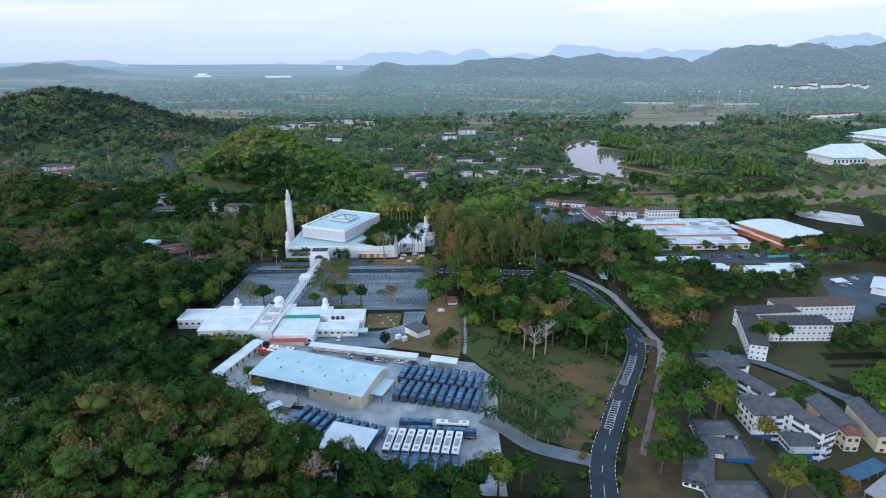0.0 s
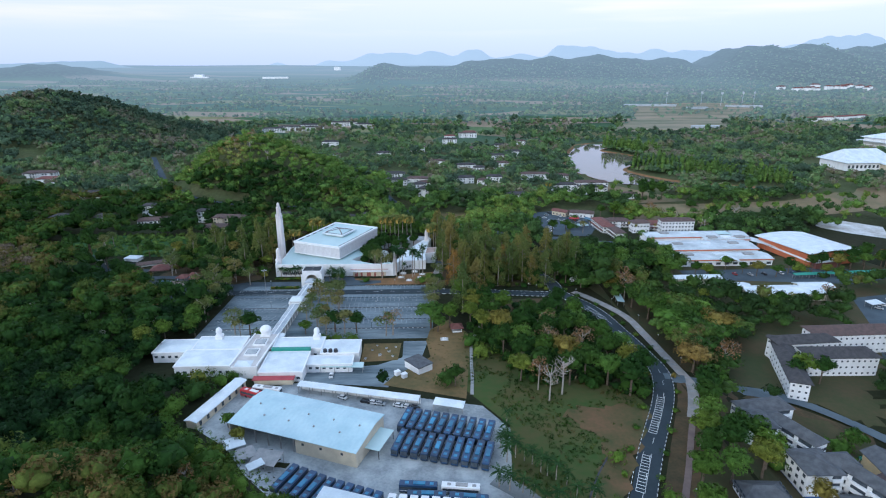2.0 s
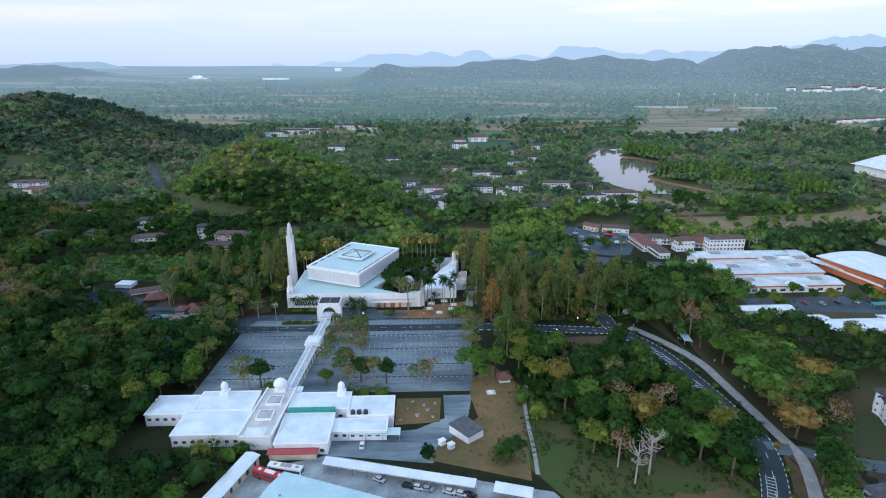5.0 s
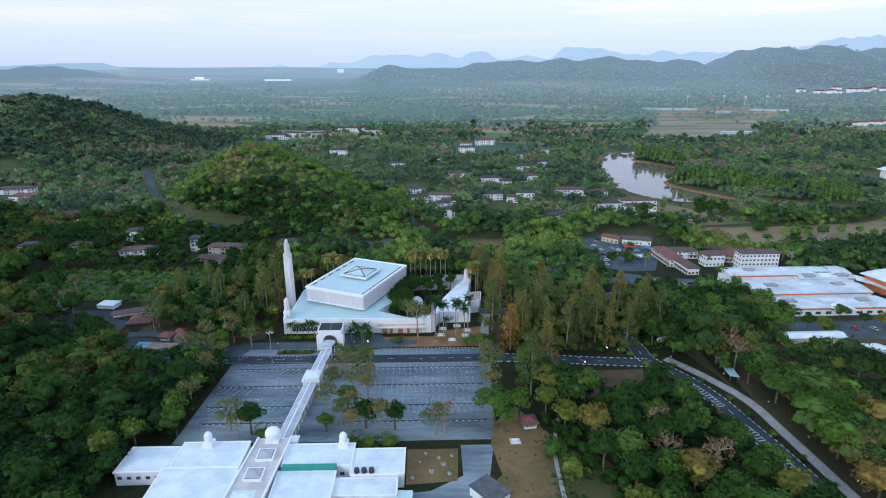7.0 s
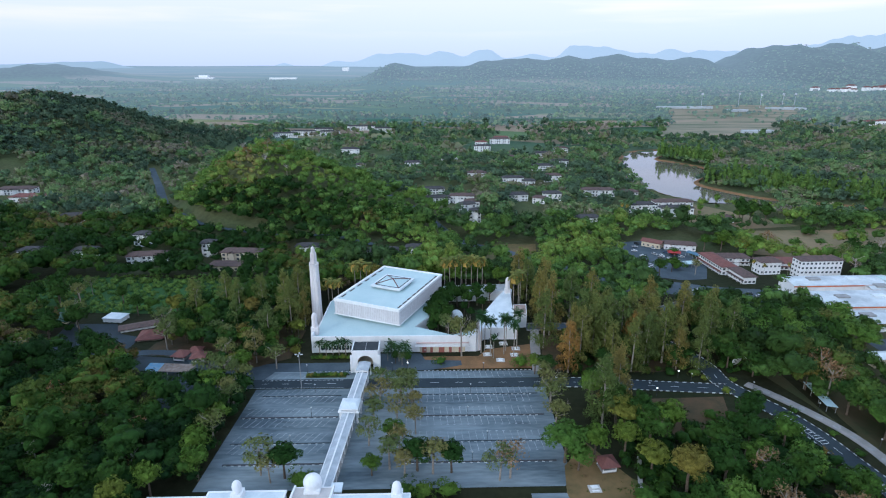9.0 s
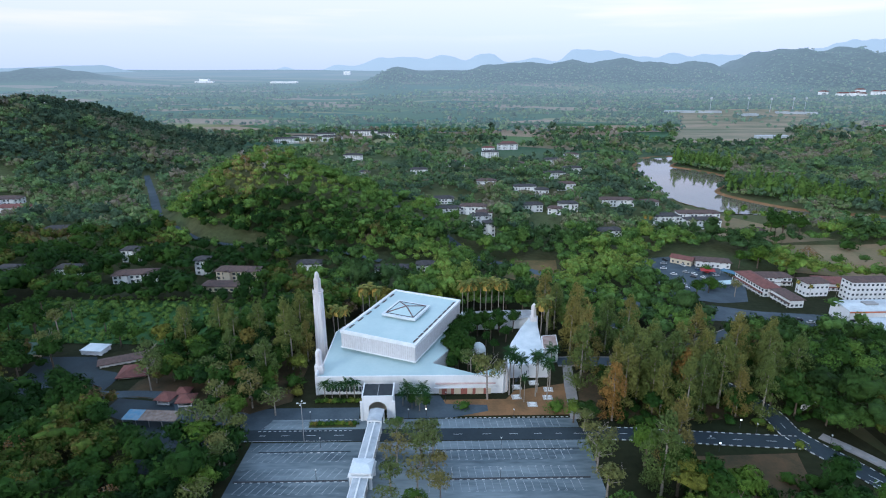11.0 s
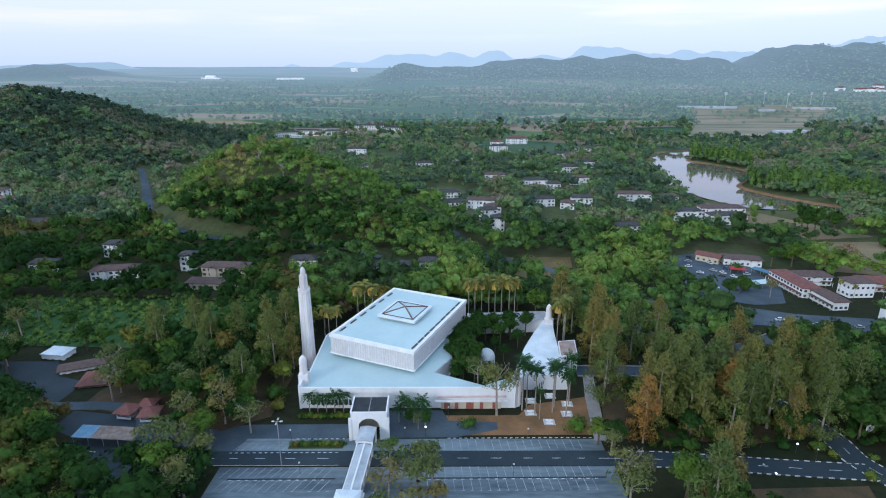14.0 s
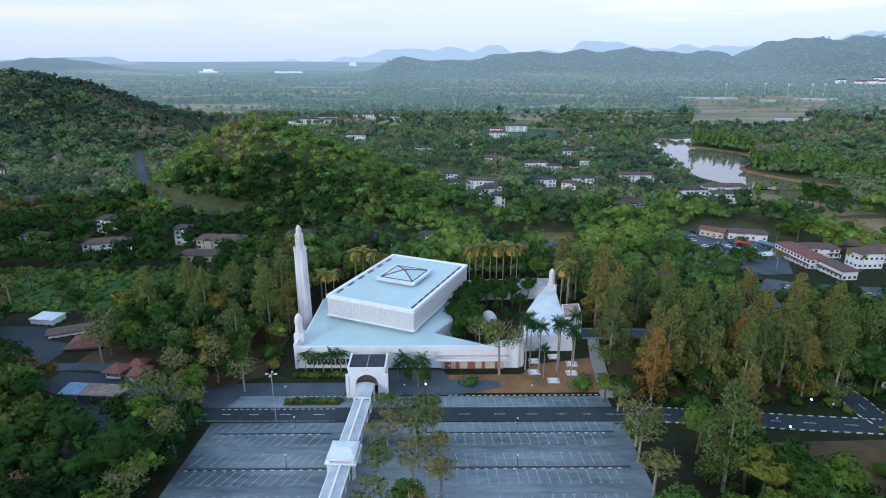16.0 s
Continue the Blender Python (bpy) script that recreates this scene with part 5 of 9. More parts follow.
    bmesh.ops.bevel(bm, geom=[e for e in bm.edges if abs(e.verts[0].co.z - e.verts[1].co.z) > 5], offset=0.35, segments=2, affect="EDGES")
    part("shaft", bm, M_STAIN, tower, "stained white square tapering shaft")
    for k in range(4):
        a = math.pi / 2 * k
        rib = bar(Vector((2.1 * math.cos(a), 2.1 * math.sin(a), -1)), Vector((1.8 * math.cos(a), 1.8 * math.sin(a), 31.6)), 0.16)
        part("rib", rib, M_STAIN, tower)
    part("gallery", cyl(cyl(bmesh.new(), 0, 0, 32.0, 32.6, 2.2, 2.35, 12), 0, 0, 32.6, 32.9, 2.35, 2.35, 12), M_STAIN, tower)
    for k in range(12):
        a = 2 * math.pi * k / 12
        part("gallery_post", cyl(bmesh.new(), 2.15 * math.cos(a), 2.15 * math.sin(a), 32.9, 33.9, 0.16, 0.06, 6), M_STAIN, tower)
    part("lantern", cyl(bmesh.new(), 0, 0, 33.0, 38.2, 1.35, 1.25, 10), M_STAIN, tower)
    for k in range(6):
        a = 2 * math.pi * k / 6
        part("lantern_column", cyl(bmesh.new(), 1.35 * math.cos(a), 1.35 * math.sin(a), 33.0, 38.6, 0.32, 0.26, 6), M_STAIN, tower)
    part("cap_drum", cyl(bmesh.new(), 0, 0, 38.2, 39.6, 1.1, 0.95, 10), M_STAIN, tower)
    part("cap", dome(bmesh.new(), 0, 0, 39.4, 0.95, 2.4, neck=0.12), M_STAIN, tower, "pointed white cap")
    for k in range(10):
        piece("window", window_mesh(0.8, 1.1), th, pose(-66.5 + 1.6 * k + ox, 396.9 + oy - 0.42, 2.0))
    # corner turrets
    for x, y, z, r in ((-70.6, 402.5, 8.0, 1.7), (24.6, 451.0, 6.0, 1.6), (4.0, 398.2, 8.0, 1.0)):
        t = new("turret")
        t.parent = th
        t.matrix_basis = pose(x + ox, y + oy, 0)
        part("turret_drum", box(bmesh.new(), -r, r, -r, r, -1, z + 2.6, 0.2), M_STAIN, t)
        part("turret_body", cyl(bmesh.new(), 0, 0, z + 2.6, z + 6.4, r * 0.86, r * 0.74, 8), M_STAIN, t)
        part("turret_cap", dome(bmesh.new(), 0, 0, z + 6.2, r * 0.8, r * 1.9, neck=0.1), M_STAIN, t)
    # ground floor doors and windows of the front
    part("entrance_recess", box(bmesh.new(), -22.5 + ox, -1.8 + ox, 396.1 + oy, 396.7 + oy, -0.8, 3.1), M_CREAM, th, "cream entrance wall under the parapet")
    part("canopy", box(bmesh.new(), -24.5 + ox, 0.6 + ox, 394.9 + oy, 396.0 + oy, 3.3, 3.6), M_WHITE, th, "thin white canopy over the doors")
    for x, wide in ((-20.4, 1.0), (-17.1, 0.6), (-12.5, 1.3), (-8.5, 0.6), (-3.9, 0.8)):
        part("door", box(bmesh.new(), x - wide + ox, x + wide + ox, 395.95 + oy, 396.2 + oy, 0.0, 2.6, 0.03), MATS["red_shutter"], th, "red-brown door")
    part("band", box(bmesh.new(), -24 + ox, 0 + ox, 396.0 + oy, 396.7 + oy, 4.4, 4.9), mat("pink_band", (0.66, 0.52, 0.49), (0.56, 0.42, 0.39), 0.8), th)
    for k in range(13):
        piece("window", window_mesh(0.8, 1.8), th, pose(-67 + 1.2 * k + ox, 396.7 + oy, 2.6))
    for k in range(7):
        piece("window", window_mesh(1.0, 1.6), th, pose(9 + 2.6 * k * 0.4 + ox, 400.9 + 2.7 * k * 0.45 + oy, 3, 0, 0, 58))
    # courtyard canopy
    dm = new("courtyard_dome")
    dm.parent = th
    dm.matrix_basis = pose(-4.5 + ox, 425 + oy, -1.2)
    part("dome_shell", dome(bmesh.new(), 0, 0, 5.4, 3.4, 3.6, 16), mat("pale_dome", (0.62, 0.66, 0.66), (0.5, 0.55, 0.56), 0.4, spec=0.5), dm, "pale ribbed dome")
    for k in range(8):
        a = 2 * math.pi * k / 8
        part("column", cyl(bmesh.new(), 3.1 * math.cos(a), 3.1 * math.sin(a), -1, 5.4, 0.22, seg=8), M_WHITE, dm)
    return th


def v_co(p, z=17.62):
    return Vector((*p, z))


def bar(a, b, r):
    bm = bmesh.new()
    d = b - a
    bmesh.ops.create_cube(bm, size=1, matrix=Matrix.Translation((a + b) / 2) @ d.to_track_quat("Z", "Y").to_matrix().to_4x4() @ Matrix.Diagonal((2 * r, 2 * r, d.length, 1)))
    return bm


FIN = mesh_of(box(bmesh.new(), -0.3, 0.3, -0.06, 0.06, -3.2, 3.2), "fin", mat("screen_fin", (0.66, 0.64, 0.64), (0.56, 0.53, 0.53), 0.8, scale=0.8))
GUTTER = mesh_of(box(bmesh.new(), -0.38, 0.38, -2.1, 2.1, 0, 0.14), "gutter", mat("dark_gutter", (0.05, 0.045, 0.045), (0.13, 0.10, 0.09), 0.8, scale=0.8))
mat("red_shutter", (0.38, 0.14, 0.10), (0.28, 0.10, 0.08), 0.7)
mosque()


def gate_arch():
    th = thing("gate_arch", -45.2, 383.5, 0, 0.0, "white gate with a tall pointed arch and dark roof", "gate")
    for y0, y1, name in ((-4.6, -3.8, "arch_wall"), (3.8, 4.6, "arch_wall")):
        bm = bmesh.new()
        half, spring, top = 3.3, 5.0, 8.0
        n = 10
        inner = [(-half, -1.0)] + [(-half + (half) * (1 - math.cos(0.5 * math.pi * k / n)), spring + (top - spring) * math.sin(0.5 * math.pi * k / n)) for k in range(n + 1)]
        inner += [(-x, z) for x, z in inner[::-1][1:]]
        outer = [(-5.6, -1.0)] + [(-5.6 + 5.6 * k / n, 9.6) for k in range(n + 1)]
        outer += [(-x, z) for x, z in outer[::-1][1:]]
        f = [[bm.verts.new((x, y, z)) for x, z in ring] for y in (y0, y1) for ring in (inner, outer)]
        for i in range(len(inner) - 1):
            bm.faces.new((f[0][i], f[0][i + 1], f[1][i + 1], f[1][i]))
            bm.faces.new((f[2][i + 1], f[2][i], f[3][i], f[3][i + 1]))
            bm.faces.new((f[0][i + 1], f[0][i], f[2][i], f[2][i + 1]))
            bm.faces.new((f[1][i], f[1][i + 1], f[3][i + 1], f[3][i]))
        bmesh.ops.recalc_face_normals(bm, faces=bm.faces[:])
        part(name, bm, M_WHITE, th)
    for s in (-1, 1):
        part("side_wall", box(bmesh.new(), s * 5.0 - 0.6, s * 5.0 + 0.6, -3.8, 3.8, -1, 9.6), M_WHITE, th)
        part("pier", box(bmesh.new(), s * 5.9 - 0.5, s * 5.9 + 0.5, -4.9, -4.2, -1, 8.2, 0.08), M_WHITE, th)
    part("back_wall", box(bmesh.new(), -4.4, 4.4, 2.6, 3.0, -1, 9.4), M_CREAM, th, "cream inner wall with a doorway")
    part("roof", box(bmesh.new(), -5.4, 5.4, -3.6, 4.4, 9.6, 10.0), mat("dark_roof_felt", (0.035, 0.04, 0.045), (0.02, 0.025, 0.03), 0.7, scale=0.4), th, "nearly black flat roof")
    part("roof_seam", box(bmesh.new(), -0.1, 0.1, -3.5, 4.3, 10.0, 10.12), M_GREY, th)
    for s in (-1, 1):
        part("parapet", box(bmesh.new(), s * 5.55 - 0.2, s * 5.55 + 0.2, -4.6, 4.6, 9.6, 10.5), M_WHITE, th)
    part("parapet", box(bmesh.new(), -5.3, 5.3, -4.7, -4.3, 9.6, 10.4), M_WHITE, th)


gate_arch()


def walkway():
    """The covered walk from the hall across the car park to the gate."""
    th = thing("covered_walkway", -47.5, 340, 0, 0.0, "long covered walkway with a pale roof on white posts", "walkway")
    line = [Vector((-50.0 + 47.5, -36, 0)), Vector((-47.2 + 47.5, 6.5, 0)), Vector((-45.0 + 47.5, 39.5, 0))]
    roofm = mat("weathered_walk_roof", (0.52, 0.55, 0.58), (0.34, 0.37, 0.40), 0.6, scale=0.3)
    for a, b, z in ((line[0], line[1] - Vector((0.2, 3.4, 0)), 4.4), (line[1] + Vector((0.2, 3.4, 0)), line[2] - Vector((0.6, 8.6, 0)), 4.4)):
        d = (b - a)
        ang = math.degrees(math.atan2(d.y, d.x)) - 90
        seg = new("span")
        seg.parent = th
        seg.matrix_basis = pose(a.x, a.y, 0, 0, 0, ang)
        L = d.length
        bm = bmesh.new()
        v = [bm.verts.new(p) for p in ((-2.3, 0, z), (0, 0, z + 0.45), (2.3, 0, z), (2.3, L, z), (0, L, z + 0.45), (-2.3, L, z))]
        bm.faces.new((v[0], v[1], v[4], v[5]))
        bm.faces.new((v[1], v[2], v[3], v[4]))
        r = bmesh.ops.extrude_face_region(bm, geom=bm.faces[:])
        for g in r["geom"]:
            if isinstance(g, bmesh.types.BMVert):
                g.co.z -= 0.18
        bmesh.ops.recalc_face_normals(bm, faces=bm.faces[:])
        part("roof", bm, roofm, seg)
        part("ridge_cap", box(bmesh.new(), -0.25, 0.25, 0, L, z + 0.38, z + 0.56), M_WHITE, seg)
        for s in (-1, 1):
            part("fascia", box(bmesh.new(), s * 2.35 - 0.12, s * 2.35 + 0.12, 0, L, z - 0.45, z + 0.12), M_WHITE, seg)
        n = int(L / 4)
        for k in range(n + 1):
            for s in (-1, 1):
                piece("post", POST, seg, pose(s * 2.0, k * L / n, 0))
        part("floor", box(bmesh.new(), -2.2, 2.2, 0, L, 0.0, 0.22), M_GREY, seg)
    # pavilion in the middle
    pav = new("pavilion")
    pav.parent = th
    pav.matrix_basis = pose(0.3, 6.5, 0, 0, 0, -4)
    part("pavilion_roof", hip(bmesh.new(), 6.4, 6.2, 6.2, 0.7, 0.3, ridge=1.8), M_ROOFW, pav, "white hipped pavilion roof")
    for z0, z1, o in ((5.5, 6.0, 3.5), (4.6, 5.0, 3.9)):
        part("cornice", box(bmesh.new(), -o, o, -o, o, z0, z1, 0.06), M_WHITE, pav)
    for sx in (-1, 1):
        for sy in (-1, 1):
            part("column", box(bmesh.new(), sx * 3.1 - 0.4, sx * 3.1 + 0.4, sy * 3.1 - 0.4, sy * 3.1 + 0.4, 0, 5.5, 0.05), M_WHITE, pav)
    # porch before the gate
    por = new("porch")
    por.parent = th
    por.matrix_basis = pose(2.0, 34.5, 0, 0, 0, -4)
    part("porch_roof", gable(bmesh.new(), 6.6, 4.6, 5.6, 0.5, 0.3), roofm, por).matrix_basis = pose(0, 0, 0, 0, 0, 90)
    part("porch_beam", box(bmesh.new(), -2.6, 2.6, -3.6, -3.1, 4.9, 5.5), M_WHITE, por)
    for s in (-1, 1):
        for y in (-3.3, 3.0):
            part("column", box(bmesh.new(), s * 2.3 - 0.25, s * 2.3 + 0.25, y - 0.25, y + 0.25, 0, 5.2), M_WHITE, por)


POST = mesh_of(box(bmesh.new(), -0.14, 0.14, -0.14, 0.14, 0, 4.3, 0.02), "post", M_WHITE)
walkway()


def student_hall():
    """The low white hall between the bus yard and the car park."""
    th = thing("student_hall", -52, 286, 0, 0.3, "long low white hall with flat pale roofs and small domes", "hall")
    ox, oy = 52, -286
    secs = (("left_wing", -100, -80, 288.5, 301, 4.7), ("block", -82.5, -60.2, 289.3, 302, 5.6), ("block", -84.5, -60.2, 274.5, 289.1, 5.4), ("block", -46.3, -23.8, 288.8, 300, 5.6),
            ("block", -46.8, -28.4, 268.6, 286.6, 5.3), ("block", -23.6, -6.5, 285, 297.5, 5.2), ("block", -28.2, -8.5, 276.6, 284.4, 4.2))
    for name, x0, x1, y0, y1, h in secs:
        part(name, box(bmesh.new(), x0 + ox, x1 + ox, y0 + oy, y1 + oy, -1.2, h), M_WHITE, th)
        rim = bmesh.new()
        for a in ((x0 - 0.3, x1 + 0.3, y0 - 0.3, y0 + 0.25), (x0 - 0.3, x1 + 0.3, y1 - 0.25, y1 + 0.3), (x0 - 0.3, x0 + 0.25, y0 + 0.25, y1 - 0.25), (x1 - 0.25, x1 + 0.3, y0 + 0.25, y1 - 0.25)):
            box(rim, a[0] + ox, a[1] + ox, a[2] + oy, a[3] + oy, h - 0.25, h + 0.3)
        part("parapet", rim, M_WHITE, th)
        bm = hip(bmesh.new(), x1 - x0 - 0.5, y1 - y0 - 0.5, h + 0.16, 0.55, 0.0, thick=0.1)
        rf = part("roof", bm, M_ROOFW, th, "white flat roof with shallow falls")
        rf.matrix_basis = pose((x0 + x1) / 2 + ox, (y0 + y1) / 2 + oy, 0)
        if y0 < 290:
            n = int((x1 - x0) / 3)
            for k in range(n):
                piece("window", window_mesh(1.4, 1.1), th, pose(x0 + 1.5 + 3 * k + ox, y0 - 0.02 + oy, 2.6))
    spine = ((-60, 272), (-48.6, 272), (-46.4, 303), (-57.5, 303))
    part("spine", prism(bmesh.new(), [(x + ox, y + oy) for x, y in spine], -1.2, 6.2), M_WHITE, th)
    c = np.mean(spine, axis=0)
    part("roof", prism(bmesh.new(), [tuple(np.array(p) * 0.96 + c * 0.04 + (ox, oy)) for p in spine], 6.2, 6.35), mat("stained_roof", (0.60, 0.57, 0.55), (0.45, 0.42, 0.40), 0.8, scale=0.25), th, "stained concrete spine roof")
    for side, a in ((-1, (-60.1, -57.6)), (1, (-48.5, -46.3))):
        part("parapet", prism(bmesh.new(), [(a[0] - 0.2 + ox, 272 + oy), (a[0] + 0.35 + ox, 272 + oy), (a[1] + 0.35 + ox, 303 + oy), (a[1] - 0.2 + ox, 303 + oy)], 6.0, 6.9), M_WHITE, th)
    for x, y in ((-52.4, 293.5), (-53.6, 284)):
        sk = part("roof_light", box(bmesh.new(), x - 2.9 + ox, x + 2.9 + ox, y - 2.9 + oy, y + 2.9 + oy, 6.3, 7.2), M_WHITE, th, "square roof light")
        bm = hip(bmesh.new(), 4.6, 4.6, 7.25, 0.8, 0.0, thick=0.05)
        rl = part("roof_light_glass", bm, mat("roof_light_pane", (0.45, 0.47, 0.48), (0.35, 0.37, 0.38), 0.3), sk)
        rl.matrix_basis = pose(x + ox, y + oy, 0)
        part("roof_light_edge", box(bmesh.new(), x - 2.4 + ox, x + 2.4 + ox, y - 2.4 + oy, y + 2.4 + oy, 7.2, 7.26), M_DARK, sk)
    bm = hip(bmesh.new(), 7.2, 5.0, 6.4, 1.1, 0.0)
    f = part("front_pyramid", bm, M_ROOFW, th)
    f.matrix_basis = pose(-54.6 + ox, 275 + oy, 0)
    part("green_roof_strip", box(bmesh.new(), -46.0 + ox, -28.4 + ox, 286.8 + oy, 288.7 + oy, 5.0, 6.7), M_GREENR, th, "dull green metal roof strip")
    part("red_roof_strip", hip(bmesh.new(), 17, 3.0, 3.9, 0.7, 0.2), mat("faded_red_sheet", (0.40, 0.075, 0.085), (0.30, 0.06, 0.065), 0.6, scale=0.4), th, "red lean-to roof").matrix_basis = pose(-40 + ox, 266.8 + oy, 0)
    part("entrance_wall", box(bmesh.new(), -48 + ox, -32 + ox, 265.6 + oy, 268.4 + oy, -1.2, 3.6), M_CREAM, th)
    for x, y, r, big in ((-73.3, 299.6, 1.5, 0), (-52.2, 302.0, 2.1, 1), (-27.4, 298.2, 1.5, 0)):
        t = new("turret")
        t.parent = th
        t.matrix_basis = pose(x + ox, y + oy, 0)
        part("drum", box(bmesh.new(), -r * 1.1, r * 1.1, -r * 1.1, r * 1.1, 4.5, 8.0 if not big else 7.2, 0.1), M_WHITE, t)
        part("drum_neck", cyl(bmesh.new(), 0, 0, 8.0 if not big else 7.2, 9.4 if not big else 8.4, r * 0.8 if not big else r * 1.05, seg=12), M_WHITE, t)
        part("dome_shell", dome(bmesh.new(), 0, 0, 9.3 if not big else 8.4, r * 0.9 if not big else r * 1.25, 2.4 if not big else 2.9, neck=0.12), M_WHITE, t, "small white dome")
    for k in range(3):
        part("water_tank", cyl(bmesh.new(), -21.6 + 2.4 * k + ox, 285.8 + oy, 5.2, 6.8, 0.95, 0.85, 12), M_DARK, th, "black water tank")
    part("link_roof", box(bmesh.new(), -47.5 + ox, -44.0 + ox, 302 + oy, 306 + oy, 4.6, 5.1), M_ROOFW, th)
    return th


student_hall()


def warehouse():
    th = thing("depot_shed", -19, 231.5, -21, None, "big depot shed with a pale blue sheet roof and cream wall", "warehouse")
    W, D, h = 25.2, 10.6, 6.0
    bm = bmesh.new()
    n = 60
    rows = []
    for i in range(n + 1):
        x = -W - 0.4 + (2 * W + 0.8) * i / n
        o = 0.09 * (i % 2)
        rows.append([bm.verts.new((x, y, z + o)) for y, z in ((-D - 0.6, h), (0.35 * D, h + 1.7), (D + 0.6, h + 0.6))])
    for a, b in zip(rows, rows[1:]):
        for k in range(2):
            bm.faces.new((a[k], b[k], b[k + 1], a[k + 1]))
    r = bmesh.ops.extrude_face_region(bm, geom=bm.faces[:])
    for g in r["geom"]:
        if isinstance(g, bmesh.types.BMVert):
            g.co.z += 0.15
    bmesh.ops.recalc_face_normals(bm, faces=bm.faces[:])
    part("roof", bm, M_ROOFB, th, "pale blue ribbed sheet roof")
    part("front_wall", box(bmesh.new(), 2.0, W, -D, -D + 0.3, -1, h - 0.1), M_CREAM, th, "cream front wall")
    bm = bmesh.new()
    v = [(-D, -1), (D, -1), (D, h + 0.5), (0.35 * D, h + 1.55), (-D, h - 0.1)]
    for s in (-1, 1):
        b2 = bmesh.new()
        lo = [b2.verts.new((s * W - 0.15, y, z)) for y, z in v]
        hi = [b2.verts.new((s * W + 0.15, y, z)) for y, z in v]
        b2.faces.new(lo)
        b2.faces.new(hi[::-1])
        for i in range(5):
            b2.faces.new((lo[i], hi[i], hi[(i + 1) % 5], lo[(i + 1) % 5]))
        bmesh.ops.recalc_face_normals(b2, faces=b2.faces[:])
        part("gable_wall", b2, M_CREAM, th)
    bm.free()
    part("back_wall", box(bmesh.new(), -W, W, D - 0.3, D, -1, h + 0.5), M_CREAM, th)
    for k in range(6):
        part("post", box(bmesh.new(), -W + 0.2 + k * 5.2, -W + 0.5 + k * 5.2, -D, -D + 0.3, -1, h), M_GREY, th)
    part("inner_wall", box(bmesh.new(), 1.7, 2.0, -D + 0.3, D - 0.3, -1, h - 0.4), M_GREY, th)
    part("canopy", box(bmesh.new(), W + 0.2, W + 5.6, -D + 6, D - 3, 3.6, 3.75), M_ROOFA, th, "pale green side canopy")
    for y in (-D + 6.2, D - 3.2):
        part("canopy_post", box(bmesh.new(), W + 5.2, W + 5.4, y - 0.1, y + 0.1, -0.5, 3.6), M_DARK, th)
    for k in range(9):
        x, y = -20 + 5.1 * k, (-4 if k % 2 else 1.0)
        part("roof_vent", box(bmesh.new(), x - 0.28, x + 0.28, y - 0.28, y + 0.28, h + 1.25 + 0.115 * y, h + 1.85 + 0.115 * y), M_GREY, th)
    for x in (5, 12, 20):
        piece("window", window_mesh(0.9, 0.9), th, pose(x, -D - 0.02, 4.2))


warehouse()


def shelter(name, x, y, rot, L, w, h, label, fall=0.5, backed=False, roofm=None):
    th = thing(name, x, y, rot, None, label, "shelter", "bus yard shelters")
    bm = bmesh.new()
    v = [bm.verts.new(p) for p in ((-L / 2, -w / 2, h), (L / 2, -w / 2, h), (L / 2, w / 2, h + fall), (-L / 2, w / 2, h + fall))]
    bm.faces.new(v)
    r = bmesh.ops.extrude_face_region(bm, geom=bm.faces[:])
    for g in r["geom"]:
        if isinstance(g, bmesh.types.BMVert):
            g.co.z += 0.2
    bmesh.ops.recalc_face_normals(bm, faces=bm.faces[:])
    part("roof", bm, roofm or M_ROOFW, th)
    n = max(2, int(L / 5))
    for k in range(n + 1):
        for s in (-1, 1):
            part("post", box(bmesh.new(), -L / 2 + 0.3 + k * (L - 0.6) / n - 0.08, -L / 2 + 0.3 + k * (L - 0.6) / n + 0.08, s * (w / 2 - 0.4) - 0.08, s * (w / 2 - 0.4) + 0.08, -0.8, h + (fall if s > 0 else 0)), M_GREY, th)
    if backed:
        part("back_wall", box(bmesh.new(), -L / 2, L / 2, w / 2 - 0.25, w / 2 - 0.05, -0.8, h), M_WHITE, th)
    return th


shelter("long_shelter", -3.4, 254.0, -14.2, 51, 3.4, 3.1, "very long pale roofed vehicle shelter", backed=True)
house("yard_store", -57.5, 250, 72, 30, 4.6, 3.0, 0.6, "gable", M_CREAM, M_ROOFW, 1, 7, "long low yard store with a pale sheet roof", "store", "", "f", 1, size=(1.2, 1.9), over=0.5)
shelter("small_shelter", 32.8, 245.0, -16, 12, 4.2, 2.7, "small white roofed shelter beside the buses")
shelter("lean_to", -42.0, 222.2, 30, 6.5, 5.5, 3.0, "small grey roofed lean-to", backed=True, roofm=M_ROOFW)
shelter("lean_to", -36.2, 215.8, 30, 6.0, 5.5, 2.6, "small grey roofed lean-to", roofm=M_GREY)
shelter("open_roof", -28.8, 213.8, -15, 9.0, 7.0, 2.8, "patched grey sheet roof on posts", roofm=M_GREY)
shelter("open_roof", -31.0, 208.8, 40, 5.5, 3.0, 2.6, "narrow white sheet roof on posts", roofm=M_ROOFW)
shelter("wash_shed", -1.6, 189.5, -19, 17, 14, 4.2, "white sheet roof over parked buses", fall=0.6)
shelter("hall_canopy", -13.0, 277.6, -2, 19, 3.6, 2.9, "pale green canopy beside the hall", roofm=M_ROOFA)
hut = house("utility_hut", 20.6, 279.2, 39, 7.6, 10.2, 3.4, 0, "flat", M_WHITE, M_SLATE, 0, 1, "white utility hut with a flat dark grey roof", "hut", z=float(ground_z(20, 279)))
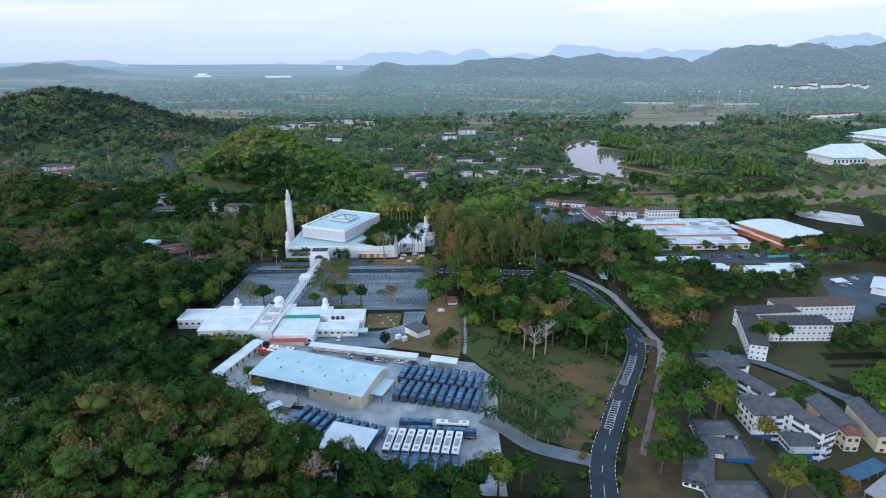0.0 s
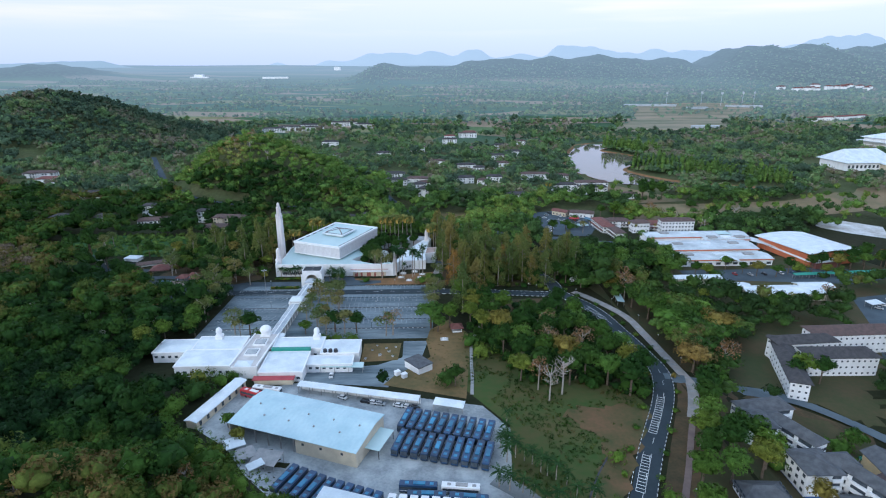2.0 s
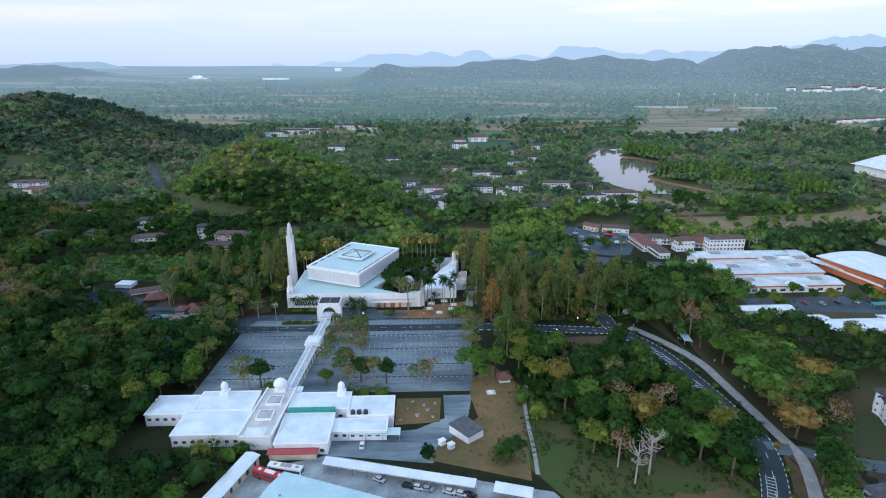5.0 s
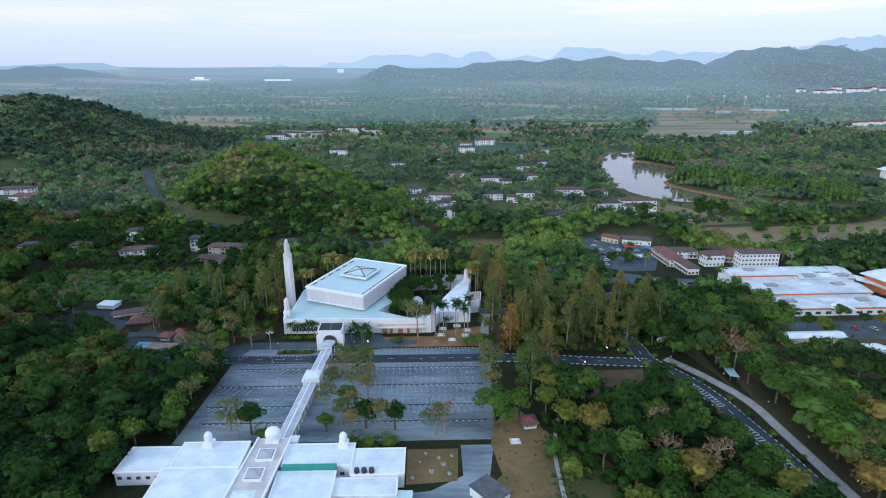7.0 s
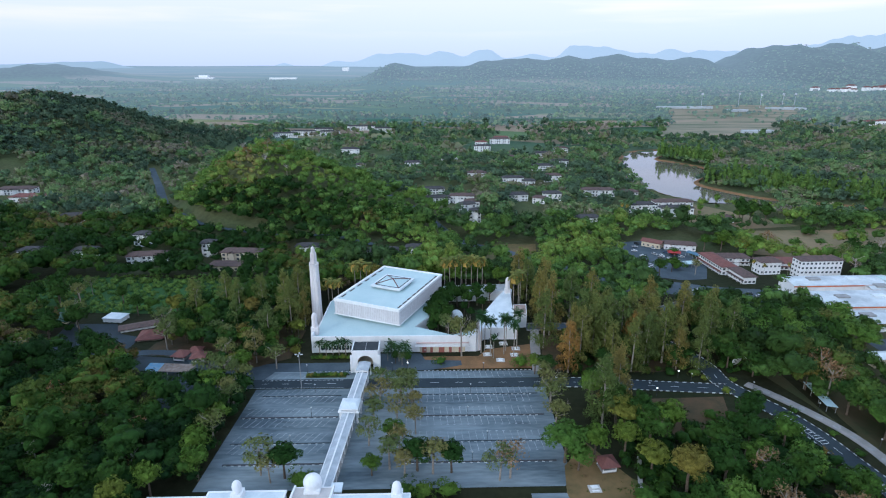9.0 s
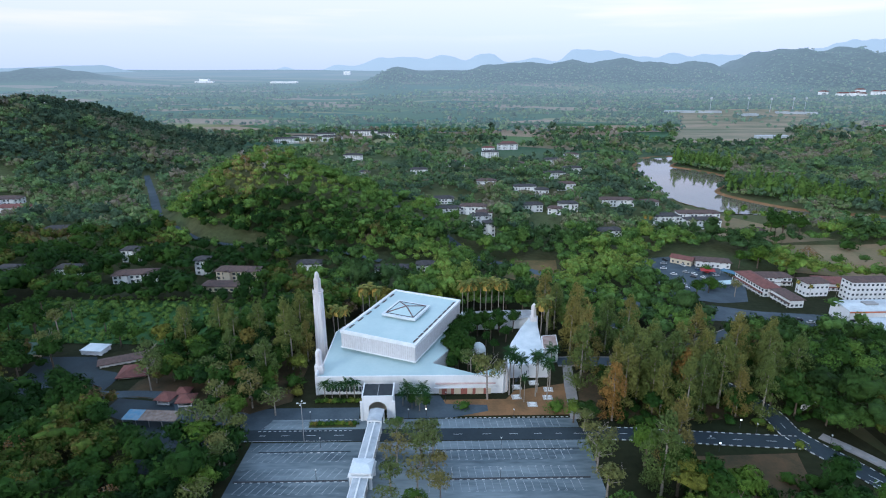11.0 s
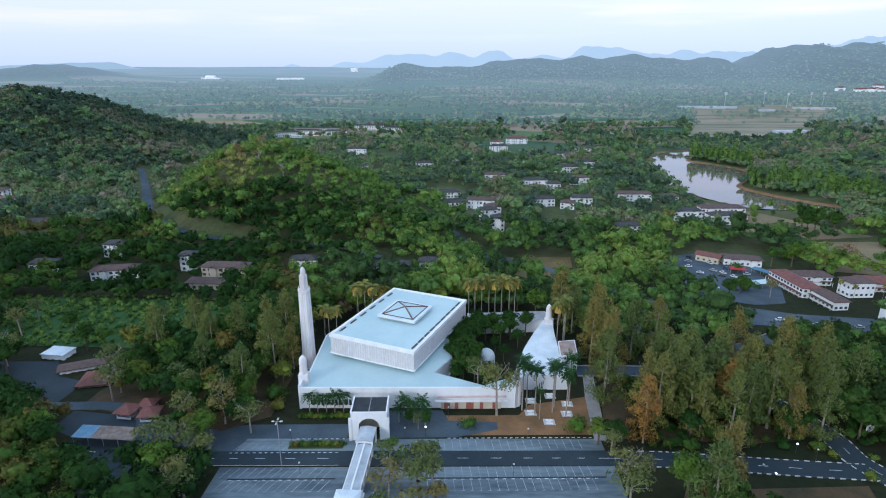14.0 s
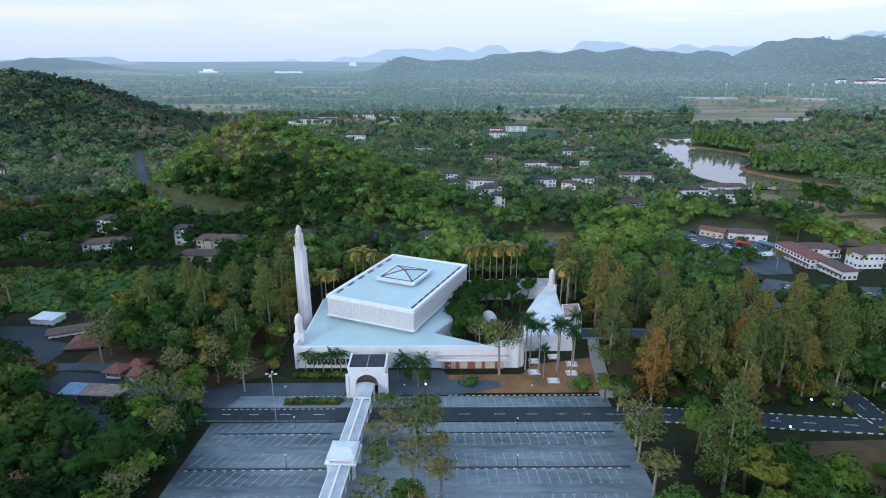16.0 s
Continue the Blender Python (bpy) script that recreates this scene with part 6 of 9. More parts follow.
for x, y in ((11.5, 273.0), (14.6, 270.6)):
    bm = box(bmesh.new(), -1.1, 1.1, -0.9, 0.9, -0.3, 2.0, 0.06)
    box(bm, -1.25, 1.25, -1.05, 1.05, 2.0, 2.15)
    single("service_box", bm, M_WHITE, "white metal service cabinet on the lawn", "cabinet", "service cabinets", at=pose(x, y, float(ground_z(x, y)), 0, 0, 35))


def bus_meshes():
    body = bmesh.new()
    box(body, -1.25, 1.25, -6, 6, 0.35, 3.15, 0.22)
    glass = bmesh.new()
    box(glass, -1.29, 1.29, -5.6, 5.6, 1.45, 2.45, 0.05)
    screen = bmesh.new()
    box(screen, -1.12, 1.12, -6.05, -5.9, 1.2, 2.75, 0.04)
    pods = bmesh.new()
    box(pods, -0.72, 0.72, -2.2, 1.6, 3.1, 3.42, 0.08)
    hatch = bmesh.new()
    box(hatch, -0.55, 0.55, -0.6, 0.6, 3.1, 3.24, 0.04)
    wheel = bmesh.new()
    bmesh.ops.create_cone(wheel, cap_ends=True, segments=12, radius1=0.5, radius2=0.5, depth=0.34, matrix=Matrix.Rotation(radians(90), 4, "Y"))
    stripe = bmesh.new()
    box(stripe, -1.27, 1.27, -5.7, 5.7, 0.95, 1.12)
    return [mesh_of(b, n) for b, n in ((body, "body"), (glass, "window_band"), (screen, "windscreen"), (pods, "roof_unit"), (hatch, "roof_hatch"), (wheel, "wheel"), (stripe, "side_stripe"))]


def bus(kind):
    col = {"navy": (M_BUSB, M_BUSL), "white": (M_BUSW, M_GREY), "red": (M_RED, M_BUSW)}[kind]
    meshes = bus_meshes()
    th = new(kind + "_bus")
    for me, m in zip(meshes, (col[0], M_GLASS, M_GLASS, col[1], col[1], M_RUBBER, M_BUSW if kind == "navy" else M_BUSB)):
        me.materials.append(m)
    body, glass, screen, pods, hatch, wheel, stripe = meshes
    for me, n in ((body, "body"), (glass, "window_band"), (screen, "windscreen"), (stripe, "side_stripe")):
        piece(n, me, th, Matrix())
    piece("roof_unit", pods, th, Matrix(), "raised roof cooling unit")
    for y in (-4.2, 3.6):
        piece("roof_hatch", hatch, th, pose(0, y, 0))
    for x in (-1.12, 1.12):
        for y in (-3.6, 3.2):
            piece("wheel", wheel, th, pose(x, y, 0.5))
    text = {"navy": "navy blue single-deck bus parked in the yard", "white": "white-roofed bus parked in a tight row", "red": "red and white bus parked by the shelter"}[kind]
    return tagged(th, text, "bus", "parked buses")


NAVY, WHITEB, REDB = bus("navy"), bus("white"), bus("red")
used = {"navy": 0, "white": 0, "red": 0}


def put_bus(kind, x, y, rot):
    m = pose(x, y, float(ground_z(x, y)) + 0.09, 0, 0, rot)
    src = {"navy": NAVY, "white": WHITEB, "red": REDB}[kind]
    if used[kind]:
        copy_thing(src, m)
    else:
        src.matrix_basis = m
    used[kind] += 1


for k in range(10):
    put_bus("navy", 16.2 + 3.36 * k, 236.6 - 1.0 * k, -18 + random.uniform(-1.5, 1.5))
    put_bus("navy", 14.6 + 3.36 * k, 223.3 - 0.9 * k, -17 + random.uniform(-1.5, 1.5))
    put_bus("navy", -20.5 + 3.1 * k, 204.0 - 1.25 * k, -24 + random.uniform(-1, 1))
for k in range(8):
    put_bus("white", 12.6 + 3.3 * k, 191.2 - 0.4 * k, -11)
    if k > 0:
        put_bus("navy", 11.0 + 3.3 * k, 178.2 - 0.4 * k, -9 + random.uniform(-3, 3))
put_bus("navy", 21.4, 201.2, 84)
put_bus("white", 34.6, 200.0, 83)
put_bus("navy", 24.0, 196.9, 86)
put_bus("navy", 36.8, 195.4, 81)
put_bus("red", -45.0, 255.5, 66)
put_bus("white", -40.5, 258.5, 76)


def car(seed, colour):
    th = new("parked_car")
    m = mat("car_paint_" + colour, {"white": (0.75, 0.75, 0.75), "silver": (0.4, 0.41, 0.42), "black": (0.02, 0.02, 0.025), "red": (0.35, 0.03, 0.03), "blue": (0.05, 0.09, 0.2)}[colour], rough=0.3, spec=0.6)
    bm = box(bmesh.new(), -0.85, 0.85, -2.1, 2.1, 0.3, 0.92, 0.15)
    part("body", bm, m, th)
    bm = box(bmesh.new(), -0.72, 0.72, -1.2, 1.5, 0.9, 1.45, 0.2)
    part("cabin", bm, M_GLASS, th)
    part("car_roof", box(bmesh.new(), -0.66, 0.66, -0.75, 1.1, 1.40, 1.49, 0.03), m, th)
    wm = mesh_of(cyl(bmesh.new(), 0, 0, -0.11, 0.11, 0.31, seg=10), "wheel", M_RUBBER)
    for x in (-0.78, 0.78):
        for y in (-1.3, 1.3):
            piece("wheel", wm, th, pose(x, y, 0.31, 0, 90, 0))
    return tagged(th, colour + " car parked on the asphalt", "car", "parked cars")


CAR_SPOTS = [("white", ((-17, 272.5, 2), (-9.5, 253.8, 60), (3, 249.8, 70), (13, 247.6, 68), (16.5, 246.6, 68), (-18, 228, 70), (150, 548, 20), (153, 541, 30), (262, 404, 10), (290, 350, 40), (300, 358, 40), (132, 520, 80), (136, 548, 75), (134, 560, 80), (166, 470, 85), (140, 472, 85), (128, 508, 70), (150, 566, 20))),
             ("silver", ((6, 249.0, 72), (146, 552, 40), (157, 536, 25), (240, 402, 8), (160, 530, 20), (284, 346, 40), (163, 545, 80), (133, 526, 80), (138, 570, 80), (158, 471, 85), (176, 468, 85), (150, 474, 80))),
             ("black", ((0, 250.6, 70), (19.5, 245.8, 66), (152, 533, 10), (250, 403, 5), (147, 543, 60), (134, 536, 78), (172, 472, 85), (142, 578, 20))), ("red", ((160, 552, 15), (230, 403, 5))), ("blue", ((156, 556, 30), (270, 404, 5)))]
for colour, spots in CAR_SPOTS:
    src = None
    for x, y, r in spots:
        m = pose(x, y, float(ground_z(x, y)) + 0.12, 0, 0, r)
        if src is None:
            src = car(1, colour)
            src.matrix_basis = m
        else:
            copy_thing(src, m)


# hostels, flats and halls to the east
G1, G2 = "student hostels", "staff flats"
house("hostel_block", 211, 279.5, -1, 31, 9.5, 9.6, 2.6, "hip", M_WHITE, M_DARKT, 3, 12, "white three-storey hostel with a dark tiled roof", "hostel", G1, "flr", 3, z=-4.4, size=(0.85, 0.8))
house("hostel_block", 232, 300.5, 2, 42, 10, 10.2, 2.8, "hip", M_WHITE, M_BROWNT, 3, 15, "white three-storey hostel with a brown-black tiled roof", "hostel", G1, "flr", 3, z=-4.4, size=(0.85, 0.8))
house("hostel_block", 203, 292.5, 4, 30, 8, 9.8, 2.4, "hip", M_WHITE, M_DARKT, 3, 10, "white hostel wing with a dark tiled roof", "hostel", G1, "flr", 3, z=-4.4, size=(0.85, 0.8))
house("hostel_block", 186.5, 277, 70, 44, 7.4, 8.6, 2.0, "hip", M_WHITE, M_DARKT, 3, 12, "long white hostel wing with a dark tiled roof", "hostel", G1, "flrb", 3, z=-4.4, size=(0.85, 0.8))
FLATS = ((146.4, 232.6, -2, 10.5, 12.5, 4.6, 3, 0, "white staff flats with grey tiled roof and balconies"), (153.5, 240.5, 8, 20, 8.5, 4.6, 3, 0, "white staff flats wing with a broad grey roof"),
         (157.2, 226.5, -68, 20, 6.5, 4.3, 3, 0, "white balcony wing of the flats"),
         (152.2, 208.2, -1, 12.0, 12.6, 4.5, 4, 2.6, "white four-storey flats with a blue base and grey roof"), (160.2, 209.0, 2, 12, 6.5, 4.4, 4, 0, "white rear wing of the flats"),
         (164.4, 200.8, -68, 19, 6.2, 4.2, 4, 0, "white wing of the flats with stepped balconies"), (160.8, 195.0, -2, 12.8, 7.2, -1.0, 2, 3.4, "white two-storey flats with a bright blue base"),
         (128.5, 197, -4, 14, 8, 3.2, 3, 0, "white staff flats with grey roof among trees"), (124, 187.5, -14, 20, 8.5, 3.0, 3, 0, "white staff flats with broad grey roof"),
         (130, 184.5, -2, 9, 7, 2.6, 3, 2.0, "white stair block of the flats with blue base"), (114.5, 178.5, 64, 22, 8.5, 3.0, 3, 0, "white staff flats wing with grey roof"), (120, 166, -3, 18, 8, 2.6, 3, 0, "white staff flats with grey roof beside trees"))


def balconies(th, w, d, h, rows, side):
    """Stacked balconies: on each storey a dark panel, the recess's shade as colour, behind a white parapet."""
    for k in range(rows):
        z = h - 2.7 * (k + 1) + 0.3
        if z < 0.3:
            continue
        spots = (w * 0.30,) if side == "f" else tuple(w * u for u in (-0.32, 0.0, 0.32))
        for x in spots:
            part("balcony_opening", box(bmesh.new(), x - w * 0.12, x + w * 0.12, -d / 2 - 0.05, -d / 2 + 0.06, z + 0.5, z + 2.0), M_GLASS, th, "dark panel for a shaded balcony opening")
            part("balcony", box(bmesh.new(), x - w * 0.14, x + w * 0.14, -d / 2 - 0.9, -d / 2 - 0.02, z - 0.35, z + 0.55, 0.03), M_WHITE, th, "white balcony parapet")


for x, y, r, w, d, eave, rows, base, label in FLATS:
    low = float(ground_z(x, y)) - 0.3
    th = house("flat_block", x, y, r, w, d, eave - low, 2.1, "hip", M_WHITE, M_SLATE, rows, 0, label, "flats", G2, "lr", 4, z=low, base=base or None, over=0.5)
    balconies(th, w, d, eave - low, rows, "f" if abs(r) < 30 else "wing")
th = house("town_house", 181.0, 209.0, 86, 18, 8.0, 7.6, 2.4, "gable", M_YELL, M_SLATE, 2, 6, "yellow terraced house with a grey roof", "house", G2, "flr", 2, z=-8.0)
part("porch_roof", gable(bmesh.new(), 5.0, 4.0, 6.6, 1.3, 0.4), M_BROWNT, th).matrix_basis = pose(-4.5, 4.6, 0)
house("town_house", 180.5, 198.4, -4, 5, 5, 7.8, 2.4, "hip", M_CREAM, M_REDT, 2, 2, "cream end tower with a small red roof", "house", G2, "flr", 2, z=-8.0)
house("town_house", 195.0, 205.5, 80, 22, 8.0, 7.2, 2.4, "gable", M_CREAM, M_SLATE, 2, 8, "cream terraced house with a grey roof", "house", G2, "flr", 2, z=-8.2)
house("cottage", 256, 281, 12, 13, 9, 3.8, 2.6, "hip", M_CREAM, M_BROWNT, 1, 4, "cream bungalow with a dark hipped roof", "house", "", "flr", 2, z=-4.6)
house("cottage", 246.5, 287.5, 10, 6, 5, 2.8, 1.4, "hip", M_WHITE, M_DARKT, 1, 2, "small white gatehouse with a dark roof", "house", "", "f", 1, z=-4.6)
house("store", 303, 340, 48, 22, 8, 4.0, 1.0, "gable", M_WHITE, M_ROOFW, 1, 6, "white store with a pale roof", "store", "", "f", 1, z=-4.6)
shelter("carport", 283, 349, 15, 9, 5, 2.8, "pale carport roof on posts")
shelter("pool_roof", 174.5, 182.5, 22, 20, 5.2, 2.6, "dark blue sheet roof over a walkway", roofm=mat("dull_blue_sheet", (0.05, 0.12, 0.19), (0.035, 0.09, 0.15), 0.5, scale=0.4))
shelter("carport", 176, 173, 30, 16, 8, 2.6, "grey carport roof on posts", roofm=M_GREY)
shelter("green_roof", 181, 219, -10, 5, 3.4, 2.8, "small green roofed stand", roofm=M_GREENR)

# market hall
th = thing("market_hall", 232, 444, 1, -4.4, "long low market hall with white roofs and orange trim", "market hall")
for x0, x1, y0, y1, h in ((-38, 42, 22, 37, 7.2), (-36, 34, -6, 16, 6.2), (-38, 34, -24, -8, 4.8), (4, 40, 16, 22, 6.6)):
    part("wall", box(bmesh.new(), x0 + 0.4, x1 - 0.4, y0 + 0.4, y1 - 0.4, -1, h), M_WHITE, th)
    r = part("roof", gable(bmesh.new(), x1 - x0, y1 - y0, h + 0.2, 1.1, 0.2), mat("weathered_white_sheet", (0.62, 0.66, 0.68), (0.40, 0.43, 0.45), 0.6, scale=0.12, detail=6.0), th)
    for k in range(3):
        u = x0 + (x1 - x0) * (0.2 + 0.3 * k)
        part("roof_monitor", box(bmesh.new(), u - 3.5, u + 3.5, (y0 + y1) / 2 - 2.0, (y0 + y1) / 2 + 2.0, h + 0.8, h + 2.0, 0.1), M_ROOFW if k % 2 else M_GREY, th)
    r.matrix_basis = pose((x0 + x1) / 2, (y0 + y1) / 2, 0)
    part("trim", box(bmesh.new(), x0, x1, y0 - 0.3, y0 - 0.05, h - 0.8, h - 0.1), M_ORANGE, th, "orange fascia")
    for k in range(int((x1 - x0) / 6)):
        piece("window", window_mesh(3.2, 1.6), th, pose(x0 + 3 + 6 * k, y0 + 0.36, 1.8))
part("entrance_gable", gable(bmesh.new(), 9, 12, 5.0, 2.0, 0.2), M_ROOFW, th).matrix_basis = pose(2, -25, 0, 0, 0, 90)
part("court_roof", hip(bmesh.new(), 10, 8, 8.6, 1.4, 0.2), M_ROOFA, th).matrix_basis = pose(24, 28, 0)
HOUSE_SPOTS.append((232, 444, 40))
shelter("link_roof", 282, 455, -58, 30, 8, 5.2, "white covered link roof")
th = thing("sports_hall", 304, 444, 11, -5.4, "large hall with a curved white roof and orange walls", "hall")
bm = bmesh.new()
rows = []
for i in range(11):
    u = i / 10
    x = -22 + 44 * u
    rows.append([bm.verts.new((x, y, 8.6 + 2.6 * math.sin(math.pi * (0.15 + 0.75 * u)) - 0.03 * y)) for y in (-26, 26)])
for a, b in zip(rows, rows[1:]):
    bm.faces.new((a[0], b[0], b[1], a[1]))
r = bmesh.ops.extrude_face_region(bm, geom=bm.faces[:])
for g in r["geom"]:
    if isinstance(g, bmesh.types.BMVert):
        g.co.z += 0.5
bmesh.ops.recalc_face_normals(bm, faces=bm.faces[:])
part("roof", bm, M_ROOFW, th, "curved white roof")
part("wall", box(bmesh.new(), -20, 20, -24, 24, -1, 9.0), M_ORANGE, th, "orange wall")
part("wall_band", box(bmesh.new(), -20.3, 20.3, -24.3, 24.3, 4.4, 5.6), M_WHITE, th)
part("porch", box(bmesh.new(), -19, 2, -29, -24.4, -1, 5.6), M_REDT, th)
part("porch_roof", box(bmesh.new(), -20, 3, -30, -24.4, 5.6, 6.1), M_ROOFW, th)
HOUSE_SPOTS.append((303, 440, 36))
for x, y, w, d in ((238, 365, 46, 13), (214, 372, 14, 10), (262, 372, 20, 8), (196, 388, 30, 6)):
    house("low_store", x, y, 1, w, d, 4.6, 1.2, "gable", M_CREAM, M_ROOFW, 1, max(2, int(w / 5)), "low store with a white sheet roof", "store", "stores", "f", 1, z=-4.5)
shelter("green_walk", 300, 398, 4, 70, 3.0, 2.6, "long green roofed walk", roofm=M_GREENR)
house("hostel_block", 232, 503, 1, 27, 9, 12.5, 2.0, "hip", M_WHITE, M_BROWNT, 4, 10, "white four-storey hostel with brown roof", "hostel", G1, "flr", 3, z=-6.0)
house("hostel_block", 205, 512, 3, 14, 9, 8.5, 2.4, "hip", M_WHITE, M_BROWNT, 2, 5, "white hostel with brown roof behind trees", "hostel", G1, "flr", 3, z=-6.0)
th = thing("great_hall", 615, 810, 5, -4, "big white hall with a broad pale roof", "hall")
part("wall", box(bmesh.new(), -36, 36, -24, 24, -2, 9), M_WHITE, th)
part("roof", hip(bmesh.new(), 72, 48, 9, 15, 3.5, ridge=15), M_ROOFW, th)
part("porch_roof", hip(bmesh.new(), 40, 12, 7.5, 2, 1.0), M_ROOFW, th).matrix_basis = pose(30, -30, 0)
part("porch_wall", box(bmesh.new(), 12, 48, -35, -25, -2, 7), M_CREAM, th)
for k in range(12):
    piece("window", window_mesh(3.0, 4.0), th, pose(-33 + 6 * k, -24.1, 3.5))
HOUSE_SPOTS.append((615, 810, 50))
th = thing("great_hall", 840, 1010, 20, -4, "white tiered hall on the rise", "hall")
part("wall", box(bmesh.new(), -50, 50, -30, 30, -2, 14), M_WHITE, th)
part("roof", hip(bmesh.new(), 104, 64, 14, 10, 3.0, ridge=26), M_ROOFW, th)
part("roof_band", box(bmesh.new(), -58, 58, -38, 38, 7, 8.2), M_ROOFW, th)
HOUSE_SPOTS.append((840, 1010, 70))

# village houses among the trees
V = "village houses"
VILLAGE = [(-15, 762, 8, 26, 9, 6, 0), (-9, 712, 5, 22, 9, 6, 0), (15, 719, -6, 24, 9, 8, 1), (23, 694, 0, 14, 8, 8, 1), (17, 672, 10, 14, 8, 9.5, 0), (22, 642, -4, 10, 8, 11, 0), (79, 812, 4, 24, 9, 8, 0), (95, 797, -6, 14, 9, 7, 0),
           (72, 728, 3, 20, 9, 7, 0), (92, 716, -20, 12, 8, 6, 1), (128, 826, 0, 20, 9, 8, 1), (107, 728, 0, 18, 9, 8, 0), (160, 748, -3, 34, 9, 7, 1), (192, 742, -8, 16, 9, 6, 1), (180, 678, 2, 26, 9, 8, 0),
           (211, 680, 0, 36, 10, 10, 1), (208, 664, 0, 30, 9, 8, 0), (67, 1074, 0, 26, 10, 9, 0), (106, 1165, 6, 34, 10, 9, 1), (96, 975, 0, 20, 9, 7, 1), (160, 932, 0, 24, 9, 8, 0), (-108, 900, 0, 10, 8, 9, 0), (-141, 1052, 0, 28, 10, 8, 0),
           (-288, 1248, 10, 44, 10, 9, 0), (-262, 1288, -8, 50, 10, 9, 0), (-212, 1285, 6, 40, 10, 9, 0), (-162, 1376, 0, 60, 10, 9, 0), (-110, 1340, 5, 40, 10, 9, 0), (-230, 1330, 5, 40, 10, 9, 0),
           (-178, 560, 8, 9, 8, 10, 0), (-148, 541, -4, 26, 9, 9, 1), (-150, 527, -4, 30, 9, 4, 1), (-108, 565, 2, 16, 8, 4, 0), (-52, 556, 3, 22, 8, 4.5, 0), (-28, 563, -4, 14, 8, 4.5, 0), (-215, 545, 10, 26, 9, 6, 1), (-236, 585, 0, 14, 8, 9, 0),
           (-262, 552, 4, 14, 8, 7, 0), (-296, 548, 0, 16, 9, 7, 0), (-320, 640, 10, 24, 9, 5, 0), (-245, 735, 0, 20, 8, 6, 0), (-398, 700, 5, 30, 12, 5, 2), (-425, 724, 5, 34, 12, 6, 1), (130, 900, 6, 26, 9, 7, 0),
           (40, 850, 0, 22, 9, 7, 1), (-40, 930, 4, 22, 9, 7, 0), (10, 990, 0, 26, 9, 7, 1), (150, 1010, 4, 24, 9, 7, 0), (190, 1060, 0, 22, 9, 7, 1), (240, 640, 0, 16, 8, 5, 1), (120, 640, 8, 20, 9, 6, 0), (112, 1195, 0, 26, 9, 8, 2), (70, 1130, 0, 20, 9, 8, 2)]
for x, y, r, w, d, h, tile in VILLAGE:
    k = max(2, int(w / 3.2))
    rows = max(1, int(h / 2.9))
    yellow = (x, y) in ((-148, 541), (-150, 527))
    col = ("grey", "brown", "red")[tile]
    house("village_house", x, y, r, w, d, h, 2.2, "hip", M_CREAM if yellow else M_WHITE, (M_DARKT, M_BROWNT, M_REDT)[tile], rows, k,
          ("yellow" if yellow else "white") + " house with a " + col + " tiled roof among trees", "house", V, "f" if y > 800 else "fr", 2, size=(1.7, 1.5))
# shops beside the lane
S = "shops by the lane"
for x, y, r, w, d, h, tile, text in ((177, 522.5, -86, 29, 10, 6.0, M_REDT, "white two-storey shop row with a dull red roof"), (181.5, 498.5, -86, 17, 8, 5.0, M_BROWNT, "white shop row with a brown roof"),
                                     (192, 531.5, -4, 20, 9, 5.6, M_BROWNT, "white rear shop wing with a brown roof"), (228, 522, -8, 25, 13, 5.0, M_REDT, "white shop with a red-brown hipped roof")):
    th = house("shop", x, y, r, w, d, h, 2.2, "hip", M_WHITE, tile, 2 if h > 5.2 else 1, int(w / 2.6), text, "shop", S, "flr", 3, size=(1.5, 1.3))
    part("verandah_roof", box(bmesh.new(), -w / 2, w / 2, -d / 2 - 1.8, -d / 2 - 0.05, 2.7, 2.9), tile, th)
    for k in range(int(w / 4) + 1):
        part("post", box(bmesh.new(), -w / 2 + 0.2 + k * (w - 0.4) / int(w / 4) - 0.1, -w / 2 + 0.2 + k * (w - 0.4) / int(w / 4) + 0.1, -d / 2 - 1.7, -d / 2 - 1.5, -0.8, 2.7), M_WHITE, th)
house("shop", 170, 566, -15, 22, 9, 4.5, 1.8, "hip", M_WHITE, M_BROWNT, 1, 7, "white shop with stalls beside a lane", "shop", S, "flr", 2)
house("shop", 152, 572, -40, 14, 8, 4.0, 1.6, "gable", M_CREAM, M_REDT, 1, 4, "cream shop with a red roof", "shop", S, "flr", 2)
shelter("market_stall", 159, 549, -15, 9, 5, 2.8, "red roofed market stall", roofm=M_RED)
shelter("market_stall", 172, 545, -60, 12, 4, 2.8, "turquoise roofed market stall", roofm=M_BUSL)
shelter("market_stall", 160, 525, 10, 10, 5, 2.8, "pale roofed market stall", roofm=M_ROOFA)

# buildings west of the car park
house("camp_office", -183, 441, -8, 10, 7, 4.0, 0, "flat", M_WHITE, M_ROOFW, 1, 3, "small white office with a flat roof", "office", "", "flr", 2, z=-5.0)
house("camp_office", -166, 431, 24, 17, 5.5, 3.4, 0.9, "gable", M_WHITE, M_BROWNT, 1, 6, "long worn office wing with a brown roof", "office", "", "flr", 2, z=-5.0)
house("camp_office", -155, 421, 10, 11, 10, 3.2, 2.8, "hip", M_CREAM, M_REDT, 1, 3, "office with a dark red hipped roof", "office", "", "flr", 2, z=-5.0)
house("camp_office", -212, 442, -10, 14, 9, 3.6, 2.0, "hip", M_CREAM, mat("moss_green_tile", (0.07, 0.12, 0.09), (0.05, 0.08, 0.06), 0.8), 1, 3, "bungalow with a mossy green roof", "house", "", "flr", 2, z=-5.0)
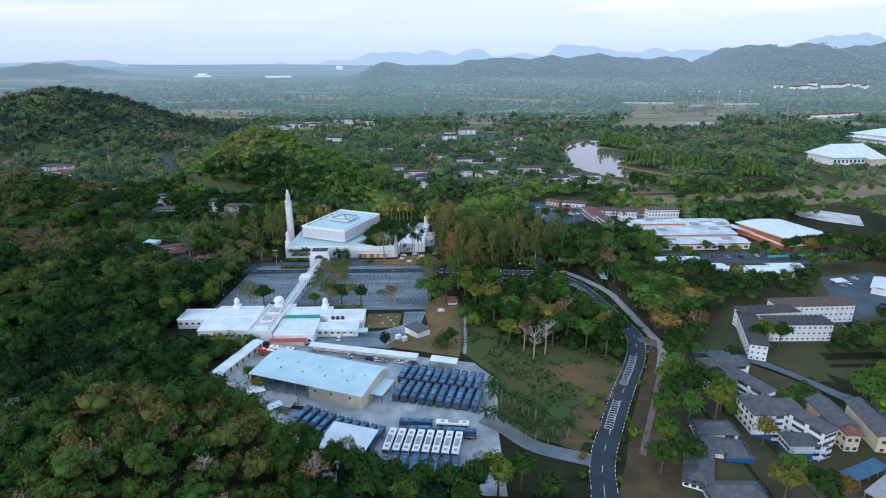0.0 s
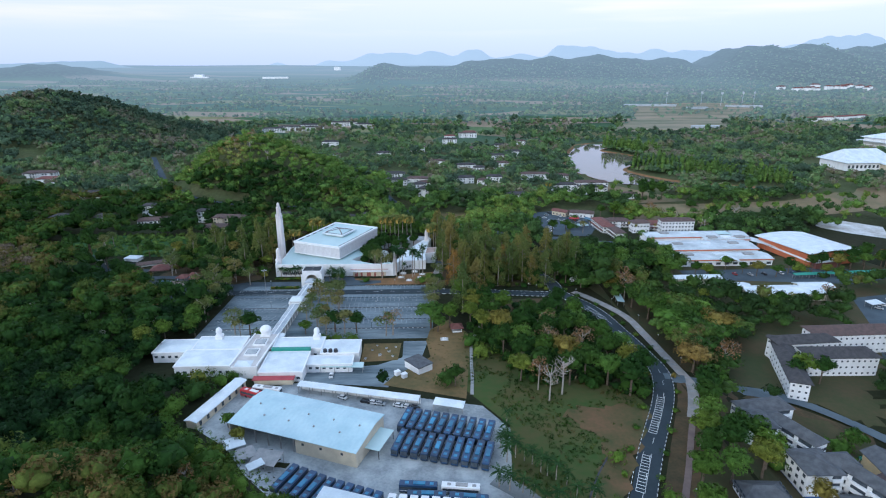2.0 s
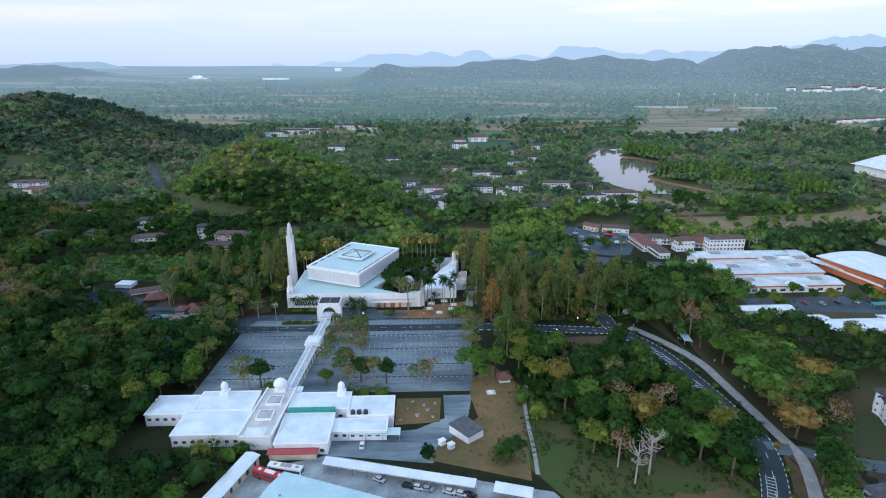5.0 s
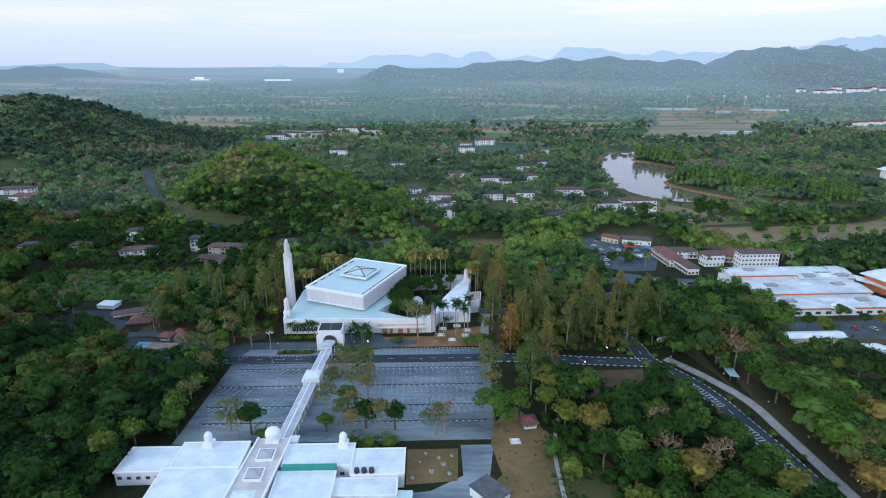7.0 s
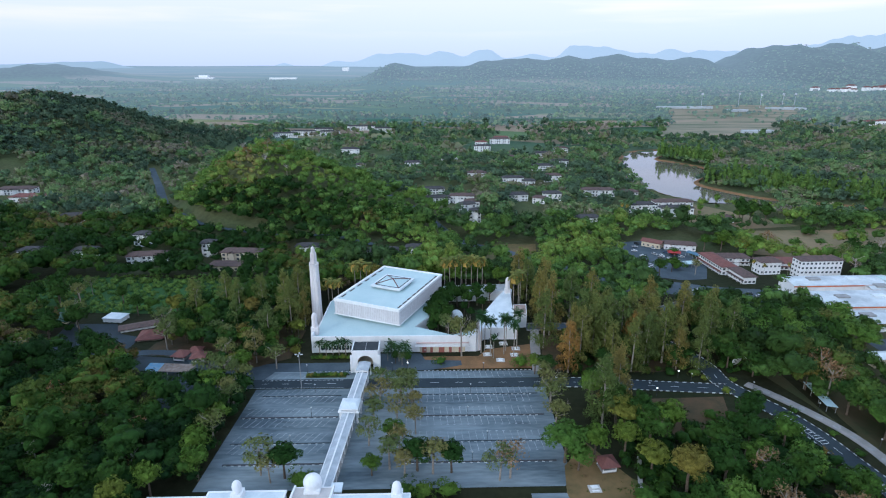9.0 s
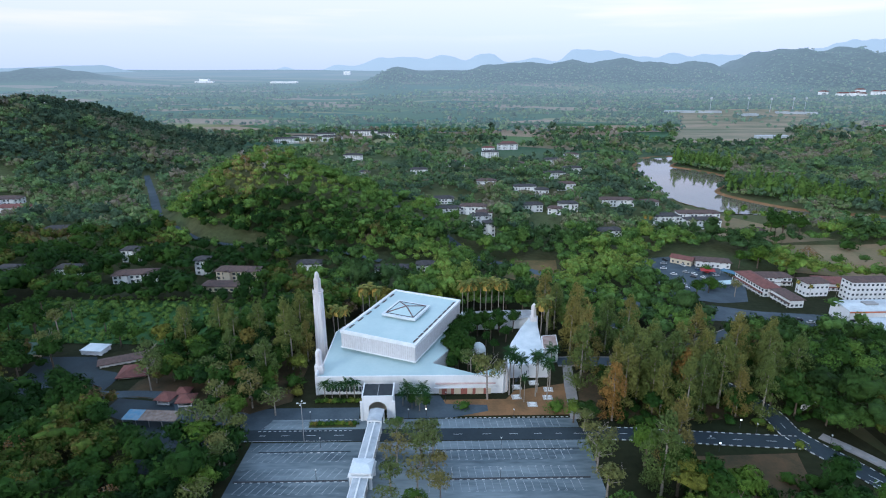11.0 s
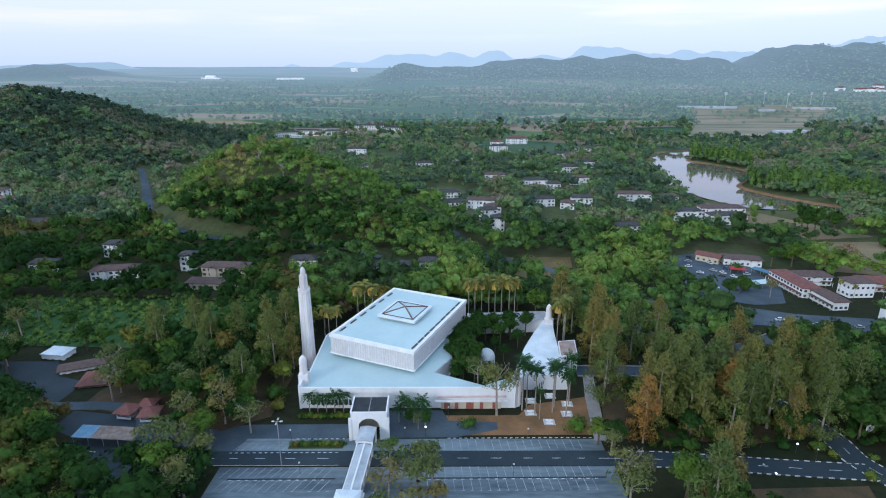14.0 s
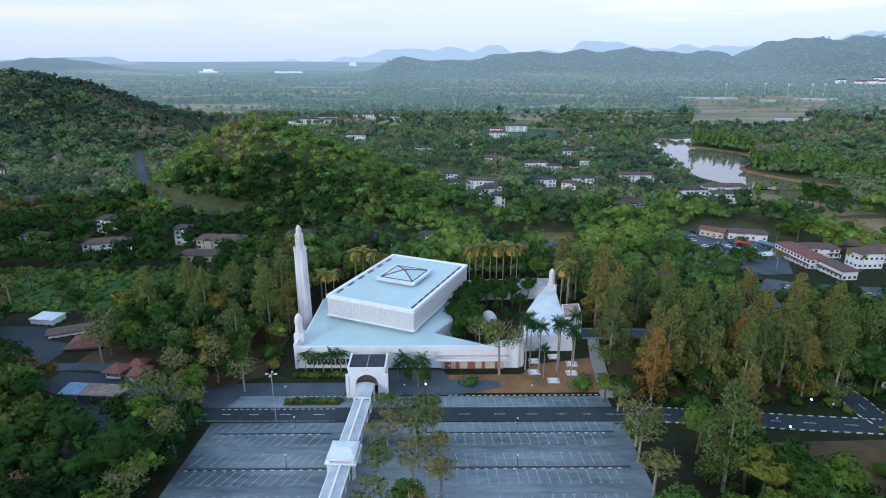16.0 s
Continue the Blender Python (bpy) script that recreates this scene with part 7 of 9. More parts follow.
sheet("camp_yard", [(-200, 402), (-160, 402), (-160, 420), (-172, 424), (-180, 436), (-205, 436)], M_ASPH, 0.1, "bare grey yard beside the office", 8)


def pavilion_hut(x, y, rot, s=5.0):
    th = thing("gazebo", x, y, rot, None, "open gazebo with a red hipped roof", "gazebo", "gazebos")
    part("roof", hip(bmesh.new(), s, s, 2.6, 1.7, 0.7), M_REDT, th)
    for a in (-1, 1):
        for b in (-1, 1):
            part("post", box(bmesh.new(), a * s * 0.44 - 0.12, a * s * 0.44 + 0.12, b * s * 0.44 - 0.12, b * s * 0.44 + 0.12, -0.4, 2.6), M_WHITE, th)
    part("floor", box(bmesh.new(), -s / 2, s / 2, -s / 2, s / 2, -0.5, 0.25), M_GREY, th)
    part("rail", box(bmesh.new(), -s * 0.46, s * 0.46, -s * 0.47, -s * 0.43, 0.25, 0.9), M_WHITE, th)


pavilion_hut(-129, 394, -10, 5.5)
pavilion_hut(-120.5, 392, 5, 5.5)
pavilion_hut(-124, 398, 0, 4.5)
pavilion_hut(39.5, 317, 8, 5.0)
th = shelter("camp_carport", -127.5, 379, -5, 20, 5.6, 3.0, "long low carport with rusty and blue roof sheets", roofm=M_RUST)
for k in range(16):
    strip = box(bmesh.new(), -9.95 + 1.25 * k, -8.8 + 1.25 * k, -2.9, 2.9, 3.46, 3.52)
    bmesh.ops.rotate(strip, cent=(0, 0, 3.46), matrix=Matrix.Rotation(math.atan2(0.5, 5.6), 3, "X"), verts=strip.verts[:])
    part("roof_sheet", strip, mat("faded_blue_sheet", (0.10, 0.24, 0.38), (0.22, 0.30, 0.36), 0.6, scale=0.5) if k < 5 else mat("rust_brown_sheet", (0.16, 0.115, 0.09), (0.27, 0.22, 0.19), 0.8, scale=0.6), th)


def bench_set(x, y, rot):
    th = thing("picnic_table", x, y, rot, None, "white concrete picnic table with benches", "picnic table", "picnic tables")
    part("tabletop", box(bmesh.new(), -1.1, 1.1, -0.5, 0.5, 0.72, 0.84, 0.03), M_WHITE, th)
    part("pedestal", box(bmesh.new(), -0.6, 0.6, -0.2, 0.2, -0.2, 0.72), M_WHITE, th)
    for s in (-1, 1):
        part("bench", box(bmesh.new(), -1.1, 1.1, s * 1.0 - 0.2, s * 1.0 + 0.2, 0.1, 0.48, 0.03), M_WHITE, th)
    part("pad", box(bmesh.new(), -1.9, 1.9, -1.7, 1.7, -0.3, 0.16), mat("pale_slab", (0.58, 0.56, 0.54), (0.46, 0.44, 0.42), 0.8), th)


for x, y in ((9.3, 400.6), (8.1, 393.3), (16.7, 403.7), (21.8, 398.5), (20.4, 392.6), (33.0, 307.5), (13.5, 388)):
    bench_set(x, y, random.uniform(-4, 4))


M_LIT = mat("lit_globe", (0.9, 0.9, 0.9), (0.85, 0.85, 0.85), 0.4)
M_LIT.node_tree.nodes["Principled BSDF"].inputs["Emission Color"].default_value = (1.0, 0.96, 0.92, 1)
M_LIT.node_tree.nodes["Principled BSDF"].inputs["Emission Strength"].default_value = 2.5


def lamp(x, y, h, label, heads=1, rot=0, lit=False):
    th = thing("lamp_post", x, y, rot, None, label, "lamp post", "lamp posts")
    part("pole", cyl(bmesh.new(), 0, 0, -0.3, h, 0.09 if h < 6 else 0.16, 0.06 if h < 6 else 0.1, 8), M_DARK if h < 6 else M_GREY, th)
    if heads == 1:
        bm = bmesh.new()
        bmesh.ops.create_uvsphere(bm, u_segments=10, v_segments=6, radius=0.28, matrix=Matrix.Translation((0, 0, h + 0.2)))
        part("globe", bm, M_LIT if lit else M_PAINT, th, "lit white globe" if lit else "white globe")
    else:
        for k in range(heads):
            part("arm", box(bmesh.new(), 0, 1.1, -0.05, 0.05, h - 0.15, h - 0.05), M_GREY, th).matrix_basis = pose(0, 0, 0, 0, 0, 360 * k / heads)
            part("lamp_head", box(bmesh.new(), 0.8, 1.6, -0.22, 0.22, h - 0.12, h + 0.1, 0.05), M_PAINT, th).matrix_basis = pose(0, 0, 0, 0, 0, 360 * k / heads)


for x, y in ((-63.6, 363.5), (-1.7, 362.3), (-3.8, 346.8), (-62, 347.5), (-66, 331), (2, 331.8), (-70, 379), (-30, 372.9), (-34, 379.8), (-20, 391), (5, 379), (-4, 321), (90, 368), (70, 361.5), (112, 361)):
    lamp(x, y, 3.8, "short black lamp post with a white globe")
for x, y in ((72, 358.5), (86, 371.5), (-27.5, 381)):
    lamp(x, y, 3.2, "short black lamp post with a lit white globe", lit=True)
for i in range(4, len(prom) - 4, 7):
    lamp(prom[i].x + 3.0, prom[i].y, 4.2, "lamp post with a white globe beside the walk")
lamp(-69.9, 367.0, 15.5, "tall steel mast with four lamp heads", 4)
# hatched notice board and far floodlights
th = thing("notice_board", 115.4, 380.5, 28, None, "white notice board beside the road", "sign")
part("panel", box(bmesh.new(), -3.0, 3.0, -0.12, 0.12, 1.2, 4.0), M_WHITE, th)
for s in (-2.4, 2.4):
    part("post", box(bmesh.new(), s - 0.1, s + 0.1, -0.1, 0.1, -0.3, 1.3), M_GREY, th)
for z, w in ((3.2, 4.2), (2.5, 4.8), (1.9, 3.4)):
    part("writing_bar", box(bmesh.new(), -w / 2, w / 2, -0.15, -0.12, z - 0.12, z + 0.12), M_DARK, th)
for x, y in ((751, 1790), (862, 1800), (911, 1775), (989, 1800), (1030, 1810)):
    th = thing("floodlight_mast", x, y, 0, None, "tall floodlight mast at the sports ground", "floodlight", "floodlight masts")
    part("mast", cyl(bmesh.new(), 0, 0, -2, 38, 0.8, 0.4, 8), M_FARW, th)
    part("lamp_bank", box(bmesh.new(), -3.2, 3.2, -0.5, 0.5, 34, 40), M_FARW, th)
for x, y, w, r in ((690, 1760, 150, -4), (800, 1690, 60, 6), (960, 1735, 100, -14), (640, 1300, 60, 0)):
    house("grandstand", x, y, r, w, 14, 7, 1, "flat", M_FARW, M_FARW, 1, 12, "long pale stand at the sports ground", "grandstand", "sports ground stands", "f", 1)
random.seed(5)
for k in range(16):
    x, y = 1420 + 20 * k + random.uniform(-8, 8), 2300 + random.uniform(-40, 40) - 4 * k
    house("hill_house", x, y, random.uniform(-15, 15), random.uniform(18, 34), 12, random.uniform(9, 13), 4, "hip", M_WHITE, M_REDT, 1, 4, "white house with a red roof below the hill", "house", "houses below the hill", "f", 1, size=(2.4, 2.0))
for k in range(6):
    x, y = 960 + 34 * k + random.uniform(-8, 8), 1440 + 10 * k
    house("hill_house", x, y, random.uniform(-10, 10), 30, 12, 8, 3, "hip", M_WHITE, M_REDT, 1, 6, "white hostel with a red roof beyond the groves", "house", "houses below the hill", "f", 1, size=(2.4, 2.0))
for x, y, w, h in ((-1160, 3192, 44, 16), (-1150, 3170, 90, 7), (-737, 3095, 130, 9), (-540, 3900, 40, 22)):
    house("factory", x, y, 0, w, 30, h, 2, "flat", M_WHITE, M_WHITE, 1, 5, "far pale factory on the plain", "factory", "far factories", "f", 1)


# ---- single trees and palms ----
def trunk_bm(h, r0, r1, limbs, seed, spread=2.2, lean=0.0):
    rnd = random.Random(seed)
    bm = bmesh.new()

    def limb(a, b, ra, rb):
        d = b - a
        bmesh.ops.create_cone(bm, cap_ends=False, segments=7, radius1=ra, radius2=rb, depth=d.length, matrix=Matrix.Translation((a + b) / 2) @ d.to_track_quat("Z", "Y").to_matrix().to_4x4())
    mid = Vector((rnd.uniform(-0.2, 0.2) + lean, rnd.uniform(-0.2, 0.2), h * 0.55))
    top = Vector((rnd.uniform(-0.4, 0.4) + lean * 2, rnd.uniform(-0.4, 0.4), h))
    limb(Vector((0, 0, -0.6)), mid, r0, (r0 + r1) / 2)
    limb(mid, top, (r0 + r1) / 2, r1)
    for k in range(limbs):
        a = 6.28 * k / max(limbs, 1) + rnd.uniform(-0.4, 0.4)
        t = rnd.uniform(0.5, 0.95)
        s = mid.lerp(top, (t - 0.5) * 2)
        e = s + Vector((math.cos(a) * spread, math.sin(a) * spread, rnd.uniform(0.9, 2.2)))
        limb(s, e, r1 * 0.8, r1 * 0.25)
        for j in range(4 if limbs > 10 else 2):
            e2 = e + Vector((rnd.uniform(-1, 1), rnd.uniform(-1, 1), rnd.uniform(0.3, 1.3)))
            limb(e, e2, r1 * 0.3, r1 * 0.12)
    return bm


def tree_kind(name, kind, leaves, size, leaf, trunk, bark, seed, label, group, hull=True, category="tree"):
    th = new(name)
    q, qn = leaf_cards(kind, leaves, size, seed)
    v, f, nv = core_blob(kind, seed)
    args = (v, f, np.zeros(len(v)), nv) if hull else ()
    me = quad_mesh("crown", q, qn, np.zeros(len(q)), leaf, *args)
    if trunk:
        part("trunk", trunk_bm(*trunk, seed), bark, th)
    crown = new("crown", me)
    crown.parent = th
    return tagged(th, label, category, group)


KINDS = {
    "broad": [tree_kind("broadleaf_tree", "broad", 950, 0.48, M_LEAFO, (8.0, 0.32, 0.16, 5), M_BARK, s, "leafy green broadleaf tree with a full crown", "single trees") for s in (1, 2, 3)],
    "open": [tree_kind("open_tree", "broad", 620, 0.40, M_OPEN, (8.5, 0.26, 0.13, 7), M_BARKL, s, "thin olive-green tree with an open crown", "single trees", False) for s in (4, 5)],
    "bright": [tree_kind("round_tree", "broad", 1100, 0.46, M_BRIGHT, (7.0, 0.32, 0.16, 5), M_BARK, s, "dense bright green round tree", "single trees") for s in (6,)],
    "feathery": [tree_kind("casuarina_tree", "feathery", 4200, 0.46, M_CASU, (22, 0.34, 0.06, 10), M_BARKL, s, "tall feathery olive-brown casuarina tree", "casuarina trees", False) for s in (7, 8, 9)],
    "deep": [tree_kind("broadleaf_tree", "broad", 950, 0.48, M_DEEP, (8.0, 0.32, 0.16, 5), M_BARK, s, "dense dark green broadleaf tree", "single trees") for s in (21, 22)],
    "rusty": [tree_kind("casuarina_tree", "feathery", 4200, 0.46, M_RUSTL, (22, 0.34, 0.06, 10), M_BARKL, s, "tall feathery casuarina turning orange-brown", "casuarina trees", False) for s in (23,)],
    "dry": [tree_kind("dry_tree", "broad", 330, 0.36, M_DRY, (9.0, 0.26, 0.13, 9), M_BARKL, s, "nearly bare tree with dry brown leaves", "dry trees", False) for s in (10,)],
    "bare": [tree_kind("bare_tree", "broad", 26, 0.4, M_DRY, (10.0, 0.26, 0.15, 18), mat("bleached_bark", (0.42, 0.38, 0.34), (0.3, 0.27, 0.24), 0.9, scale=1.5), s, "bleached bare tree with pale branches", "dry trees", False) for s in (11,)],
    "flat": [tree_kind("rain_tree", "flat", 900, 0.46, M_LEAFO, (6.0, 0.34, 0.18, 7), M_BARK, s, "wide flat-topped green rain tree", "single trees") for s in (12, 13)],
    "bush": [tree_kind("bush", "bush", 260, 0.34, M_LEAFO, None, M_BARK, s, "rounded green garden bush", "bushes", category="bush") for s in (14,)],
}
ready = {}


def plant(kind, x, y, s=1.0, z=None, sz=None):
    forms = KINDS[kind]
    k = int(abs(x * 7.3 + y * 3.1)) % len(forms)
    src = forms[k]
    wide = s * (1.22 if kind in ("feathery", "rusty") else 1.0)
    m = pose(x, y, float(ground_z(x, y)) if z is None else z, 0, 0, (x * 37 + y * 91) % 360) @ Matrix.Diagonal((wide, wide, sz or s, 1))
    if (kind, k) in ready:
        ob = copy_thing(src, m)
        ob.matrix_basis = m
    else:
        src.matrix_basis = m
        ready[kind, k] = 1


def palm_kind(name, h, fronds, length, leaf, seed, label, fan=False, droop=1.0):
    rnd = random.Random(seed)
    th = new(name)
    bm = cyl(bmesh.new(), 0, 0, -0.4, h, 0.2, 0.13, 8)
    part("trunk", bm, M_BARKL, th, "slender ringed trunk")
    crown = bmesh.new()
    for k in range(fronds):
        a = 6.283 * k / fronds + rnd.uniform(-0.2, 0.2)
        lift = rnd.uniform(-0.5, 0.9) if not fan else rnd.uniform(-0.9, 0.8)
        prev = None
        n = 5
        side = Vector((-math.sin(a), math.cos(a), 0))
        for j in range(n + 1):
            u = j / n
            r = length * u
            z = h + lift * r - droop * 0.42 * r * u
            c = Vector((math.cos(a) * r * math.cos(lift * 0.5), math.sin(a) * r * math.cos(lift * 0.5), z))
            w = (0.42 * math.sin(math.pi * (0.12 + 0.83 * u)) + 0.05) * (1.4 if fan else 1.0)
            row = (crown.verts.new(c + side * w - Vector((0, 0, 0.25 * w))), crown.verts.new(c), crown.verts.new(c - side * w - Vector((0, 0, 0.25 * w))))
            if prev:
                crown.faces.new((prev[0], prev[1], row[1], row[0]))
                crown.faces.new((prev[1], prev[2], row[2], row[1]))
            prev = row
    part("crown", crown, leaf, th)
    if name == "tall_palm":
        skirt = bmesh.new()
        for k in range(16):
            a = 6.283 * k / 16 + rnd.uniform(-0.2, 0.2)
            c, sd = Vector((math.cos(a), math.sin(a), 0)), Vector((-math.sin(a), math.cos(a), 0))
            L, top = rnd.uniform(2.4, 3.8), Vector((0, 0, h - 0.1))
            pts = [top + c * 0.3, top + c * 1.5 - Vector((0, 0, 0.5)), top + c * 1.7 - Vector((0, 0, L))]
            vs = [(skirt.verts.new(q + sd * 0.45), skirt.verts.new(q - sd * 0.45)) for q in pts]
            for a2, b2 in zip(vs, vs[1:]):
                skirt.faces.new((a2[0], a2[1], b2[1], b2[0]))
        part("dry_skirt", skirt, M_PALMG, th, "golden hanging dry fronds")
    return tagged(th, label, "palm", "palms")


PALMS = {"low": palm_kind("garden_palm", 6.2, 20, 2.7, M_PALM, 1, "dark green garden palm with arching fronds"), "fan": palm_kind("fan_palm", 13.6, 30, 2.5, M_PALM, 2, "tall fan palm with a dense dark crown", True, 0.8),
         "gold": palm_kind("tall_palm", 17.5, 26, 3.1, M_PALMY, 3, "very tall slender palm with yellowing fronds", True, 1.3), "lane": palm_kind("lane_palm", 6.2, 20, 3.1, M_PALM, 4, "palm beside the yard lane")}
palm_used = set()


def palm(kind, x, y, s=1.0):
    m = pose(x, y, float(ground_z(x, y)), 0, 0, (x * 53 + y * 17) % 360) @ Matrix.Diagonal((s, s, s, 1))
    if kind in palm_used:
        copy_thing(PALMS[kind], m).matrix_basis = m
    else:
        PALMS[kind].matrix_basis = m
        palm_used.add(kind)


for x, y, s in ((-67.5, 394.6, 1.1), (-64.6, 394.2, 1.0), (-61.6, 394.4, 1.05), (-58.8, 394.3, 1.15), (-55.8, 394.0, 1.2), (-36.5, 388.5, 1.0), (-33.6, 390.4, 1.1), (-31.5, 388.0, 1.2), (-28.8, 390.0, 1.25), (-27.8, 386.6, 1.1), (-35, 392, 1.2)):
    palm("low", x, y, s)
for x, y, s in ((5.4, 395.0, 1.42), (7.2, 397.0, 1.2), (9.4, 392.6, 1.3), (15.6, 393.6, 1.36), (16.8, 396.6, 1.2), (22.0, 397.6, 1.4), (19.8, 391.5, 1.22), (10.5, 389.8, 0.8)):
    palm("fan", x, y, s)
for x, y, s in ((-9.2, 469, 1.2), (-6.4, 468, 1.24), (-3.0, 471, 1.22), (0.5, 472.5, 1.25), (3.2, 470.6, 1.2), (6.4, 472, 1.24), (9.8, 470.5, 1.22), (12.8, 473, 1.15), (-59.5, 461, 1.22), (-56.8, 465, 1.22), (-53, 462, 1.2), (-69.5, 444, 0.98), (-66, 443, 1.0), (-72, 447, 0.95),
                (26.5, 441, 1.2), (29.5, 443, 1.22), (31, 447, 1.15), (155, 655, 0.8), (158, 650, 0.8), (196, 512, 0.5), (200, 506, 0.45), (204, 510, 0.5), (212, 512, 0.5), (216, 506, 0.48)):
    palm("gold", x, y, s)
for k in range(9):
    palm("lane", 50 + 2.3 * k + random.uniform(-0.6, 0.6), 222 - 2.5 * k + random.uniform(-1, 1), random.uniform(0.8, 1.1))
for k in range(7):
    palm("lane", 47 + 3.3 * k + random.uniform(-0.6, 0.6), 203 - 2.3 * k + random.uniform(-1, 1), random.uniform(0.75, 1.1))
for x, y in ((54, 236), (52.5, 228), (51.5, 221), (51, 214), (70, 196), (75, 194)):
    palm("lane", x, y, random.uniform(0.8, 1.1))

# trees of the car park
for x, y, k, s in ((-37.5, 374, "bright", 0.42), (-37, 362, "open", 1.0), (-29.5, 364, "open", 1.0), (-37, 352.5, "open", 1.05), (-29, 354, "open", 1.15), (-38, 341, "open", 1.1), (-30, 342.5, "open", 1.0), (-39, 330, "open", 0.95), (-30.5, 330, "broad", 0.9),
                   (-31, 318, "open", 1.15), (-36.5, 315, "broad", 0.7), (-22, 317, "deep", 1.1), (-17, 315.5, "open", 1.25), (-11, 316, "deep", 1.0), (-26, 314, "open", 1.0), (7.5, 313, "dry", 1.2), (4, 312, "open", 1.1), (26.5, 320, "bright", 1.4), (30, 316, "bright", 0.9),
                   (-72, 316, "open", 1.15), (-64, 314.5, "deep", 1.1), (-68, 312.5, "open", 0.9), (-59, 312, "bush", 1.2), (-26, 306, "bush", 1.3), (-20, 306, "bush", 1.2), (-12, 306, "bush", 1.2), (26.5, 376, "broad", 0.8), (29, 371, "open", 0.9), (22, 384, "bush", 1.2), (-13, 386, "bush", 0.9),
                   (27, 337, "open", 1.2), (27.5, 349, "open", 1.15), (29, 355, "open", 1.2), (31, 374, "broad", 0.9), (-92, 352, "open", 1.1), (-95, 362, "broad", 0.9), (-97, 345, "broad", 1.1), (-99, 372, "open", 1.0), (-84, 383, "open", 1.0)):
    plant(k, x, y, s * 1.3, sz=s * 1.05)
for x, y, k, s in ((-91, 314, "broad", 1.2), (-94, 322, "broad", 1.3), (-92, 331, "open", 1.3), (-94, 339, "broad", 1.2), (-95, 355, "open", 1.3), (-92, 366, "open", 1.2), (-96, 376, "broad", 1.2), (-102, 306, "broad", 1.2), (-108, 298, "broad", 1.3), (-66, 226, "bush", 2.2), (-71, 232, "bush", 2.4),
                   (-59, 220, "bush", 2.4), (-52, 213, "bush", 2.2), (-45, 207, "bush", 2.4), (-38, 200, "bush", 2.2), (-32, 193, "bush", 2.4), (-25, 187, "bush", 2.2), (-49, 236, "broad", 0.62), (-46, 214, "bush", 1.8), (-72, 244, "bush", 2.6), (-68, 256, "bush", 2.6), (-62, 266, "bush", 1.7), (-76, 262, "broad", 0.8), (-72, 269, "bush", 1.8), (-58, 271, "bush", 1.3), (-82, 250, "broad", 1.0)):
    plant(k, x, y, s)
for x, y, s in ((-25, 356, 1.2), (-24, 346, 1.15), (-23, 336, 1.2), (-25, 365, 1.0), (-28, 324, 1.1)):
    plant("open", x, y, s)
# courtyard
for x, y, s in ((-17, 411, 0.62), (-14, 415, 0.8), (-10, 411, 0.7), (-15, 421, 0.85), (-10, 420, 0.85), (-13, 427, 0.9), (-9, 427, 0.7), (-12, 434, 0.85), (-14, 441, 0.8), (-8, 440, 0.8), (-6, 407, 0.6), (3, 444, 0.75), (8, 449, 0.7), (-3, 448, 0.8), (10, 441, 0.6), (0, 436, 0.5), (3, 430, 0.5)):
    plant("deep", x, y, s * 1.35, 0.0)
plant("open", -3.6, 392.0, 1.75, 0.0)
plant("open", -9.0, 406.0, 1.3, 0.0)
for x, y, s in ((-6, 452, 0.85), (1, 452.5, 0.8), (8, 453.5, 0.85), (15, 453, 0.75), (-11, 448, 0.8), (-16, 434, 0.8), (-18, 426, 0.75), (-15, 416, 0.7)):
    plant("deep", x, y, s * 1.3, 0.0)
for k in range(11):
    plant("bush", -70 + 1.75 * k, 391.2, 0.5 + 0.05 * (k % 3))
for k in range(12):
    plant("bush", -69 + 1.4 * k, 376.6, 0.42 + 0.06 * (k % 3))
for x, y, k, s in ((-33, 386, "deep", 0.55), (-30, 384.5, "open", 0.6), (-27.5, 384, "deep", 0.6)):
    plant(k, x, y, s)
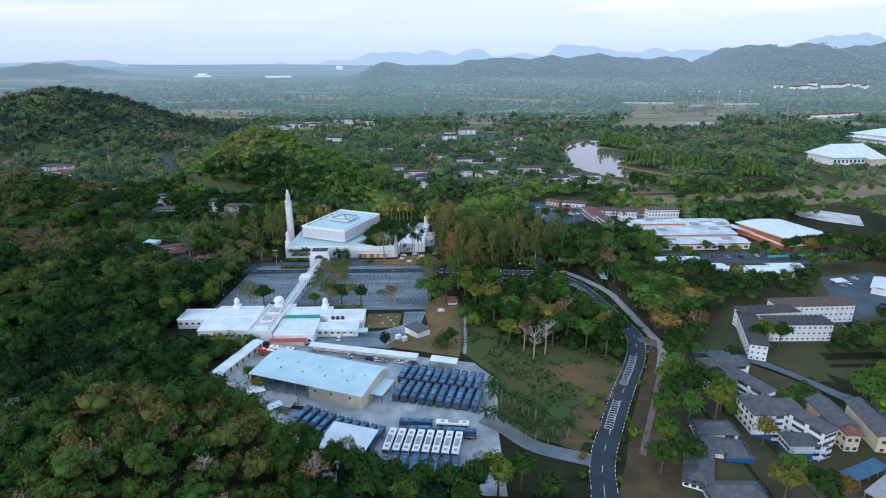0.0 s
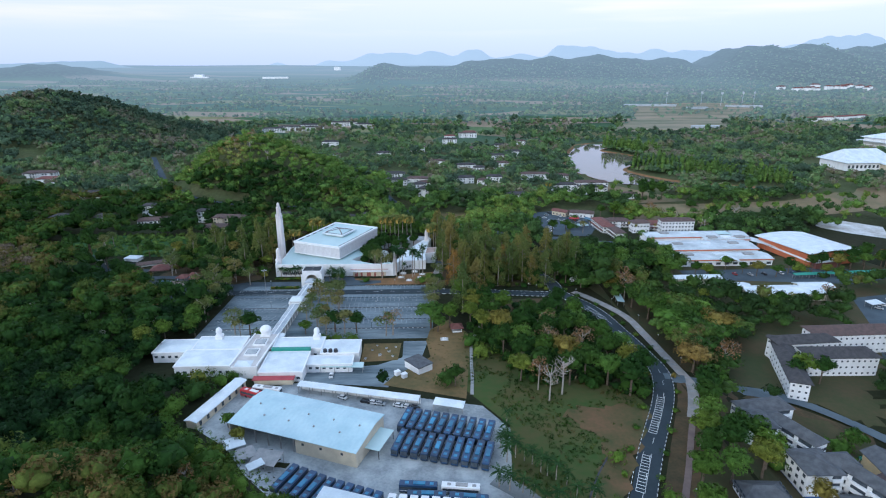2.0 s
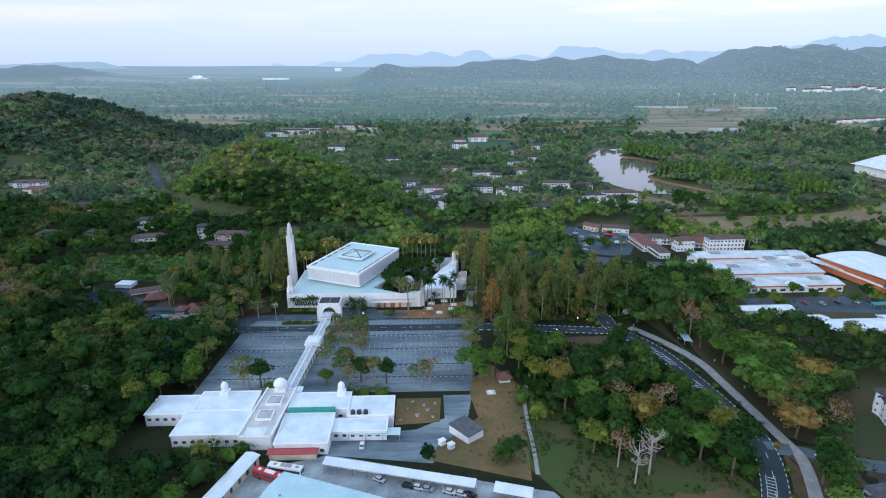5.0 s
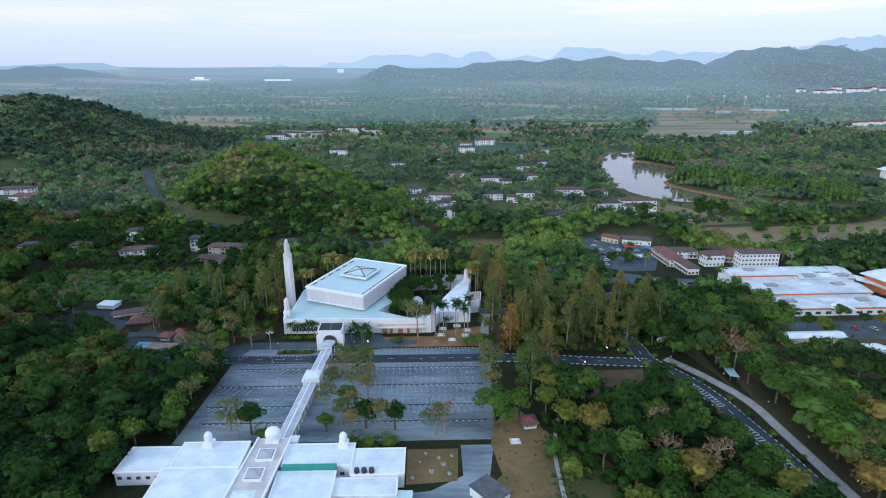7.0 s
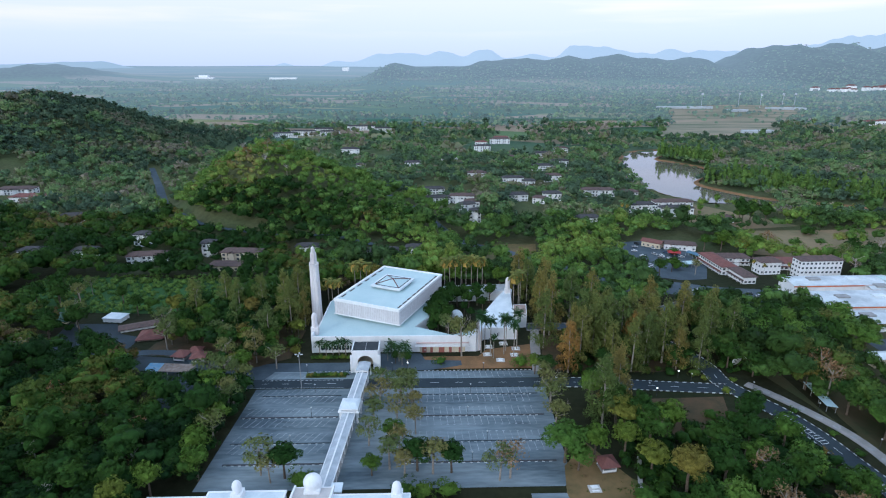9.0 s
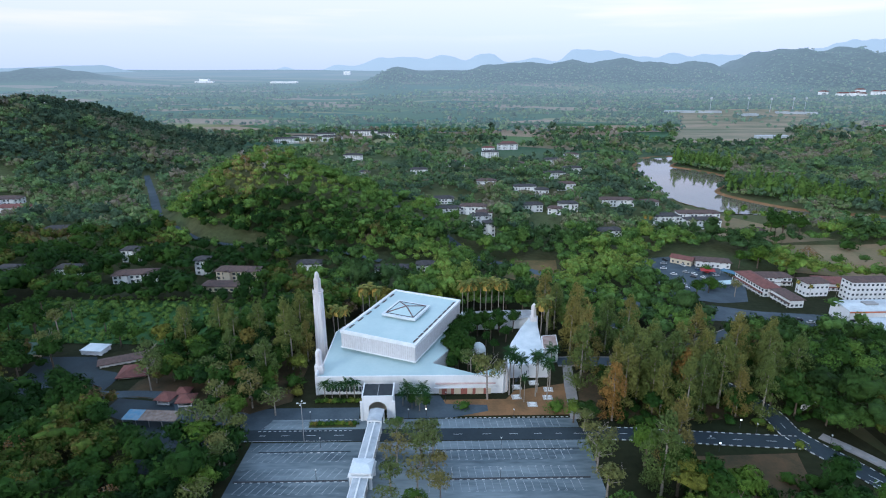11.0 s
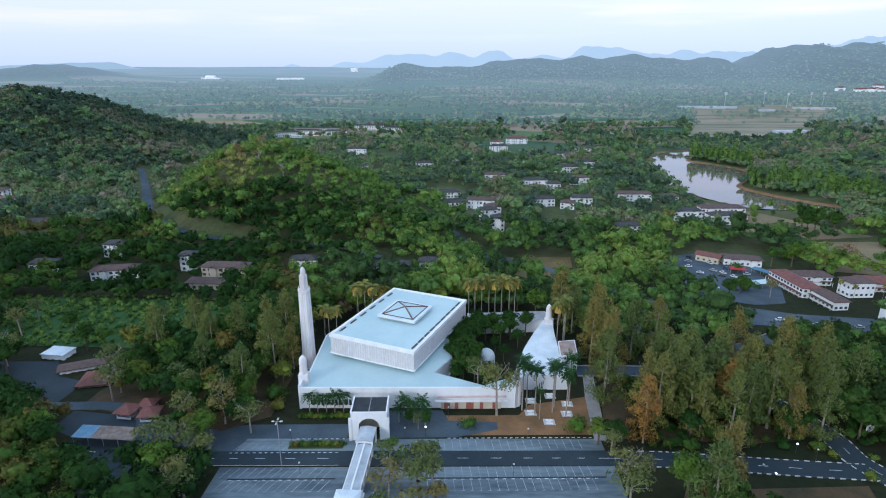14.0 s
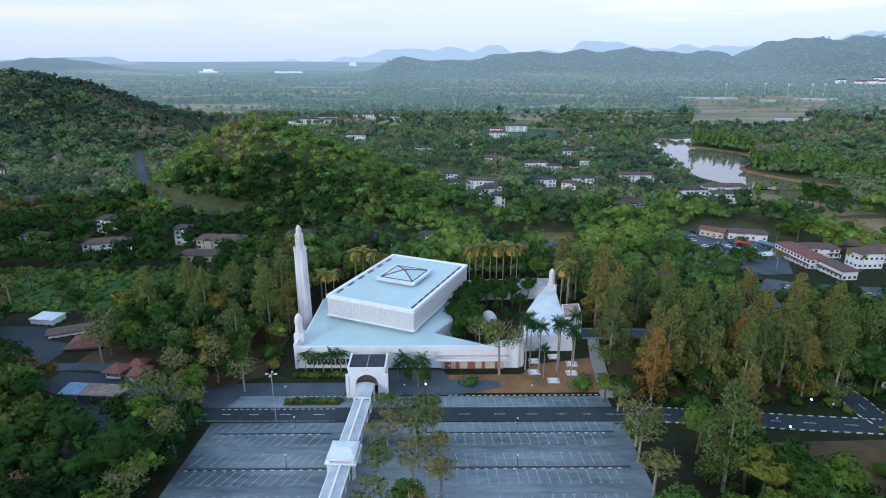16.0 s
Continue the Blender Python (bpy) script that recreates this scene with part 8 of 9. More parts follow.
# grove between the car park and the road
GROVE = ((48, 385, "feathery", 1.1), (61, 393, "feathery", 1.15), (73, 398, "feathery", 1.1), (112, 402, "feathery", 1.0), (104, 412, "feathery", 1.1), (118, 412, "feathery", 1.0), (92, 424, "feathery", 1.0), (54, 430, "feathery", 1.1), (66, 436, "feathery", 1.0), (92, 379, "deep", 0.8), (86, 389, "deep", 0.9), (78, 398, "deep", 0.9), (69, 404, "deep", 0.9), (60, 409, "deep", 0.8), (80, 376, "deep", 0.9), (66, 386, "deep", 0.9), (56, 378, "deep", 0.8), (74, 388, "feathery", 1.0), (41, 377, "rusty", 0.95), (49, 338, "deep", 1.2), (55, 333, "deep", 1.2), (71, 335, "bright", 1.25), (100, 384, "feathery", 0.95), (92, 387, "feathery", 0.9), (78, 384, "feathery", 1.0), (70, 381, "deep", 0.9), (108, 392, "feathery", 1.0), (90, 410, "feathery", 1.05), (76, 406, "feathery", 1.05), (84, 398, "feathery", 1.1), (96, 402, "feathery", 1.1), (52, 400, "feathery", 1.15), (46, 392, "feathery", 1.0), (68, 392, "feathery", 1.15), (58, 384, "feathery", 1.05), (83, 304, "dry", 1.1), (80.6, 290, "dry", 1.1), (141, 366, "dry", 1.2), (44, 338, "feathery", 1.2), (36, 320, "broad", 1.0), 
         (34.5, 399, "feathery", 1.15), (55, 391, "feathery", 1.2), (62, 398, "feathery", 1.2), (40, 412, "feathery", 1.2), (84, 384, "feathery", 1.2), (92, 392, "feathery", 1.1),
         (44, 352, "broad", 1.1), (50, 333, "broad", 1.2), (57, 326, "broad", 1.2), (47, 322, "broad", 1.0), (64, 330, "broad", 1.2), (38, 364, "broad", 1.0), (52, 348, "feathery", 1.1), (62, 366, "broad", 1.0), (74, 362, "broad", 1.0), (60, 380, "feathery", 0.9), (68, 377, "feathery", 1.0), (75, 381, "feathery", 0.95), (98, 384, "feathery", 0.85), (88, 378.5, "feathery", 0.8), (56, 402, "feathery", 1.1), (72, 390, "rusty", 0.9), (82, 396, "feathery", 1.1), (93, 365, "feathery", 0.75),
         (68, 292, "bright", 1.15), (60, 304, "broad", 1.25), (72, 305, "broad", 1.2), (80, 296, "broad", 1.2), (90, 300, "broad", 1.2), (84, 310, "broad", 1.1), (98, 308, "bright", 1.1), (76, 318, "broad", 1.2), (88, 322, "broad", 1.2), (100, 322, "broad", 1.1),
         (94, 334, "broad", 1.1), (82, 335, "bright", 1.0), (106, 296, "broad", 1.15), (112, 284, "bright", 1.1), (104, 278, "broad", 1.2), (95, 285, "dry", 1.2), (86, 280, "broad", 1.2), (76, 280, "broad", 1.1), (66, 278, "broad", 1.15), (60, 290, "broad", 1.1),
         (72, 266, "broad", 1.1), (79, 254, "bare", 1.5), (73, 250, "bare", 1.3), (84, 262, "broad", 1.1), (92, 268, "broad", 1.2), (100, 262, "bright", 1.15), (107, 254, "broad", 1.25), (113, 262, "broad", 1.2), (112, 272, "broad", 1.1), (70, 258, "dry", 1.0), (64, 266, "broad", 1.0),
         (120, 322, "bush", 1.5), (52, 312, "broad", 1.0), (46, 300, "bush", 1.6), (50, 290, "bush", 1.5), (36, 262, "broad", 0.7), (33, 265, "bush", 1.5))
for x, y, k, s in GROVE:
    if min(math.hypot(x - q.x, y - q.y) for q in smooth_line(LOT_ROAD, 3.0) + smooth_line(MAIN_ROAD, 3.0)) < 6 or (74 < x < 104 and 362 < y < 377) or inside([(56, 358), (102, 358), (90, 329), (70, 329)], x, y):
        continue
    plant("deep" if k == "broad" and int(x * 3 + y) % 5 < 2 else k, x, y, s * (1.0 if k in ("feathery", "bare", "rusty") else 1.3))
for x, y, k, s in ((97, 377.5, "feathery", 0.95), (105, 385, "deep", 1.2), (110, 378, "deep", 1.2), (87, 379, "deep", 1.1), (118, 372, "deep", 1.1), (120, 396, "feathery", 1.0), (-230, 470, "deep", 1.1), (-216, 478, "open", 1.2), (-190, 462, "deep", 1.0), (-152, 470, "open", 1.1), (-240, 490, "deep", 1.2), (-128, 480, "deep", 1.0)):
    plant(k, x, y, s)
for x, y, k, s in ((-92, 403, "feathery", 0.9), (-85, 417, "feathery", 1.1), (-90, 428, "feathery", 1.15), (-98, 412, "open", 1.5), (-104, 404, "broad", 1.2), (-110, 414, "feathery", 0.85), (-97, 395, "open", 1.2), (-86, 440, "feathery", 1.1), (-96, 442, "broad", 1.4),
                   (-118, 408, "open", 1.3), (-106, 426, "broad", 1.4), (-116, 436, "feathery", 0.9), (-80, 452, "broad", 1.4), (-75, 462, "broad", 1.5), (-88, 458, "broad", 1.5), (-62, 474, "broad", 1.5), (-50, 480, "broad", 1.5), (-36, 474, "broad", 1.4), (-24, 480, "broad", 1.5),
                   (-12, 488, "broad", 1.3), (16, 486, "broad", 1.4), (24, 478, "broad", 1.4), (2, 487, "broad", 1.4), (-5, 490, "broad", 1.5), (9, 489, "broad", 1.3), (33, 466, "feathery", 1.1), (36, 455, "feathery", 1.0), (42, 440, "feathery", 1.2), (38, 430, "feathery", 1.1), (46, 428, "broad", 1.3), (-82, 404, "bush", 1.6), (-79, 396, "bush", 1.2), (-88, 392, "broad", 0.9), (-94, 388, "open", 1.3), (-90, 398, "broad", 1.0), (-81, 412, "broad", 1.0), (-80, 424, "feathery", 0.8), (-84, 432, "broad", 1.1), (-100, 398, "broad", 1.2), (-110, 400, "open", 1.4), (-112, 424, "broad", 1.4), (-103, 434, "feathery", 1.0), (-124, 418, "broad", 1.4), (-130, 428, "broad", 1.3), (-134, 412, "broad", 1.2), (-140, 404, "open", 1.3), (-141, 420, "broad", 1.3), (-138, 436, "feathery", 1.0), (-150, 440, "broad", 1.4), (-125, 444, "feathery", 1.0), (-114, 446, "broad", 1.3), (-106, 386, "open", 1.2), (-100, 380, "broad", 1.0)):
    plant(k, x, y, s)
# about the camp and its carport
for x, y, k, s in ((-162, 390, "deep", 1.4), (-154, 383, "deep", 1.3), (-148, 377, "broad", 1.3), (-141, 371, "deep", 1.3), (-171, 397, "deep", 1.3), (-107, 369, "open", 1.4), (-103, 361, "broad", 1.3), (-110, 361, "deep", 1.2), (-100, 368, "open", 1.3),
                   (-192, 424, "deep", 1.4), (-198, 432, "open", 1.4), (-200, 414, "deep", 1.4), (-207, 424, "deep", 1.4), (-146, 418, "open", 1.5), (-141, 411, "open", 1.2), (-174, 446, "deep", 1.2), (-222, 458, "deep", 1.5), (-228, 466, "deep", 1.5), (-236, 460, "deep", 1.4), (-218, 468, "deep", 1.3), (-212, 460, "open", 1.4)):
    plant(k, x, y, s)
# beside the road, the hostels and the lane
EAST = ((131, 240, "broad", 1.2), (128, 232, "bright", 1.1), (135, 250, "broad", 1.25), (141, 256, "broad", 1.2), (121, 221, "broad", 1.2), (127, 214, "broad", 1.3), (117, 210, "broad", 1.15), (122, 203, "bright", 1.1), (111, 200, "broad", 1.2), (133, 222, "broad", 1.1),
        (106, 186, "broad", 1.1), (110, 178, "broad", 1.1), (101, 176, "broad", 1.0), (134, 206, "broad", 1.2), (139, 212, "broad", 1.2), (140, 222, "broad", 1.1), (146, 216, "bush", 1.8), (143, 276, "flat", 1.3), (150, 286, "flat", 1.4), (146, 298, "flat", 1.5), (156, 306, "flat", 1.5),
        (148, 316, "flat", 1.5), (164, 300, "flat", 1.4), (160, 322, "flat", 1.5), (172, 314, "flat", 1.4), (144, 332, "flat", 1.4), (156, 338, "flat", 1.4), (170, 332, "flat", 1.4), (164, 284, "dry", 1.1), (158, 278, "dry", 1.2), (140, 346, "broad", 1.2), (134, 362, "broad", 1.1),
        (139, 356, "dry", 1.2), (150, 352, "broad", 1.1), (184, 268, "broad", 1.0), (190, 272, "broad", 1.1), (196, 268, "broad", 1.0), (203, 222, "bright", 1.3), (210, 228, "broad", 1.3), (216, 220, "broad", 1.3), (204, 212, "broad", 1.2), (212, 210, "broad", 1.2), (220, 232, "broad", 1.2),
        (182, 228, "broad", 0.8), (176, 226, "bush", 1.8), (147, 196, "broad", 0.9), (142, 172, "bright", 1.1), (147, 165, "broad", 1.2), (136, 166, "broad", 1.0), (158, 170, "broad", 0.9), (99, 196, "bush", 1.0), (89, 214, "lanebush", 1.0))
EAST += ((285, 407, "broad", 1.0), (293, 410, "deep", 1.0), (301, 406, "broad", 1.1), (312, 408, "broad", 1.0), (324, 411, "bright", 1.0), (336, 408, "broad", 1.1), (124, 406, "bright", 1.3), (133, 399, "bright", 1.4), (142, 404, "broad", 1.4), (151, 398, "bright", 1.4), (160, 404, "bright", 1.3), (168, 397, "broad", 1.4), (176, 402, "bright", 1.3), (184, 396, "bright", 1.2), (146, 412, "broad", 1.4), (156, 416, "bright", 1.4), (170, 414, "bright", 1.3), (183, 412, "bright", 1.3), (190, 424, "bright", 1.3), (178, 426, "broad", 1.3), (134, 412, "bright", 1.3), (201.6, 400.5, "broad", 0.8), (207, 396, "broad", 0.9), (229.7, 414.6, "broad", 0.8), (243, 400, "broad", 0.9), (266, 403, "broad", 0.9), (255, 398, "flat", 0.8), (236, 405, "broad", 0.7), (213, 399, "bush", 1.6), (184.8, 354.4, "broad", 0.9), (192, 350, "dry", 1.0), (200.7, 346, "broad", 0.9), (214, 347, "open", 1.1),
         (225, 345, "broad", 1.0), (237, 344, "broad", 0.9), (254, 349, "dry", 1.1), (219, 346, "broad", 0.9), (231, 343, "open", 1.0), (246, 346, "broad", 0.9), (264, 346, "broad", 0.9), (306, 412, "broad", 1.0), (318, 416, "broad", 1.1), (330, 420, "broad", 1.2), (338, 414, "broad", 1.0), (286, 395, "broad", 0.8), (276, 408, "bush", 1.8),
         (255, 500, "bare", 1.1), (262, 520, "open", 1.3), (280, 536, "broad", 1.2), (300, 536, "bare", 1.2), (206, 546, "broad", 1.1), (212, 540, "bright", 1.0), (160, 552, "bush", 1.4), (148, 520, "bush", 1.8), (142, 512, "broad", 0.9), (156, 508, "open", 0.9), (128, 498, "broad", 1.0), (199, 560, "broad", 1.3), (186, 560, "broad", 1.0), (205, 575, "bush", 2.0),
         (252, 630, "broad", 1.5), (262, 636, "broad", 1.6), (272, 630, "broad", 1.5), (256, 642, "broad", 1.5), (290, 600, "bush", 2.2), (240, 570, "bush", 2.2), (224, 590, "bush", 2.4), (233, 560, "dry", 1.2))
shelter("canvas_roof", 134.8, 354.5, 84, 17, 4.2, 2.4, "pale blue canvas roof beside the walk", roofm=M_ROOFB)
board = thing("notice_board", 118.8, 386.2, -14, None, "white notice board on posts beside the road", "sign")
part("panel", box(bmesh.new(), -4.2, 4.2, -0.08, 0.08, 1.0, 3.6, 0.03), M_WHITE, board)
for k in (-2.8, 0.0, 2.8):
    part("post", box(bmesh.new(), k - 0.08, k + 0.08, 0.1, 0.26, -0.6, 3.4), M_GREY, board)
for k in range(3):
    part("writing_bar", box(bmesh.new(), -2.6 + 0.5 * k, 2.4 - 0.6 * k, -0.11, -0.085, 2.8 - 0.7 * k, 3.1 - 0.7 * k), M_BLUEW, board)
for x, y, s in ((-4, 289, 0.9), (-1.5, 297, 0.7), (2.5, 292, 1.1), (5, 299, 0.8), (8.5, 291, 0.9), (0.5, 301.5, 0.7), (6.5, 295.5, 1.0), (9.5, 300, 0.7)):
    pot = thing("planter", x, y, x * 17, None, "low round pale concrete planter in the garden bed", "planter", "garden planters")
    part("tub", cyl(bmesh.new(), 0, 0, -0.1, 0.55 * s, 0.55 * s, 0.75 * s, 12), M_WHITE, pot)
    part("rim", cyl(bmesh.new(), 0, 0, 0.55 * s, 0.66 * s, 0.82 * s, 0.82 * s, 12), M_GREY, pot)
    q, qn = leaf_cards("bush", 36, 0.5, int(x * 3) + 40)
    crown = new("shrub", quad_mesh("shrub", q * 0.28 * s + np.array((0, 0, 0.55 * s)), qn, np.zeros(len(q)), M_LEAFO))
    crown.parent = pot
for x, y, k, s in EAST:
    plant("bush" if k == "lanebush" else "deep" if k == "broad" and int(x * 3 + y) % 5 < 2 else k, x, y, s * 1.2)
for i in range(0, 34, 2):
    p = smooth_line(MAIN_ROAD, 5)[i + 8] if i + 8 < len(smooth_line(MAIN_ROAD, 5)) else None
    if p:
        plant("bush", p.x - 6.2, p.y + 2, random.uniform(0.45, 0.8))
        plant("bush", p.x + 5.4, p.y, random.uniform(0.4, 0.7))
# along the front of the yard
for x, y, k, s in ((-18, 172, "deep", 1.1), (-11, 177, "deep", 1.05), (-14, 184, "deep", 0.9), (-4, 176, "deep", 1.0), (-1, 182, "open", 0.8), (3, 173, "deep", 1.1), (9, 169, "deep", 1.1), (16, 165, "deep", 1.2), (24, 163, "deep", 1.25), (32, 163, "deep", 1.2), (40, 164, "deep", 1.25), (47, 166, "broad", 1.2), (54, 168, "deep", 1.1), (-8, 166, "dry", 1.1),
                   (10, 160, "deep", 1.2), (20, 157, "broad", 1.2), (36, 156, "deep", 1.2), (46, 180, "bush", 1.4), (62, 160, "broad", 1.0), (-42, 226, "broad", 0.6)):
    plant(k, x, y, s * 1.15)

# bleached and dry trees that stand out of the forest
for x, y, k, s in ((-62, 152, "bare", 1.0), (-48, 166, "dry", 0.9), (-80, 176, "bare", 0.9), (-95, 160, "dry", 1.0), (-36, 158, "bare", 0.9), (-70, 138, "dry", 1.0), (-54, 184, "bare", 1.0), (-44, 190, "dry", 0.8), (-110, 190, "bare", 0.9), (-28, 146, "dry", 1.0), (-86, 196, "dry", 0.9),
                   (-128, 300, "bare", 0.9), (-146, 322, "bare", 0.9), (-118, 334, "dry", 0.9), (-160, 356, "dry", 1.0), (-112, 318, "bare", 0.8), (-182, 334, "bare", 0.9), (-205, 362, "dry", 1.1), (-168, 300, "bare", 0.8), (-220, 310, "dry", 1.0), (-190, 696, "bare", 1.1), (-160, 660, "bare", 1.1), (-140, 650, "bare", 1.0),
                   (-200, 660, "dry", 1.3), (-178, 668, "dry", 1.3), (-164, 684, "dry", 1.4), (-150, 676, "dry", 1.2)):
    plant(k, x, y, s)

# ---- woods ----
def patch_tints(x, y, lo, hi):
    """Trees of a kind stand together in patches, with strays between."""
    n = np.array([noise.noise((a / 38, b / 38, 5.3)) + 0.6 * noise.noise((a / 120, b / 120, 9.1)) for a, b in zip(x, y)])
    return np.clip(lo + (hi - lo) * np.clip(0.42 + 0.8 * n + RNG.normal(0, 0.18, len(x)), 0, 1), 0, 1)


def wood(name, x, y, leaves, size, hull, scale, label, feather=0.0, flat=0.05, margin=0.0, sink=0.0, material=None, tint=None):
    keep = free(x, y, margin)
    x, y = x[keep], y[keep]
    kinds = [("feathery" if r < feather else "flat" if r < feather + flat else "broad") for r in RNG.random(len(x))]
    forest(name, x, y, tints_for(x, y) if tint is None else patch_tints(x, y, *tint), kinds, leaves, size, hull, scale, label, sink, material)


for name, pts in (("hill", HILL_ROAD[:7]), ("village", VILLAGE_ROAD)):
    HOUSE_SPOTS += [(q.x, q.y - 4, 4) for q in smooth_line(pts, 9.0)]
x, y = scatter(-330, 66, 118, 300, 4.4)
k = (x < 10) & (y < 262) | (x < -100) | (y < 160)
k2 = k & (near_hill(x, y) > 0.08)
hx, hy = x[k2], y[k2]
ok = free(hx, hy, -1)
hx, hy = hx[ok], hy[ok]
t = np.clip(patch_tints(hx, hy, 0.08, 0.78) + 0.5 * bell(hx, hy, -62, 184, 54, 18) * RNG.uniform(0.1, 1.3, len(hx)), 0, 0.85)
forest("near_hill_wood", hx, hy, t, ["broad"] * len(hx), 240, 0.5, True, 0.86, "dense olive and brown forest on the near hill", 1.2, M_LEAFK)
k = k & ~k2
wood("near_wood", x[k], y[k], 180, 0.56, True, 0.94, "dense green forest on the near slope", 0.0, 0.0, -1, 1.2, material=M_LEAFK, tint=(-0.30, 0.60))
x, y = scatter(-360, -88, 300, 440, 5.4)
k = free(x, y)
x, y = x[k], y[k]
t = np.clip(patch_tints(x, y, -0.25, 0.78) + 0.34 * ss(350, 420, y) * RNG.uniform(0.3, 1.2, len(x)), 0, 1)
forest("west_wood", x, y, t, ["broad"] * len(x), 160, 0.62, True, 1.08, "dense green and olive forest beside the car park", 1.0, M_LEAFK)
x, y = scatter(30, 440, 255, 440, 6.8)
k = (x > 112) & ~inside(rect(98, 140, 180, 350), x, y)
wood("east_wood", x[k], y[k], 230, 0.6, True, 1.15, "green trees between the roads and hostels", 0.0, 0.22, 0, 0.5, material=M_LEAFE, tint=(-0.32, 0.90))
x, y = scatter(-520, 440, 440, 640, 7.2)
k = x < -70 + 40 * np.sin(y / 31)
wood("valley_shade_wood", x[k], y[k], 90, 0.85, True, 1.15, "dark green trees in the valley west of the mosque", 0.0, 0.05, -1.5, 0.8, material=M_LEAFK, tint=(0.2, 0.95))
wood("valley_wood", x[~k], y[~k], 90, 0.85, True, 1.15, "mixed trees in the valley behind the mosque", 0.0, 0.1, -1.5, 0.8, material=M_LEAFM, tint=(-0.15, 0.66))
x, y = scatter(-320, 30, 560, 860, 6.6)
k = hill(x, y) > 3
x, y = x[k], y[k]
k = free(x, y)
x, y = x[k], y[k]
crest = bell(x, y, -172, 664, 38, 40)
t = np.clip(patch_tints(x, y, 0.30, 0.68) + 0.42 * crest * RNG.uniform(0.2, 1.2, len(x)), 0, 0.94)
forest("hill_wood", x, y, t, ["broad"] * len(x), 72, 0.85, True, 0.98, "olive and green woodland over the hill", 1.2, M_LEAFM)


def glades(x, y, cut, size=46):
    """Trees stand in groves, with open grass between them."""
    return np.array([noise.noise((a / size, b / (size * 0.6), 4.4)) + 0.5 * noise.noise((a / 15, b / 13, 8.8)) > cut for a, b in zip(x, y)])


x, y = scatter(-760, 760, 640, 1000, 8.0)
k = (hill(x, y) <= 3) & (glades(x, y, -0.26) | ((abs(x + 205) < 70) & (y < 700)))
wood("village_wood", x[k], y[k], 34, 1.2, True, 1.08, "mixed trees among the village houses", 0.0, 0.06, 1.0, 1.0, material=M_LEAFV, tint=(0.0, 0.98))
x, y = scatter(-950, -330, 840, 1260, 8.4)
k = bell(x, y, -590, 1020, 122, 150) > 0.07
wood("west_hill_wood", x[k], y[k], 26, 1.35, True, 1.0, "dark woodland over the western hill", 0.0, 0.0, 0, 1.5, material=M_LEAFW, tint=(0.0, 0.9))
x, y = scatter(-1000, 1250, 1000, 1420, 13.0)
k = glades(x, y, -0.12, 90) & (bell(x, y, -590, 1020, 122, 150) < 0.07)
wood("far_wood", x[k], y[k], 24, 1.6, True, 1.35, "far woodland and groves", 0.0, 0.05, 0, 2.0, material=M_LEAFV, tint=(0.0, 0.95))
x, y = scatter(-1600, 2300, 1400, 2900, 21.0)
k = np.array([noise.noise((a / 240, b / 80, 1.7)) + 0.4 * noise.noise((a / 60, b / 40, 6.1)) > (0.0 if a < 0 else -0.12 if a < 400 else -0.5) for a, b in zip(x, y)])
k |= ground_z(x, y) > 0.0375 * np.maximum(y - 1300, 0) + 4
k &= (ground_z(x, y) < 0.0375 * np.maximum(y - 1300, 0) + 60) | (RNG.random(len(x)) < 0.6)
M_LEAFD = leaf_mat("leaf_distant", HAZED)
# distance haze mixed into the grove leaves as emission
add_painted_haze(M_LEAFD, [q for q in M_LEAFD.node_tree.nodes if q.bl_idname == "ShaderNodeMixShader"][0].outputs[0], 1200, 3900)
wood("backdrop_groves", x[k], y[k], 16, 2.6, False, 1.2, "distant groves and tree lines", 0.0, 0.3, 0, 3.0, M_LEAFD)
gx, gy = scatter(480, 1150, 1330, 1980, 26.0)
k = (RNG.random(len(gx)) < 0.36) & inside([(560, 1440), (900, 1430), (1130, 1780), (690, 1760)], gx, gy)
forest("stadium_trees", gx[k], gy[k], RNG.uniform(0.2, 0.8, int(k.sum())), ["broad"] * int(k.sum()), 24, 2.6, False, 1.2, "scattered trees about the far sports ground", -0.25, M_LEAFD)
gx, gy = scatter(216, 600, 540, 700, 12.0)
k = np.array([noise.noise((a / 45, b / 30, 2.2)) > 0.12 for a, b in zip(gx, gy)]) & ~inside(LAKE, gx, gy)
forest("field_trees", gx[k], gy[k], RNG.uniform(0.05, 0.75, int(k.sum())), ["broad"] * int(k.sum()), 100, 1.05, True, 0.95, "clumps of trees round the dry field", 0.6, M_LEAFM)
gx, gy = scatter(44, 124, 246, 352, 4.2)
k = inside([(58, 262), (72, 246), (98, 250), (114, 250), (120, 268), (118, 310), (110, 340), (84, 346), (50, 340), (46, 318), (56, 290)], gx, gy) & free(gx, gy) & (RNG.random(len(gx)) < 0.8)
forest("grove_undergrowth", gx[k], gy[k], RNG.uniform(0.1, 0.55, int(k.sum())), ["bush"] * int(k.sum()), 70, 0.5, True, 1.25, "green shrubs under the trees of the grove", 0.2, M_LEAFK)
gx, gy = scatter(30, 128, 374, 440, 3.4)
k = free(gx, gy, -0.5) & (gx > 38 + 0.2 * (gy - 374)) & (RNG.random(len(gx)) < 0.62)
forest("casuarina_undergrowth", gx[k], gy[k], RNG.uniform(0.05, 0.8, int(k.sum())), ["bush"] * int(k.sum()), 70, 0.45, True, 1.0, "dark shrubs under the casuarinas", 0.3, M_LEAFK)
